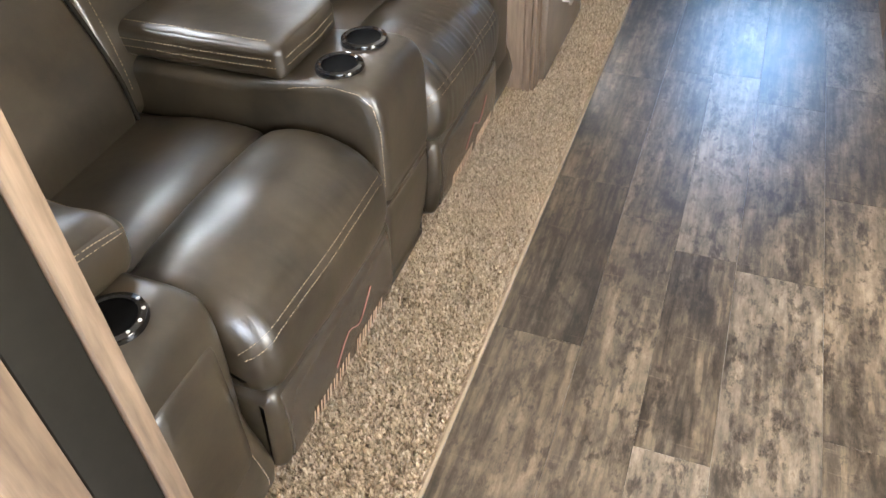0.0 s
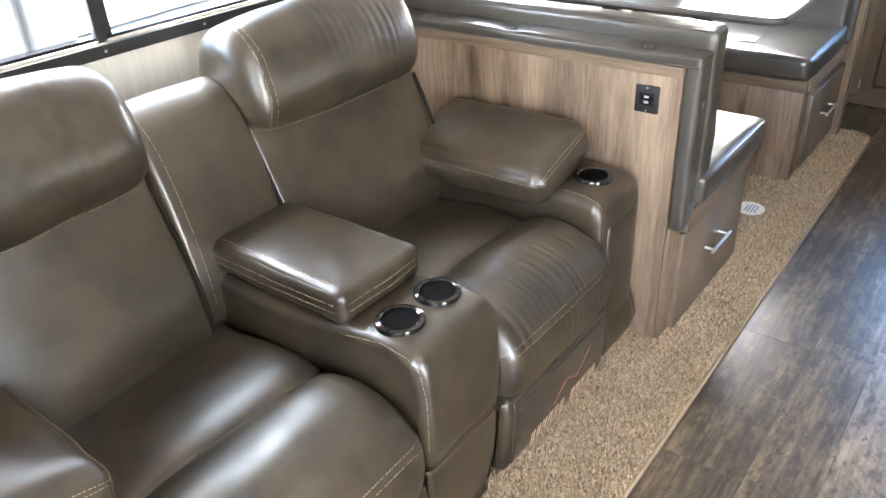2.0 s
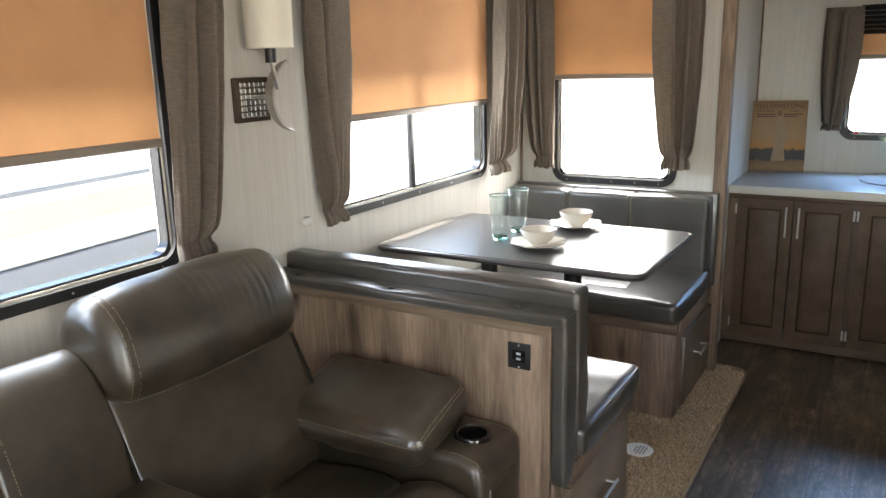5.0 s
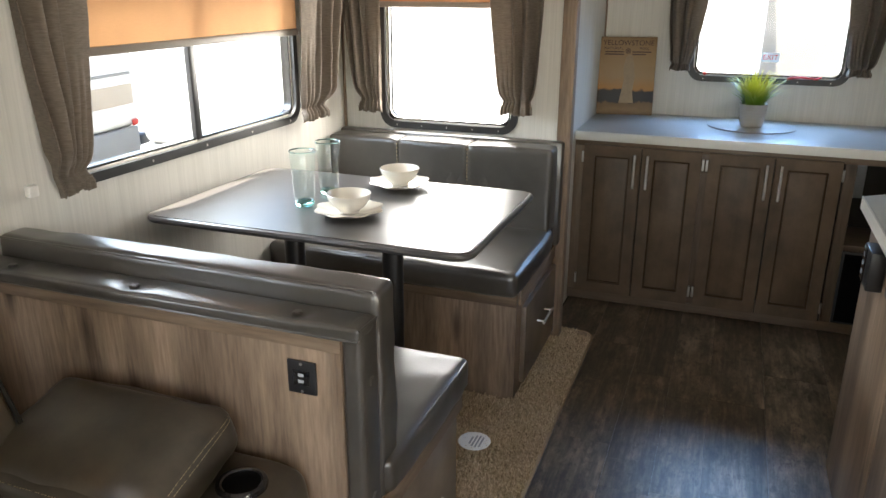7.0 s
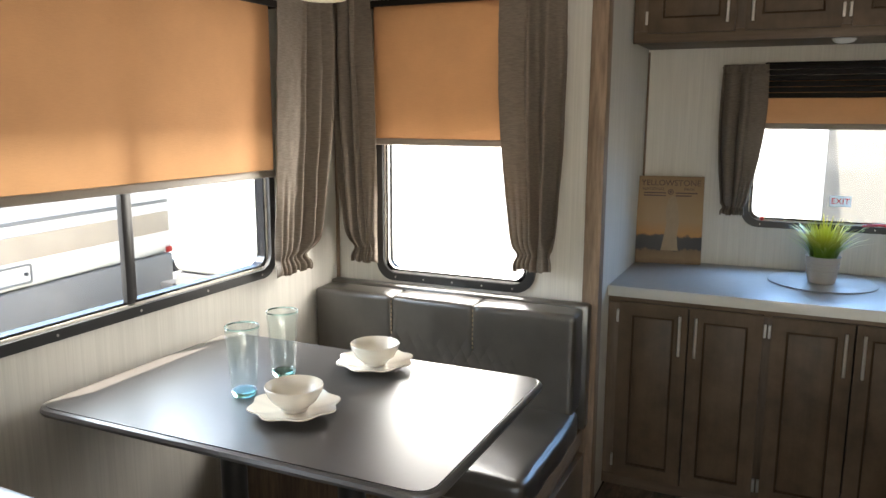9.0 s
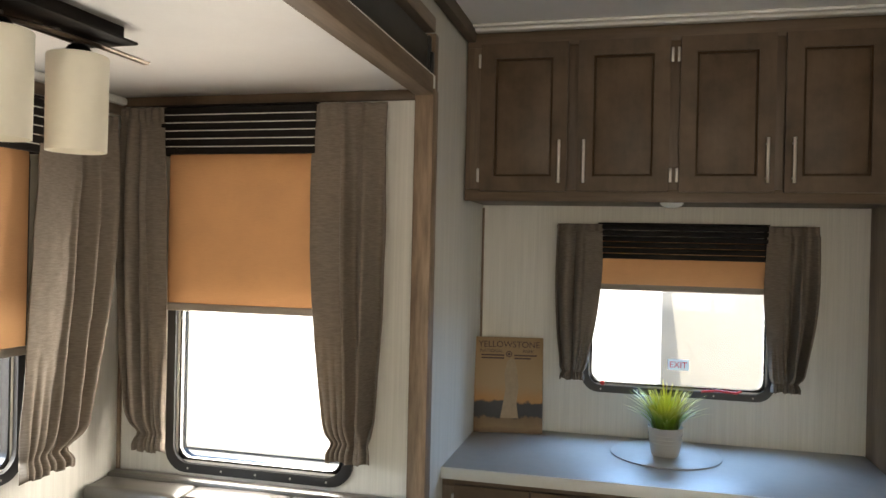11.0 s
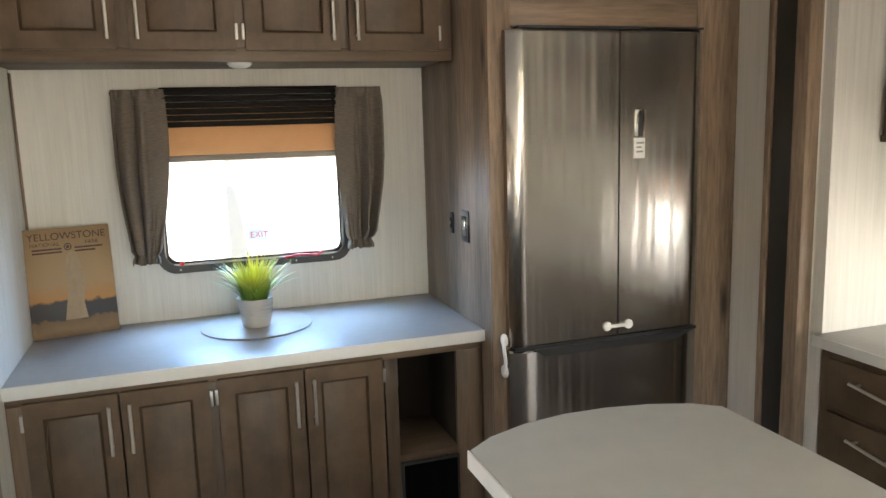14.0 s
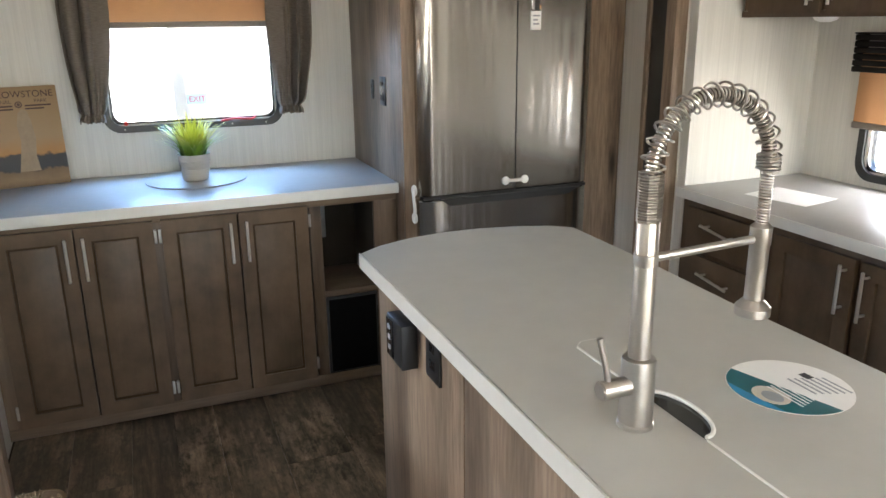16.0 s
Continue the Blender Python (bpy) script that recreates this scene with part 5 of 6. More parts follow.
def table():
    t = thing("dinette_table", (-0.63, 3.18, 0.012), "dark laminate dinette table on two black posts", "table")
    o = round_rect(-1.125, -0.12, 2.845, 3.52, 0.045)
    part("tabletop", slab(o, 0.815, 0.838, 0.004), "table", t, "dark grey laminate tabletop")
    part("edge_band", tube([(a, b, 0.8268) for a, b in o], 0.0105, 8, True), "table", t)
    for x in (-0.79, -0.45):
        leg = part("leg", cyl((x, 3.12, 0.02), 0.032, 0.77, "z", 20), "black", t, "black steel table post")
        part("flange", cyl((x, 3.12, 0.79), 0.075, 0.025, "z", 24, bevel=0.003), "black", leg)
        part("foot_flange", cyl((x, 3.12, 0.012), 0.08, 0.014, "z", 24, bevel=0.003), "black", leg)


def drinking_glass(x, y):
    g = thing("drinking_glass", (x, y, 0.839), "tall aqua-tinted bubble glass tumbler on the table", "glass", "glasses on the table")
    part("tumbler", lathe([(0, 0.0135), (0.029, 0.0135), (0.0308, 0.016), (0.034, 0.07), (0.0405, 0.165), (0.0395, 0.167), (0.0375, 0.163), (0.0315, 0.07), (0.0285, 0.02), (0.026, 0.017), (0, 0.0165)], (x, y, 0.8392), 40), "aqua", g, "pale aqua glass wall")
    part("base", lathe([(0, 0.0), (0.026, 0.0), (0.0295, 0.004), (0.0302, 0.01), (0.0285, 0.013), (0, 0.013)], (x, y, 0.8392), 40), "aqua_base", g, "thick deeper aqua glass base")
    part("lip", lathe([(0.0392, 0.166), (0.0408, 0.1665), (0.041, 0.169), (0.0398, 0.1702), (0.0388, 0.169)], (x, y, 0.8392), 40), "aqua_base", g)


def place_setting(x, y):
    p = thing("saucer", (x, y, 0.839), "cream scalloped ceramic plate on the table", "plate", "place settings")
    part("plate", lathe([(0, 0), (0.05, 0), (0.055, 0.003), (0.08, 0.01), (0.1, 0.018), (0.099, 0.0205), (0.078, 0.0135), (0.05, 0.0065), (0, 0.0065)], (x, y, 0.8392), 64, 0.06, 8), "ceramic", p)
    b = thing("bowl", (x, y, 0.846), "small cream ceramic bowl standing on its plate", "bowl", "place settings")
    part("bowl_body", lathe([(0, 0), (0.03, 0), (0.031, 0.006), (0.05, 0.022), (0.062, 0.042), (0.066, 0.056), (0.0645, 0.058), (0.059, 0.044), (0.046, 0.025), (0.025, 0.012), (0, 0.011)], (x, y, 0.8461), 40), "ceramic", b)


bench_near()
bench_far()
table()
drinking_glass(-0.735, 3.105)
drinking_glass(-0.735, 3.262)
place_setting(-0.562, 3.065)
place_setting(-0.555, 3.42)


# ---- sconce and hanging lamp of the slide ----
def sconce():
    s = thing("wall_sconce", (SX, 2.24, 1.35), "bronze wall sconce with a hammered plate and a frosted shade", "lamp")
    part("back_plate", box(SX + 0.001, SX + 0.02, 2.22, 2.358, 1.335, 1.465, 0.004), "bronze", s)
    dimple = finish("dimple", box(0.0, 0.0055, 0.0, 0.0165, 0.0, 0.0152, 0.0025, seg=1), "chrome")
    for i in range(6):
        for j in range(6):
            ob = new("dimple", dimple)
            ob.parent = s
            ob.location = Vector((SX + 0.0195, 2.234 + i * 0.0188, 1.349 + j * 0.0174)) - BASE[s.name]
    band = bmesh.new()
    cols = []
    for k in range(25):
        a = radians(100 + 165 * k / 24)
        w = 0.014 * (0.45 + 0.55 * math.sin(math.pi * (k + 1) / 26))
        py, pz = 2.392 + 0.102 * math.cos(a), 1.408 + 0.102 * math.sin(a)
        ny, nz = math.cos(a) * 0.0045, math.sin(a) * 0.0045
        cols.append([band.verts.new((SX + 0.085 + dx, py + ny * q, pz + nz * q)) for dx, q in ((-w, 1), (w, 1), (w, -1), (-w, -1))])
    for p, q in zip(cols, cols[1:]):
        for k in range(4):
            band.faces.new((p[k], p[(k + 1) % 4], q[(k + 1) % 4], q[k]))
    band.faces.new(cols[0])
    band.faces.new(list(reversed(cols[-1])))
    bmesh.ops.recalc_face_normals(band, faces=band.faces)
    part("arm", band, "nickel", s, "crescent-shaped brushed metal arm")
    part("stem", tube([(SX + 0.022, 2.29, 1.408), (SX + 0.09, 2.292, 1.408)], 0.006, 8), "nickel", s)
    part("riser", tube([(SX + 0.1, 2.31, 1.43), (SX + 0.1, 2.29, 1.51)], 0.006, 8), "nickel", s)
    part("socket", cyl((SX + 0.1, 2.29, 1.505), 0.016, 0.04, "z", 16), "black", s)
    part("shade", lathe([(0.0, 0), (0.064, 0), (0.067, 0.003), (0.07, 0.19), (0.068, 0.19), (0.063, 0.006), (0, 0.006)], (SX + 0.1, 2.29, 1.545), 32), "frost", s, "frosted cream glass shade")


def dinette_lamp():
    c = Vector((-0.69, 3.335, SZ))
    s = thing("ceiling_lamp", c, "black two-light ceiling lamp with frosted cylinder shades", "lamp")
    bm = box(-0.045, 0.055, -0.15, 0.15, -0.03, -0.0005, 0.003)
    bm2 = box(-0.06, 0.075, -0.17, 0.17, -0.036, -0.03, 0.002)
    t = Matrix.Translation(c) @ Matrix.Rotation(radians(-2), 4, "Z")
    for b, n in ((bm, "canopy"), (bm2, "plate")):
        bmesh.ops.transform(b, matrix=t, verts=b.verts)
        part(n, b, "valance", s, "dark canopy box")
    part("knob", lathe([(0, -0.012), (0.007, -0.009), (0.009, -0.003), (0.007, 0)], tuple(t @ Vector((0.0, 0.02, -0.036))), 14), "nickel", s)
    for dy in (-0.1, 0.1):
        p = t @ Vector((-0.018, dy, -0.036))
        part("stem", cyl((p.x, p.y, p.z - 0.03), 0.0085, 0.032, "z", 12), "nickel", s, "brushed metal stem")
        part("cap", lathe([(0, 0), (0.03, 0), (0.03, 0.006), (0.02, 0.02), (0.009, 0.026), (0, 0.026)], (p.x, p.y, p.z - 0.035), 24), "gloss_black", s)
        part("shade", lathe([(0.0, 0.002), (0.057, 0.002), (0.06, 0), (0.061, -0.003), (0.0595, -0.198), (0.057, -0.198), (0.056, -0.005), (0, -0.005)], (p.x, p.y, p.z - 0.036), 40), "frost", s, "frosted cream glass cylinder shade")
    bm = tube(spline([t @ Vector((-0.04, -0.2, -0.05)), t @ Vector((0.0, -0.05, -0.042)), t @ Vector((0.02, 0.1, -0.045)), t @ Vector((0.05, 0.23, -0.075))], 6), 0.012, 8)
    for v in bm.verts:
        v.co.z = t.translation.z - 0.05 + (v.co.z - t.translation.z + 0.05) * 0.35
    part("curved_band", bm, "bronze", s, "curved dark metal band")


sconce()
dinette_lamp()
o = thing("wall_outlet", (SX, 2.46, 0.99), "small white socket on the slide wall", "outlet")
part("plate", box(SX + 0.001, SX + 0.02, 2.485, 2.515, 0.975, 1.005, 0.004), "white", o)


# ---- rear hutch ----
def frame_door(parent, x0, x1, y, z0, z1, handle_side, handle_z, hinges=True, stile=0.05, name="door", insert=None):
    """A recessed-panel door facing -y."""
    d = part(name, ring("y", [(x0, z0), (x1, z0), (x1, z1), (x0, z1)], [(x0 + stile, z0 + stile), (x1 - stile, z0 + stile), (x1 - stile, z1 - stile), (x0 + stile, z1 - stile)], y, y + 0.019), "cab_v", parent, "recessed-panel stained maple door", 0)
    part("groove", ring("y", [(x0 + stile, z0 + stile), (x1 - stile, z0 + stile), (x1 - stile, z1 - stile), (x0 + stile, z1 - stile)], [(x0 + stile + 0.008, z0 + stile + 0.008), (x1 - stile - 0.008, z0 + stile + 0.008), (x1 - stile - 0.008, z1 - stile - 0.008), (x0 + stile + 0.008, z1 - stile - 0.008)], y + 0.005, y + 0.018), "cab_groove", d, "", 0)
    part("panel", box(x0 + stile + 0.0085, x1 - stile - 0.0085, y + 0.0065, y + 0.017, z0 + stile + 0.0085, z1 - stile - 0.0085, 0.002), insert or "cab_v", d)
    hx = x1 - 0.026 if handle_side > 0 else x0 + 0.026
    pull(d, (hx, y, handle_z[0]), (hx, y, handle_z[1]), (0, -0.028, 0))
    if hinges:
        ex = x0 - 0.006 if handle_side > 0 else x1 + 0.006
        for hz in (z0 + 0.06, z1 - 0.06):
            part("hinge", box(ex - 0.005, ex + 0.005, y + 0.004, y + 0.0185, hz - 0.025, hz + 0.025, 0.002), "nickel", d, "exposed nickel hinge")
    return d


def hutch():
    c = thing("base_cabinet", (0.5, 4.95, 0.0), "stained maple base cabinet with four doors and an open niche", "cabinet")
    y = 4.675
    stiles = [(-0.205, -0.155), (0.34, 0.42), (0.94, 0.985), (1.2, 1.298)]
    part("top_rail", box(-0.205, 1.298, y, y + 0.02, 0.775, 0.806, 0.001), "frame_x", c)
    part("bottom_rail", box(-0.205, 1.298, y, y + 0.02, 0.01, 0.055, 0.001), "frame_x", c)
    for a, b in stiles:
        part("stile", box(a, b, y + 0.001, y + 0.02, 0.0555, 0.7745, 0.001), "frame_v", c)
    # niche sides and back carry the niche's shade as a dark colour
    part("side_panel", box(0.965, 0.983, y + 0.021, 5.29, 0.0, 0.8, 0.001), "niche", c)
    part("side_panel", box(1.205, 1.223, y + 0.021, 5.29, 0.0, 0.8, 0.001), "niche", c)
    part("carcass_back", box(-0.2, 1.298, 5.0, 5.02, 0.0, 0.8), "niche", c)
    part("niche_shelf", box(0.984, 1.204, y + 0.002, 4.999, 0.395, 0.42, 0.002), "frame_x", c)
    part("niche_panel", box(0.99, 1.07, 4.985, 4.998, 0.56, 0.74, 0.002), "print", c, "grey plate at the back of the niche")
    for x0, x1, hs in ((-0.158, 0.102, 1), (0.108, 0.366, -1), (0.394, 0.662, 1), (0.668, 0.93, -1)):
        frame_door(c, x0, x1, y - 0.02, 0.06, 0.785, hs, (0.6, 0.755))
    sp = thing("speaker_grille", (1.095, 4.68, 0.05), "black fabric speaker panel in the cabinet niche", "speaker")
    part("frame", box(0.986, 1.203, 4.672, 4.684, 0.057, 0.393, 0.003), "black", sp)
    part("cloth", box(0.996, 1.193, 4.668, 4.6715, 0.067, 0.383, 0.002), "void", sp)
    t = thing("countertop", (0.54, 4.97, 0.81), "grey laminate countertop with a pale front edge", "countertop")
    part("top", box(-0.204, 1.3, 4.652, 5.298, 0.807, 0.846, 0.003), "counter", t)
    part("front_edge", box(-0.204, 1.3, 4.645, 4.651, 0.806, 0.8465, 0.002), "edge", t, "pale grey front edge")

    u = thing("wall_cabinet", (0.55, 5.1, 1.79), "stained maple overhead cabinet with four doors", "cabinet")
    y = 4.905
    part("carcass", box(-0.2, 1.298, y + 0.021, 5.295, 1.815, 2.425), "cab_v", u)
    part("bottom_panel", box(-0.2, 1.298, y + 0.03, 5.294, 1.79, 1.813, 0.002), "cab_x", u)
    part("bottom_rail", box(-0.2, 1.298, y, y + 0.02, 1.785, 1.83, 0.002), "frame_x", u)
    part("top_rail", box(-0.2, 1.298, y, y + 0.02, 2.36, 2.427, 0.002), "frame_x", u)
    for a, b in ((-0.2, -0.135), (0.178, 0.222), (0.537, 0.578), (0.885, 0.925), (1.235, 1.298)):
        part("stile", box(a, b, y + 0.001, y + 0.02, 1.8305, 2.3595, 0.001), "frame_v", u)
    for x0, x1, hs in ((-0.142, 0.182, 1), (0.218, 0.54, -1), (0.574, 0.888, 1), (0.92, 1.243, -1)):
        frame_door(u, x0, x1, y - 0.02, 1.82, 2.368, hs, (1.85, 2.005), stile=0.055)
    p = thing("puck_light", (0.555, 5.0, 1.785), "small round white light under the cabinet", "lamp")
    part("housing", lathe([(0, -0.018), (0.02, -0.017), (0.035, -0.011), (0.042, -0.003), (0.043, 0.0), (0, 0)], (0.56, 5.03, 1.7895), 28), "white", p)


hutch()
p = thing("ceiling_light", (0.31, 4.2, ZC), "round white flush ceiling light", "lamp")
part("diffuser", lathe([(0, -0.02), (0.04, -0.019), (0.06, -0.013), (0.066, -0.004), (0, -0.004)], (0.31, 4.2, ZC - 0.001), 32), "frost", p)
part("rim", lathe([(0.06, -0.012), (0.07, -0.009), (0.074, 0), (0.06, 0)], (0.31, 4.2, ZC - 0.001), 32), "white", p)

d = thing("placemat", (0.56, 5.06, 0.847), "round grey placemat on the countertop", "placemat")
part("mat", lathe([(0, 0), (0.196, 0), (0.2, 0.002), (0.2, 0.004), (0.197, 0.006), (0, 0.006)], (0.56, 5.06, 0.8465), 56), "counter", d)


def grass_pot():
    x, y, z = 0.557, 5.04, 0.853
    g = thing("potted_grass", (x, y, z), "artificial yellow-green grass in a pale grey pot", "plant")
    part("pot", lathe([(0, 0), (0.047, 0), (0.05, 0.004), (0.056, 0.035), (0.063, 0.1), (0.065, 0.106), (0.061, 0.102), (0.056, 0.095), (0, 0.092)], (x, y, z), 36), "pot", g, "pale grey ribbed ceramic pot")
    for k in range(3):
        part("rib", lathe([(0.0575 + k * 0.0022, 0.0), (0.0595 + k * 0.0022, 0.003), (0.0585 + k * 0.0022, 0.006)], (x, y, z + 0.045 + k * 0.015), 36), "pot", g)
    rng = random.Random(5)
    bm = bmesh.new()
    for k in range(300):
        a = rng.uniform(0, 2 * math.pi)
        rad = 0.045 * math.sqrt(rng.random())
        px, py = x + rad * math.cos(a), y + rad * math.sin(a)
        ln = rng.uniform(0.09, 0.2)
        out = (0.1 + 0.9 * rad / 0.045) * rng.uniform(0.4, 1.2) * 0.12
        a2 = a + rng.uniform(-0.6, 0.6)
        w = rng.uniform(0.003, 0.0055)
        sx, sy = -math.sin(a2) * w, math.cos(a2) * w
        prev = None
        for j in range(5):
            t = j / 4
            q = Vector((px + math.cos(a2) * out * t ** 1.7, py + math.sin(a2) * out * t ** 1.7, z + 0.09 + ln * (t - 0.22 * t * t * out / 0.085)))
            f = 1 - t ** 2 * 0.92
            pair = (bm.verts.new(q + Vector((sx * f, sy * f, 0))), bm.verts.new(q - Vector((sx * f, sy * f, 0))))
            if prev:
                bm.faces.new((prev[0], prev[1], pair[1], pair[0]))
            prev = pair
    tagged(part("grass", bm, "leaf", g, "thin yellow-green grass blades", 180), kind="stuff")


grass_pot()


def text_mesh(body, size, m, thick=0.0006):
    cu = bpy.data.curves.new("words", "FONT")
    cu.body = body
    cu.size = size
    cu.align_x = "CENTER"
    cu.extrude = thick
    tmp = bpy.data.objects.new("words", cu)
    scene.collection.objects.link(tmp)
    me = bpy.data.meshes.new_from_object(tmp.evaluated_get(bpy.context.evaluated_depsgraph_get()))
    bpy.data.objects.remove(tmp)
    bm = bmesh.new()
    bm.from_mesh(me)
    bpy.data.meshes.remove(me)
    bmesh.ops.transform(bm, matrix=m, verts=bm.verts)
    return bm


def park_poster():
    """A wooden print leaning on the wall; built upright at the origin and then leaned."""
    s = new("park_print")
    s.matrix_world = Matrix.Translation((-0.06, 5.20, 0.847)) @ Matrix.Rotation(radians(11), 4, "Z") @ Matrix.Rotation(radians(-7.5), 4, "X")
    tagged(s, "tan wooden park print with a geyser, leaning on the wall", "picture")
    w, h = 0.284, 0.392
    def add(nm, bm, m, label=""):
        ob = new(nm, finish(nm, bm, m))
        ob.parent = s
        return tagged(ob, label)
    add("board", box(-w / 2, w / 2, 0.0, 0.016, 0, h, 0.002), "poster", "printed wooden board")
    bm = bmesh.new()
    outl = [(0.03, 0.06), (0.022, 0.12), (0.03, 0.19), (0.022, 0.26), (0.012, 0.3), (-0.004, 0.305), (-0.02, 0.29), (-0.03, 0.24), (-0.024, 0.18), (-0.034, 0.12), (-0.045, 0.06)]
    vs = [bm.verts.new((x + 0.012, -0.0008, z)) for x, z in outl]
    bm.faces.new(vs)
    add("geyser_print", bm, "spout", "pale steaming spout")
    up = Matrix.Translation((0, -0.0008, 0)) @ Matrix.Rotation(radians(90), 4, "X")
    add("title", text_mesh("YELLOWSTONE", 0.036, Matrix.Translation((0, 0, h - 0.042)) @ up), "ink", "brown printed title")
    add("title", text_mesh("NATIONAL", 0.019, Matrix.Translation((-0.073, 0, h - 0.064)) @ up), "ink")
    add("title", text_mesh("PARK", 0.019, Matrix.Translation((0.08, 0, h - 0.064)) @ up), "ink")
    for x0, x1, z in ((-0.115, -0.02, h - 0.078), (0.022, 0.115, h - 0.078), (-0.115, -0.02, h - 0.09), (0.022, 0.09, h - 0.09)):
        add("print_bar", box(x0, x1, -0.001, 0.0, z, z + 0.006), "ink")
    add("emblem", ring("y", [(0.013 * math.cos(radians(a)), h - 0.07 + 0.013 * math.sin(radians(a))) for a in range(0, 360, 20)], [(0.009 * math.cos(radians(a)), h - 0.07 + 0.009 * math.sin(radians(a))) for a in range(0, 360, 20)], -0.0012, 0.0), "ink", "round printed emblem")
    add("emblem", cyl((0, -0.0012, h - 0.07), 0.006, 0.001, "y", 14), "ink")


park_poster()
ex = thing("exit_sign", (0.613, YB + 0.02, 1.13), "small white sticker with red exit lettering on the rear window", "sign")
part("label", box(0.572, 0.654, YB + 0.0195, YB + 0.0205, 1.128, 1.172), "film", ex)
part("lettering", text_mesh("EXIT", 0.034, Matrix.Translation((0.613, YB + 0.0185, 1.139)) @ Matrix.Rotation(radians(90), 4, "X")), "film_red", ex, "red exit lettering")


# ---- fridge and its surround ----
def fridge_bay():
    c = thing("fridge_surround", (1.8, 4.9, 0.0), "grey-brown wood-grain fridge surround with an open cubby on top", "cabinet")
    part("side_panel", box(1.302, 1.32, 4.60, 5.295, 0.0, 2.425, 0.001), "wood_v", c, "tall wood-grain side panel")
    part("stile", box(1.302, 1.383, 4.58, 4.599, 0.0, 2.425, 0.002), "wood_v", c)
    part("stile", box(2.105, 2.285, 4.58, 4.599, 0.0, 2.425, 0.002), "wood_v", c)
    part("header", box(1.384, 2.104, 4.582, 4.60, 1.868, 1.975, 0.002), "wood_x", c, "wood-grain header above the fridge")
    part("cubby_floor", box(1.321, 2.28, 4.601, 5.29, 1.955, 1.974), "wood_x", c)
    part("cubby_back", box(1.321, 2.28, 5.0, 5.015, 1.975, 2.42), "wall", c, "off-white cubby lining")
    part("cubby_side", box(2.106, 2.12, 4.6, 4.999, 1.975, 2.42), "wall", c)
    for x0, x1, y0, y1, z0, z1 in ((1.321, 2.105, 4.985, 4.999, 2.36, 2.38), (2.09, 2.105, 4.98, 4.998, 1.976, 2.359)):
        part("corner_strip", box(x0, x1, y0, y1, z0, z1, 0.002), "cab_x", c)
    part("top_rail", box(1.384, 2.104, 4.582, 4.60, 2.37, 2.425, 0.002), "wood_x", c)
    f = thing("refrigerator", (1.74, 4.75, 0.0), "stainless steel french-door refrigerator with bottom freezer", "fridge")
    part("body", box(1.39, 2.09, 4.575, 5.2, 0.03, 1.86, 0.004), "black", f, "dark fridge body")
    part("top_hinge_cover", box(1.39, 2.095, 4.53, 4.575, 1.857, 1.866, 0.002), "black", f)
    def curved(x0, x1, z0, z1, yf, edge, nm, label):
        bm = bmesh.new()
        n = 14
        cols = []
        for k in range(n + 1):
            u = k / n
            x = x0 + (x1 - x0) * u
            side = u if edge == "l" else (1 - u) if edge == "r" else min(u, 1 - u)
            y = yf + 0.022 * max(0.0, 1 - side / 0.09) ** 2
            cols.append([bm.verts.new((x, yy, z)) for yy, z in ((4.572, z0), (y + 0.006, z0), (y, z0 + 0.006), (y, z1 - 0.006), (y + 0.006, z1), (4.572, z1))])
        for a, b in zip(cols, cols[1:]):
            for k in range(5):
                bm.faces.new((a[k], b[k], b[k + 1], a[k + 1]))
        bm.faces.new(cols[0])
        bm.faces.new(list(reversed(cols[-1])))
        bmesh.ops.recalc_face_normals(bm, faces=bm.faces)
        return part(nm, bm, "steel", f, label, 40)
    curved(1.348, 1.7525, 0.803, 1.852, 4.522, "l", "door", "brushed stainless door")
    rd = curved(1.7585, 2.098, 0.803, 1.852, 4.522, "r", "door", "brushed stainless door")
    curved(1.348, 2.098, 0.06, 0.789, 4.522, "b", "freezer_drawer", "brushed stainless freezer drawer")
    part("door_gap", box(1.7525, 1.7585, 4.53, 4.57, 0.803, 1.852), "black", f)
    part("grip_recess", slab([(1.36, 4.526), (2.09, 4.526), (2.09, 4.57), (1.36, 4.57)], 0.79, 0.802), "black", f, "black grip recess between doors and drawer")
    o = [(1.43, 0.79), (1.47, 0.762), (2.0, 0.762), (2.06, 0.79)]
    bm = bmesh.new()
    a = [bm.verts.new((x, 4.519, z)) for x, z in o]
    b = [bm.verts.new((x, 4.54, z)) for x, z in o]
    bm.faces.new(a)
    bm.faces.new(list(reversed(b)))
    for k in range(4):
        bm.faces.new((a[k], a[(k + 1) % 4], b[(k + 1) % 4], b[k]))
    bmesh.ops.recalc_face_normals(bm, faces=bm.faces)
    part("grip", bm, "black", f, "black curved freezer grip")
    part("display", box(1.815, 1.857, 4.5185, 4.5225, 1.50, 1.59, 0.0012), "chrome", rd, "small chrome plate")
    part("slot", box(1.827, 1.847, 4.5165, 4.5184, 1.5, 1.575, 0.003), "black", rd)
    part("tag", box(1.812, 1.855, 4.517, 4.5215, 1.425, 1.495, 0.001), "paper", rd, "small white sticker")
    for w, z in ((0.03, 1.475), (0.02, 1.46), (0.026, 1.445)):
        part("print_bar", box(1.82, 1.82 + w, 4.5162, 4.5169, z, z + 0.006), "print", rd)
    lk = thing("fridge_lock", (1.745, 4.51, 0.862), "clear plastic travel lock joining the fridge doors", "lock")
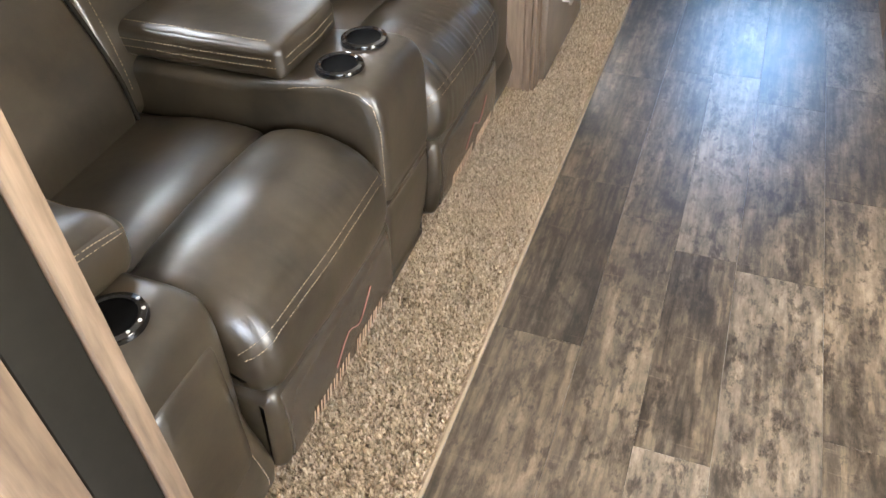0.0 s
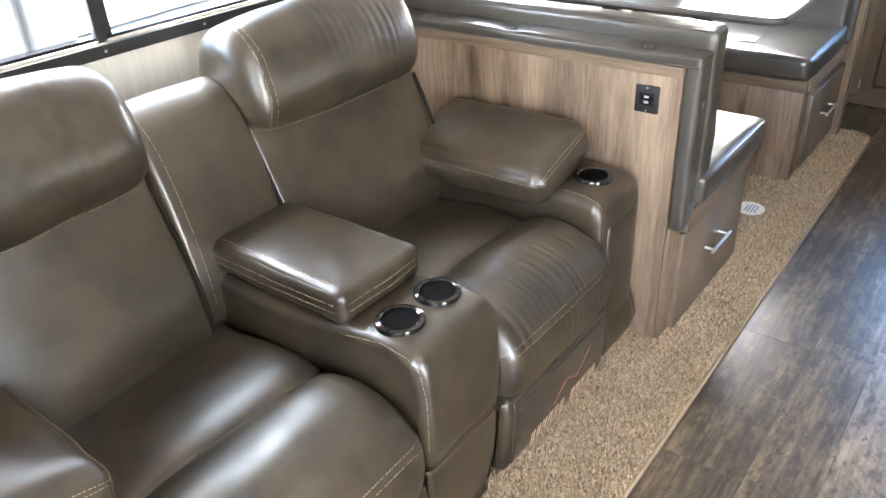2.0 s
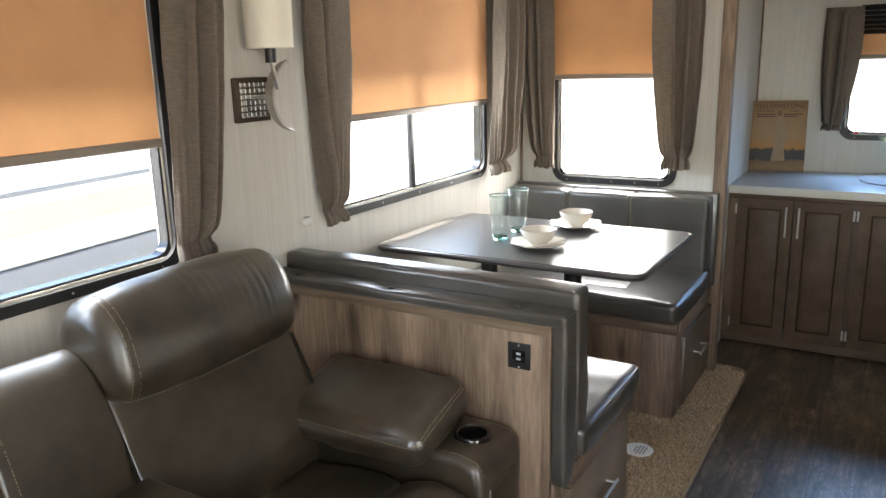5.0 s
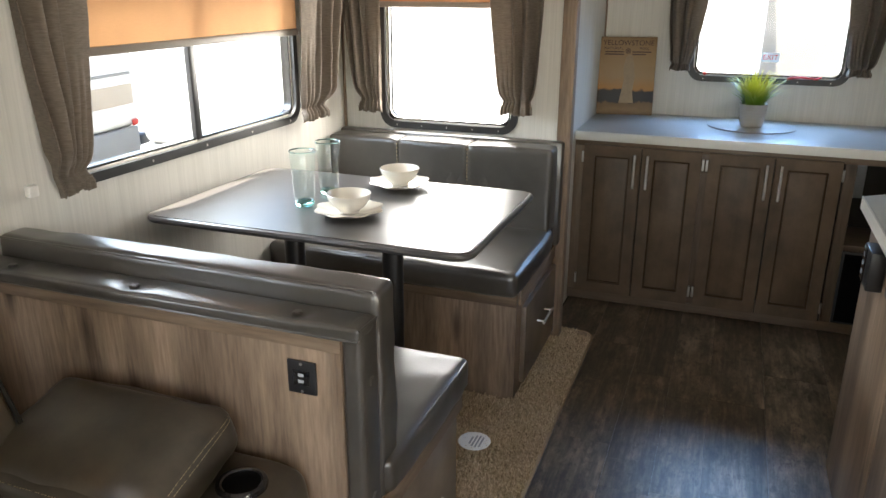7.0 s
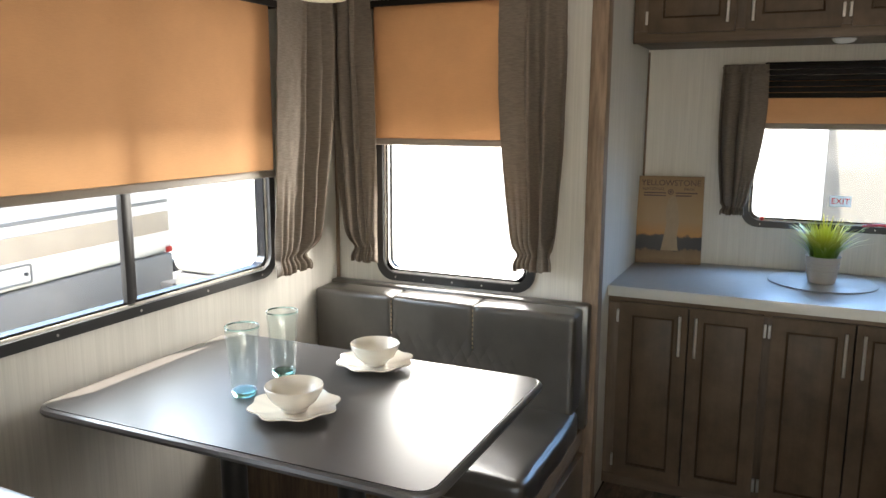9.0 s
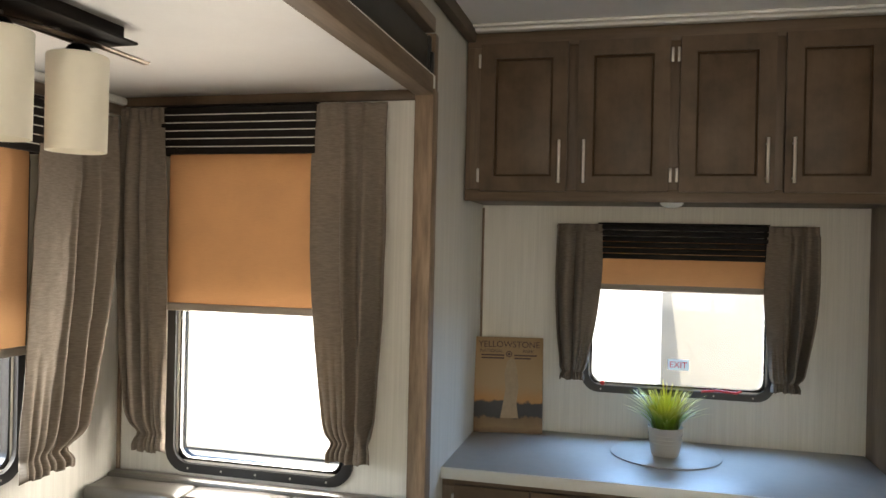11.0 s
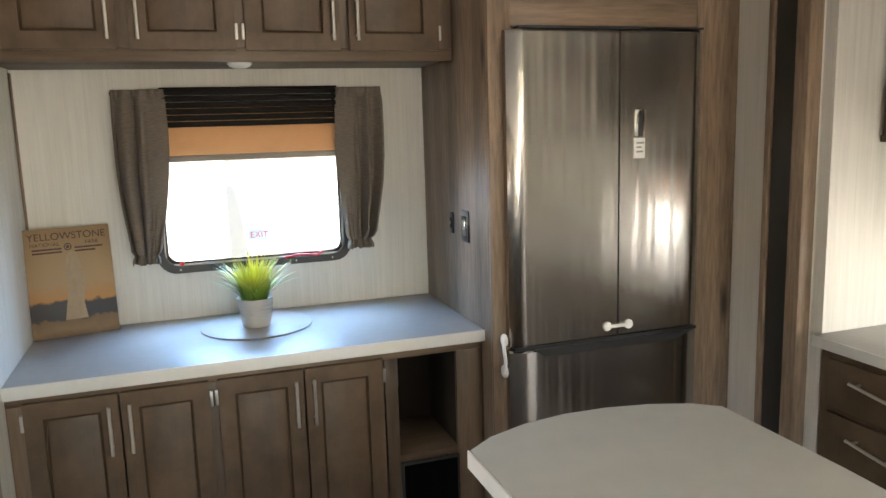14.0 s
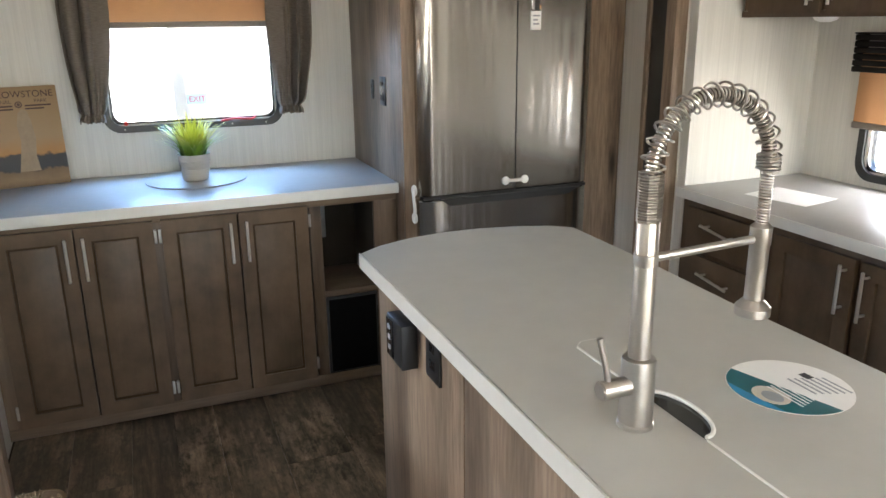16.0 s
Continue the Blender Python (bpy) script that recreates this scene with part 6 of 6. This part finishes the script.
    for x in (1.712, 1.798):
        part("pad", lathe([(0, 0), (0.014, 0), (0.017, 0.003), (0.015, 0.007), (0.008, 0.009), (0, 0.009)], (0, 0, 0), 24), "white", lk).matrix_basis = Matrix.Translation((x, 4.5215, 0.842)) @ Matrix.Rotation(radians(90), 4, "X")
    part("bridge", box(1.717, 1.793, 4.511, 4.5165, 0.836, 0.848, 0.002), "white", lk)
    st = thing("fridge_strap", (1.35, 4.53, 0.75), "white plastic travel strap on the side of the fridge", "strap")
    for z in (0.83, 0.72):
        part("pad", cyl((1.325, 4.55, z), 0.022, 0.012, "x", 18, bevel=0.003), "white", st)
    part("strap", tube(spline([(1.325, 4.548, 0.84), (1.318, 4.52, 0.8), (1.32, 4.515, 0.76), (1.325, 4.548, 0.71)], 6), 0.006, 8), "white", st)
    for nm, y0, y1, z0, z1 in (("outlet", 4.945, 4.98, 1.15, 1.23), ("switch_plate", 4.78, 4.85, 1.135, 1.25)):
        q = thing(nm, (1.3, (y0 + y1) / 2, z0), "black wall plate on the wood-grain panel", "outlet" if nm == "outlet" else "switch")
        part("plate", box(1.296, 1.3015, y0, y1, z0, z1, 0.002), "black", q)
        part("insert", box(1.2935, 1.2958, y0 + 0.01, y1 - 0.01, z0 + 0.02, z1 - 0.02, 0.001), "gloss_black", q)
        if nm == "switch_plate":
            part("rocker", box(1.2895, 1.2934, y0 + 0.02, y1 - 0.02, z0 + 0.045, z1 - 0.035, 0.001), "chrome", q)
        else:
            part("usb_port", box(1.2928, 1.2934, y0 + 0.013, y1 - 0.013, z0 + 0.035, z0 + 0.045), "print", q)


fridge_bay()


# ---- island ----
def island():
    i = thing("kitchen_island", (1.17, 2.7, 0.0), "kitchen island with a greige top and wood-grain sides", "island")
    y0 = 1.95
    for a, b in ((y0 + 0.03, 2.47), (2.474, 3.02), (3.024, 3.575)):
        part("side_panel", box(0.885, 0.905, a, b, 0.0, 0.846, 0.001), "wood_v", i, "wood-grain side panel")
    part("end_panel", box(0.906, 1.45, 3.555, 3.575, 0.0, 0.846, 0.001), "wood_v", i)
    part("end_panel", box(0.906, 1.45, y0 + 0.03, y0 + 0.05, 0.0, 0.846, 0.001), "wood_v", i)
    part("carcass", box(0.906, 1.44, y0 + 0.051, 3.554, 0.02, 0.60), "cab_v", i)
    part("far_side", box(1.441, 1.46, y0 + 0.051, 3.554, 0.0, 0.846, 0.001), "cab_v", i)
    far = [(0.862, 3.655), (0.93, 3.705), (1.03, 3.743), (1.14, 3.76), (1.25, 3.757), (1.36, 3.735), (1.45, 3.7), (1.505, 3.655)]
    outline = [(0.862, y0), (1.49, y0), (1.49, 2.93), (1.505, 3.3)] + list(reversed(far))
    part("top", slab(outline, 0.848, 0.885, 0.003), "island_top", i, "greige laminate top")
    part("edge_band", slab([(0.858, y0), (0.8615, y0), (0.8615, 3.656), (0.858, 3.654)], 0.847, 0.8855), "edge", i, "pale front edge")
    cover = [(1.068, 2.0), (1.485, 2.0), (1.485, 2.93), (1.085, 2.93), (1.068, 2.915), (1.068, 2.72)] + [(1.068 + 0.045 * math.sin(radians(a)), 2.64 + 0.08 * math.cos(radians(a))) for a in range(0, 181, 15)] + [(1.068, 2.56)]
    part("sink_cover", slab(cover, 0.8855, 0.8885, 0.001), "island_top", i, "greige cover board over the sink")
    part("cover_edge", tube([(1.0675, 2.0, 0.8865), (1.0675, 2.558, 0.8865)], 0.002, 6), "edge", i)
    part("cover_edge", tube([(1.0675, 2.722, 0.8865), (1.0675, 2.914, 0.8865), (1.084, 2.9305, 0.8865), (1.12, 2.9305, 0.8865)], 0.002, 6), "edge", i)
    part("finger_notch_edge", tube([(1.068 + 0.043 * math.sin(radians(a)), 2.64 + 0.078 * math.cos(radians(a)), 0.8895) for a in range(0, 181, 12)], 0.0035, 8), "edge", i)
    part("finger_notch", slab([(1.068 + 0.042 * math.sin(radians(a)), 2.64 + 0.076 * math.cos(radians(a))) for a in range(0, 181, 15)], 0.8852, 0.8862), "gloss_black", i, "dark finger notch into the sink")
    p = thing("power_tower", (0.875, 3.33, 0.72), "black charging box on the island side", "outlet")
    part("box", box(0.845, 0.8845, 3.28, 3.385, 0.715, 0.822, 0.004), "black", p)
    part("face", box(0.842, 0.8445, 3.335, 3.38, 0.722, 0.815, 0.002), "gloss_black", p)
    for z in (0.74, 0.765, 0.79):
        part("port", box(0.8408, 0.842, 3.35, 3.366, z, z + 0.012, 0.001), "print", p)
    q = thing("outlet", (0.884, 3.175, 0.74), "black outlet plate on the island side", "outlet")
    part("plate", box(0.877, 0.8845, 3.135, 3.212, 0.735, 0.845, 0.002), "black", q)
    for z in (0.762, 0.8):
        part("socket", box(0.8755, 0.8769, 3.16, 3.187, z, z + 0.02, 0.001), "gloss_black", q)
    s = thing("round_sticker", (1.30, 2.64, 0.889), "round teal and white printed sticker on the sink cover", "sticker")
    part("disc", slab([(1.30 + 0.098 * math.cos(radians(a)), 2.64 + 0.098 * math.sin(radians(a))) for a in range(0, 360, 8)], 0.889, 0.8896), "paper", s)
    part("teal_band", slab([(1.30 + 0.097 * math.cos(radians(a)), 2.64 + 0.097 * math.sin(radians(a))) for a in range(115, 286, 9)], 0.8896, 0.88995), "teal", s, "teal printed half")
    part("blue_band", slab([(1.30 + 0.096 * math.cos(radians(a)), 2.64 + 0.096 * math.sin(radians(a))) for a in range(150, 231, 9)], 0.89, 0.8903), "blue", s, "blue printed rim")
    part("photo", slab([(1.248 + 0.026 * math.cos(radians(a)), 2.625 + 0.033 * math.sin(radians(a))) for a in range(0, 360, 15)], 0.8904, 0.8907), "ceramic", s)
    part("photo", slab([(1.246 + 0.014 * math.cos(radians(a)), 2.62 + 0.02 * math.sin(radians(a))) for a in range(0, 360, 20)], 0.8908, 0.8911), "print", s)
    for k in range(6):
        part("text_bar", box(1.315 + 0.011 * k, 1.319 + 0.011 * k, 2.6 - 0.004 * k, 2.66 - 0.004 * k, 0.8897, 0.89), "print", s)
    for k in range(5):
        part("text_bar", box(1.262 + 0.008 * k, 1.2645 + 0.008 * k, 2.575 + 0.002 * k, 2.65, 0.8912, 0.8914), "paper", s)
    part("pictogram", box(1.345, 1.36, 2.645, 2.665, 0.8897, 0.8901), "black", s)
    return i


def faucet():
    x, y, z = 1.0, 2.64, 0.8855
    f = thing("faucet", (x, y, z), "brushed nickel spring-coil kitchen faucet on the island", "faucet")
    part("base", lathe([(0, 0), (0.0275, 0), (0.0275, 0.006), (0.0255, 0.008), (0.025, 0.105), (0.0242, 0.109), (0.016, 0.111), (0, 0.111)], (x, y, z), 36), "nickel", f, "brushed nickel base")
    part("column", lathe([(0.0162, 0.1), (0.0162, 0.312), (0.0152, 0.316), (0, 0.316)], (x, y, z), 32), "nickel", f)
    v = part("valve", cyl((x - 0.068, y - 0.004, z + 0.07), 0.0145, 0.05, "x", 24, bevel=0.002), "nickel", f)
    part("lever", tube([(x - 0.054, y - 0.004, z + 0.08), (x - 0.058, y - 0.002, z + 0.105), (x - 0.068, y + 0.002, z + 0.15)], 0.0048, 10), "nickel", v, "thin lever")
    part("gap_ring", cyl((x - 0.046, y - 0.004, z + 0.07), 0.0138, 0.003, "x", 24), "black", v, "dark joint ring")
    xs = x + 0.204
    top = 1.266
    def arc(t):
        """0..1 along the hose: up, over and down."""
        up, over, down = 0.066, math.pi * 0.102, 0.012
        s = t * (up + over + down)
        if s < up:
            return Vector((x, y, 1.2 + s)), Vector((0, 0, 1))
        if s < up + over:
            a = (s - up) / 0.102
            return Vector((x + 0.102 - 0.102 * math.cos(a), y - 0.0 * a, top + 0.102 * math.sin(a))), Vector((math.sin(a), 0, math.cos(a)))
        return Vector((xs, y, top - (s - up - over))), Vector((0, 0, -1))
    part("hose", tube([arc(k / 60)[0] for k in range(61)], 0.0085, 12), "steel", f, "ribbed metal hose")
    rings = bmesh.new()
    for k in range(70):
        p, d = arc(k / 69)
        side = Vector((0, 1, 0))
        up = d.cross(side)
        tube([p + 0.0096 * (math.cos(a) * side + math.sin(a) * up) for a in [2 * math.pi * j / 10 for j in range(10)]], 0.0016, 5, True, rings)
    part("hose_ribs", rings, "nickel", f)
    coil = []
    n = 760
    ph = 0.0
    for k in range(n):
        t = k / (n - 1)
        p, d = arc(t)
        tight = 5.0 if t < 0.17 else (4.2 if t > 0.94 else 1.0)
        ph += tight * 2 * math.pi * 19.0 / n
        side = Vector((0, 1, 0))
        up = d.cross(side)
        coil.append(p + 0.0165 * (math.cos(ph) * side + math.sin(ph) * up))
    part("spring", tube(coil, 0.0019, 6), "nickel", f, "loose nickel spring coil")
    part("spray_hose", tube([(xs, y, 1.256), (xs, y, 1.17)], 0.0075, 12), "steel", f)
    close = [(xs + 0.0086 * math.cos(k * 0.7), y + 0.0086 * math.sin(k * 0.7), 1.256 - 0.086 * k / 180) for k in range(181)]
    part("hose_coil", tube(close, 0.0018, 6), "nickel", f, "close-wound coil above the spray head")
    part("spray_head", lathe([(0, 0.0), (0.024, 0.0), (0.0265, 0.0012), (0.0265, 0.014), (0.021, 0.02), (0.0145, 0.026), (0.0145, 0.11), (0.016, 0.114), (0.016, 0.14), (0.01, 0.146), (0, 0.146)], (xs, y, 1.03), 32), "nickel", f, "spray head with a flared ring")
    part("support_arm", tube([(x, y, 1.145), (xs, y, 1.152)], 0.0065, 10), "nickel", f)
    part("arm_ring", lathe([(0.0164, -0.009), (0.0174, -0.008), (0.0174, 0.008), (0.0164, 0.009)], (x, y, 1.145), 28), "nickel", f)


island()
faucet()


# ---- kitchen along the other slide ----
def kitchen():
    c = thing("kitchen_cabinet", (2.55, 3.3, 0.0), "stained maple kitchen base cabinet with drawers and doors", "cabinet")
    x = 2.30
    part("carcass", box(x + 0.021, KX - 0.01, 1.9, 4.14, 0.0, 0.8), "cab_v", c)
    part("face_frame", box(x, x + 0.02, 1.9, 4.145, 0.0, 0.803, 0.001), "cab_v", c)
    for k, (z0, z1) in enumerate(((0.615, 0.775), (0.42, 0.595), (0.24, 0.4), (0.06, 0.22))):
        d = part("drawer", box(x - 0.02, x - 0.001, 3.70, 4.10, z0, z1, 0.004), "cab_v", c, "flat drawer front")
        pull(d, (x - 0.02, 3.83, (z0 + z1) / 2 + 0.01), (x - 0.02, 3.99, (z0 + z1) / 2 + 0.03), (-0.028, 0, 0))
    for y0, y1, hs in ((3.342, 3.66, -1), (3.0, 3.318, 1), (2.65, 2.97, -1), (2.3, 2.63, 1)):
        o = [(y0, 0.06), (y1, 0.06), (y1, 0.775), (y0, 0.775)]
        n = [(y0 + 0.05, 0.11), (y1 - 0.05, 0.11), (y1 - 0.05, 0.725), (y0 + 0.05, 0.725)]
        d = part("door", ring("x", o, n, x - 0.02, x - 0.001), "cab_v", c, "recessed-panel door", 0)
        part("panel", box(x - 0.012, x - 0.002, y0 + 0.051, y1 - 0.051, 0.111, 0.724, 0.002), "cab_v", d)
        hy = y0 + 0.028 if hs < 0 else y1 - 0.028
        pull(d, (x - 0.02, hy, 0.6), (x - 0.02, hy, 0.755), (-0.028, 0, 0))
    t = thing("kitchen_countertop", (2.58, 3.2, 0.8), "grey laminate kitchen countertop", "countertop")
    part("top", box(2.268, KX - 0.002, 1.9, KY1 - 0.004, 0.804, 0.84, 0.003), "counter", t)
    part("front_edge", box(2.262, 2.2675, 1.9, KY1 - 0.004, 0.8035, 0.8405, 0.002), "edge", t)
    u = thing("kitchen_wall_cabinet", (2.7, 3.5, 1.46), "stained maple overhead kitchen cabinet with dark ribbed glass doors", "cabinet")
    part("carcass", box(2.511, KX - 0.004, 2.4, 4.15, 1.485, 2.05), "cab_v", u)
    part("bottom_panel", box(2.5, KX - 0.004, 2.4, 4.15, 1.462, 1.484, 0.002), "cab_v", u)
    for y0, y1, hs in ((3.79, 4.11, -1), (3.44, 3.76, 1), (3.08, 3.4, -1)):
        o = [(y0, 1.475), (y1, 1.475), (y1, 2.03), (y0, 2.03)]
        n = [(y0 + 0.055, 1.53), (y1 - 0.055, 1.53), (y1 - 0.055, 1.975), (y0 + 0.055, 1.975)]
        d = part("door", ring("x", o, n, 2.49, 2.51), "cab_v", u, "framed door", 0)
        g = part("panel", box(2.502, 2.5095, y0 + 0.056, y1 - 0.056, 1.531, 1.974), "gloss_black", d, "dark ribbed glass insert")
        for k in range(18):
            yy = y0 + 0.062 + k * (y1 - y0 - 0.124) / 17
            part("rib", cyl((2.502, yy, 1.532), 0.004, 0.44, "z", 8), "gloss_black", g)
        hy = y0 + 0.028 if hs < 0 else y1 - 0.028
        pull(d, (2.49, hy, 1.5), (2.49, hy, 1.66), (-0.028, 0, 0))
    k = thing("puck_light", (2.68, 3.93, 1.46), "small round white light under the kitchen cabinet", "lamp")
    part("housing", lathe([(0, -0.018), (0.02, -0.017), (0.035, -0.011), (0.042, -0.003), (0.043, 0), (0, 0)], (2.68, 3.93, 1.4615), 28), "white", k)
    s = thing("paper_sheet", (2.52, 3.84, 0.841), "white paper sheet lying on the kitchen counter", "paper")
    bm = slab([(2.40, 3.94), (2.445, 3.70), (2.64, 3.74), (2.60, 3.98)], 0.8408, 0.8416)
    part("sheet", bm, "paper", s)


kitchen()


# ---- outside: yard and parked trailers ----
solid("ground", box(-60, 60, -60, 60, -1.0, -0.95), "concrete", "pale concrete yard", "ground", "structure")


def trailer(at, turn, length, label, stripe="trailer_tan", door=True, paint="trailer", nose=False):
    s = new("travel_trailer")
    s.matrix_world = Matrix.Translation(at) @ Matrix.Rotation(radians(turn), 4, "Z")
    tagged(s, label, "trailer")
    def add(nm, bm, m, lab=""):
        ob = new(nm, finish(nm, bm, m))
        ob.parent = s
        return tagged(ob, lab)
    add("body", box(-length / 2, length / 2, -1.2, 1.2, 0.7, 3.1, 0.12, seg=4), paint, "painted trailer body")
    # the grey of this skirt stands in for the shadow band low down
    add("skirt", box(-length / 2 + 0.05, length / 2 - 0.05, -1.19, 1.19, 0.2, 0.699, 0.02), "trailer_grey", "grey lower skirt as the shaded band")
    add("sill_rail", box(-length / 2, length / 2, -1.23, -1.191, 0.15, 0.2, 0.01), "trailer_tan", "tan sill rail")
    add("stripe", box(-length / 2 + 0.13, length / 2 - 0.13, -1.215, -1.201, 1.0, 1.25), stripe)
    add("thin_stripe", box(-length / 2 + 0.13, length / 2 - 0.13, -1.213, -1.201, 1.36, 1.4), "trailer_grey")
    for x in (-length / 4, length / 5):
        add("window", ring("y", round_rect(x - 0.45, x + 0.45, 1.7, 2.3, 0.1), round_rect(x - 0.41, x + 0.41, 1.74, 2.26, 0.07), -1.225, -1.201), "trailer_dark")
        add("window_pane", box(x - 0.412, x + 0.412, -1.21, -1.2012, 1.738, 2.262), "trailer_dark")
        add("hatch", ring("y", round_rect(x - 0.3, x + 0.3, 0.76, 0.96, 0.03), round_rect(x - 0.28, x + 0.28, 0.78, 0.94, 0.02), -1.212, -1.201), "trailer_grey")
        add("hatch_lock", cyl((x + 0.22, -1.222, 0.86), 0.02, 0.02, "y", 12), "trailer_dark")
    if door:
        add("door", ring("y", round_rect(-0.35, 0.35, 0.75, 2.6, 0.08), round_rect(-0.32, 0.32, 0.78, 2.57, 0.06), -1.225, -1.201), "trailer_dark")
        add("grab_rail", tube([(0.45, -1.205, 1.0), (0.45, -1.26, 1.04), (0.45, -1.26, 1.7), (0.45, -1.205, 1.74)], 0.014, 8), "trailer_tan")
    for x in (-length / 2 + 0.6, length / 2 - 0.6):
        for yy in (-0.9, 0.9):
            add("stabilizer_leg", cyl((x, yy, 0.0), 0.04, 0.21, "z", 10), "trailer_dark")
    for x in (-0.5, 0.5) if door or nose else ():
        wl = add("wheel", cyl((x, -1.17, 0.33), 0.33, 0.22, "y", 28, bevel=0.03), "trailer_dark")
        hub = new("rim", finish("rim", cyl((x, -1.185, 0.33), 0.17, 0.02, "y", 20, bevel=0.004), "trailer_grey"))
        hub.parent = wl
        wl.location.y = -0.12
    add("tail_lamp", box(length / 2 - 0.2, length / 2 - 0.08, -1.225, -1.201, 0.72, 0.8, 0.01), "tail", "red tail lamp")
    add("bumper", box(length / 2 + 0.02, length / 2 + 0.22, -1.15, 1.15, 0.42, 0.56, 0.02), "trailer_dark", "black bumper bar")
    if nose:
        for x in (-0.7, 0.6):
            add("awning_arm", tube([(x, -1.24, 0.75), (x - 0.75, -1.24, 2.3)], 0.035, 8), "trailer", "slanting white awning arm")
        add("molding", tube(spline([(-1.6, -1.21, 1.15), (-0.4, -1.21, 1.22), (0.9, -1.21, 1.05)], 8), 0.02, 6), "trailer", "pale curved molding")
    return s


trailer((-7.5, 4.78, -0.95), 96, 8.5, "white parked travel trailer with a shade-grey skirt beside the side windows", "trailer_tan", False)
trailer((-2.6, 9.3, -0.95), 180, 6.5, "white parked travel trailer with tan stripes beyond the end window")
trailer((3.2, 11.0, -0.95), 195, 6.4, "parked travel trailer in a shade-side taupe with pale moldings beyond the rear window", "trailer_grey", False, "trailer_nose", True)


def utility_box():
    """A dark tool box on the ground behind the rear window."""
    u = thing("tool_box", (-0.1, 9.0, -0.95), "dark utility tool box standing on the yard", "box")
    part("body", box(-0.75, 0.35, 8.7, 9.3, -0.9, 0.35, 0.03), "trailer_dark", u)
    part("lid", box(-0.78, 0.38, 8.67, 9.33, 0.352, 0.45, 0.03), "trailer_grey", u)
    for x in (-0.5, 0.1):
        part("clasp", box(x - 0.05, x + 0.05, 8.655, 8.669, 0.25, 0.38, 0.005), "nickel", u)
    for x in (-0.7, 0.3):
        for yy in (8.75, 9.25):
            part("foot", cyl((x, yy, -0.95), 0.03, 0.052, "z", 10), "trailer_dark", u)


utility_box()


# ---- vinyl planks ----
SEAMS = (-0.196, 0.005, 0.205, 0.358, 0.506, 0.705, 0.94, 1.09, 1.21, 1.41, 1.56, 1.76, 1.91, 2.06, 2.28)


def planks():
    """Planks along y, in staggered rows; alike planks share their meshes."""
    root = thing("floor", (1.1, 2.0, 0.0), "weathered grey-brown vinyl plank floor", "floor", kind="structure")
    rng = random.Random(11)
    meshes = {}
    joints = {2: 1.797, 3: 1.1, 4: 1.672}          # an end joint that is known in a row
    worn = {(3, 1.1), (4, 1.672), (7, 0), (10, 0)}  # rows whose plank before that joint is a pale one
    for k, (x, x1) in enumerate(zip(SEAMS, SEAMS[1:])):
        w = round(x1 - x, 3)
        y = joints[k] - 0.92 * 4 if k in joints else YF + rng.uniform(-0.6, 0.0)
        while y < 5.28:
            ln = 0.92 if k in joints and y < joints[k] - 0.1 else rng.choice((0.6, 0.8, 0.92))
            pale = any(k == a and abs(y + ln - b) < 0.02 for a, b in worn) or rng.random() < 0.02
            key = (w, ln, pale)
            if key not in meshes:
                meshes[key] = finish("plank", box(0.0003, w - 0.0003, 0.0002, ln - 0.0002, -0.006, 0.0, 0.0003, seg=1), "pale_plank" if pale else "plank")
            if y + ln > YF:
                ob = new("plank", meshes[key])
                ob.parent = root
                ob.matrix_parent_inverse = Matrix.Translation(-BASE[root.name])
                ob.location = (x, y, 0.0)
            y += ln


planks()
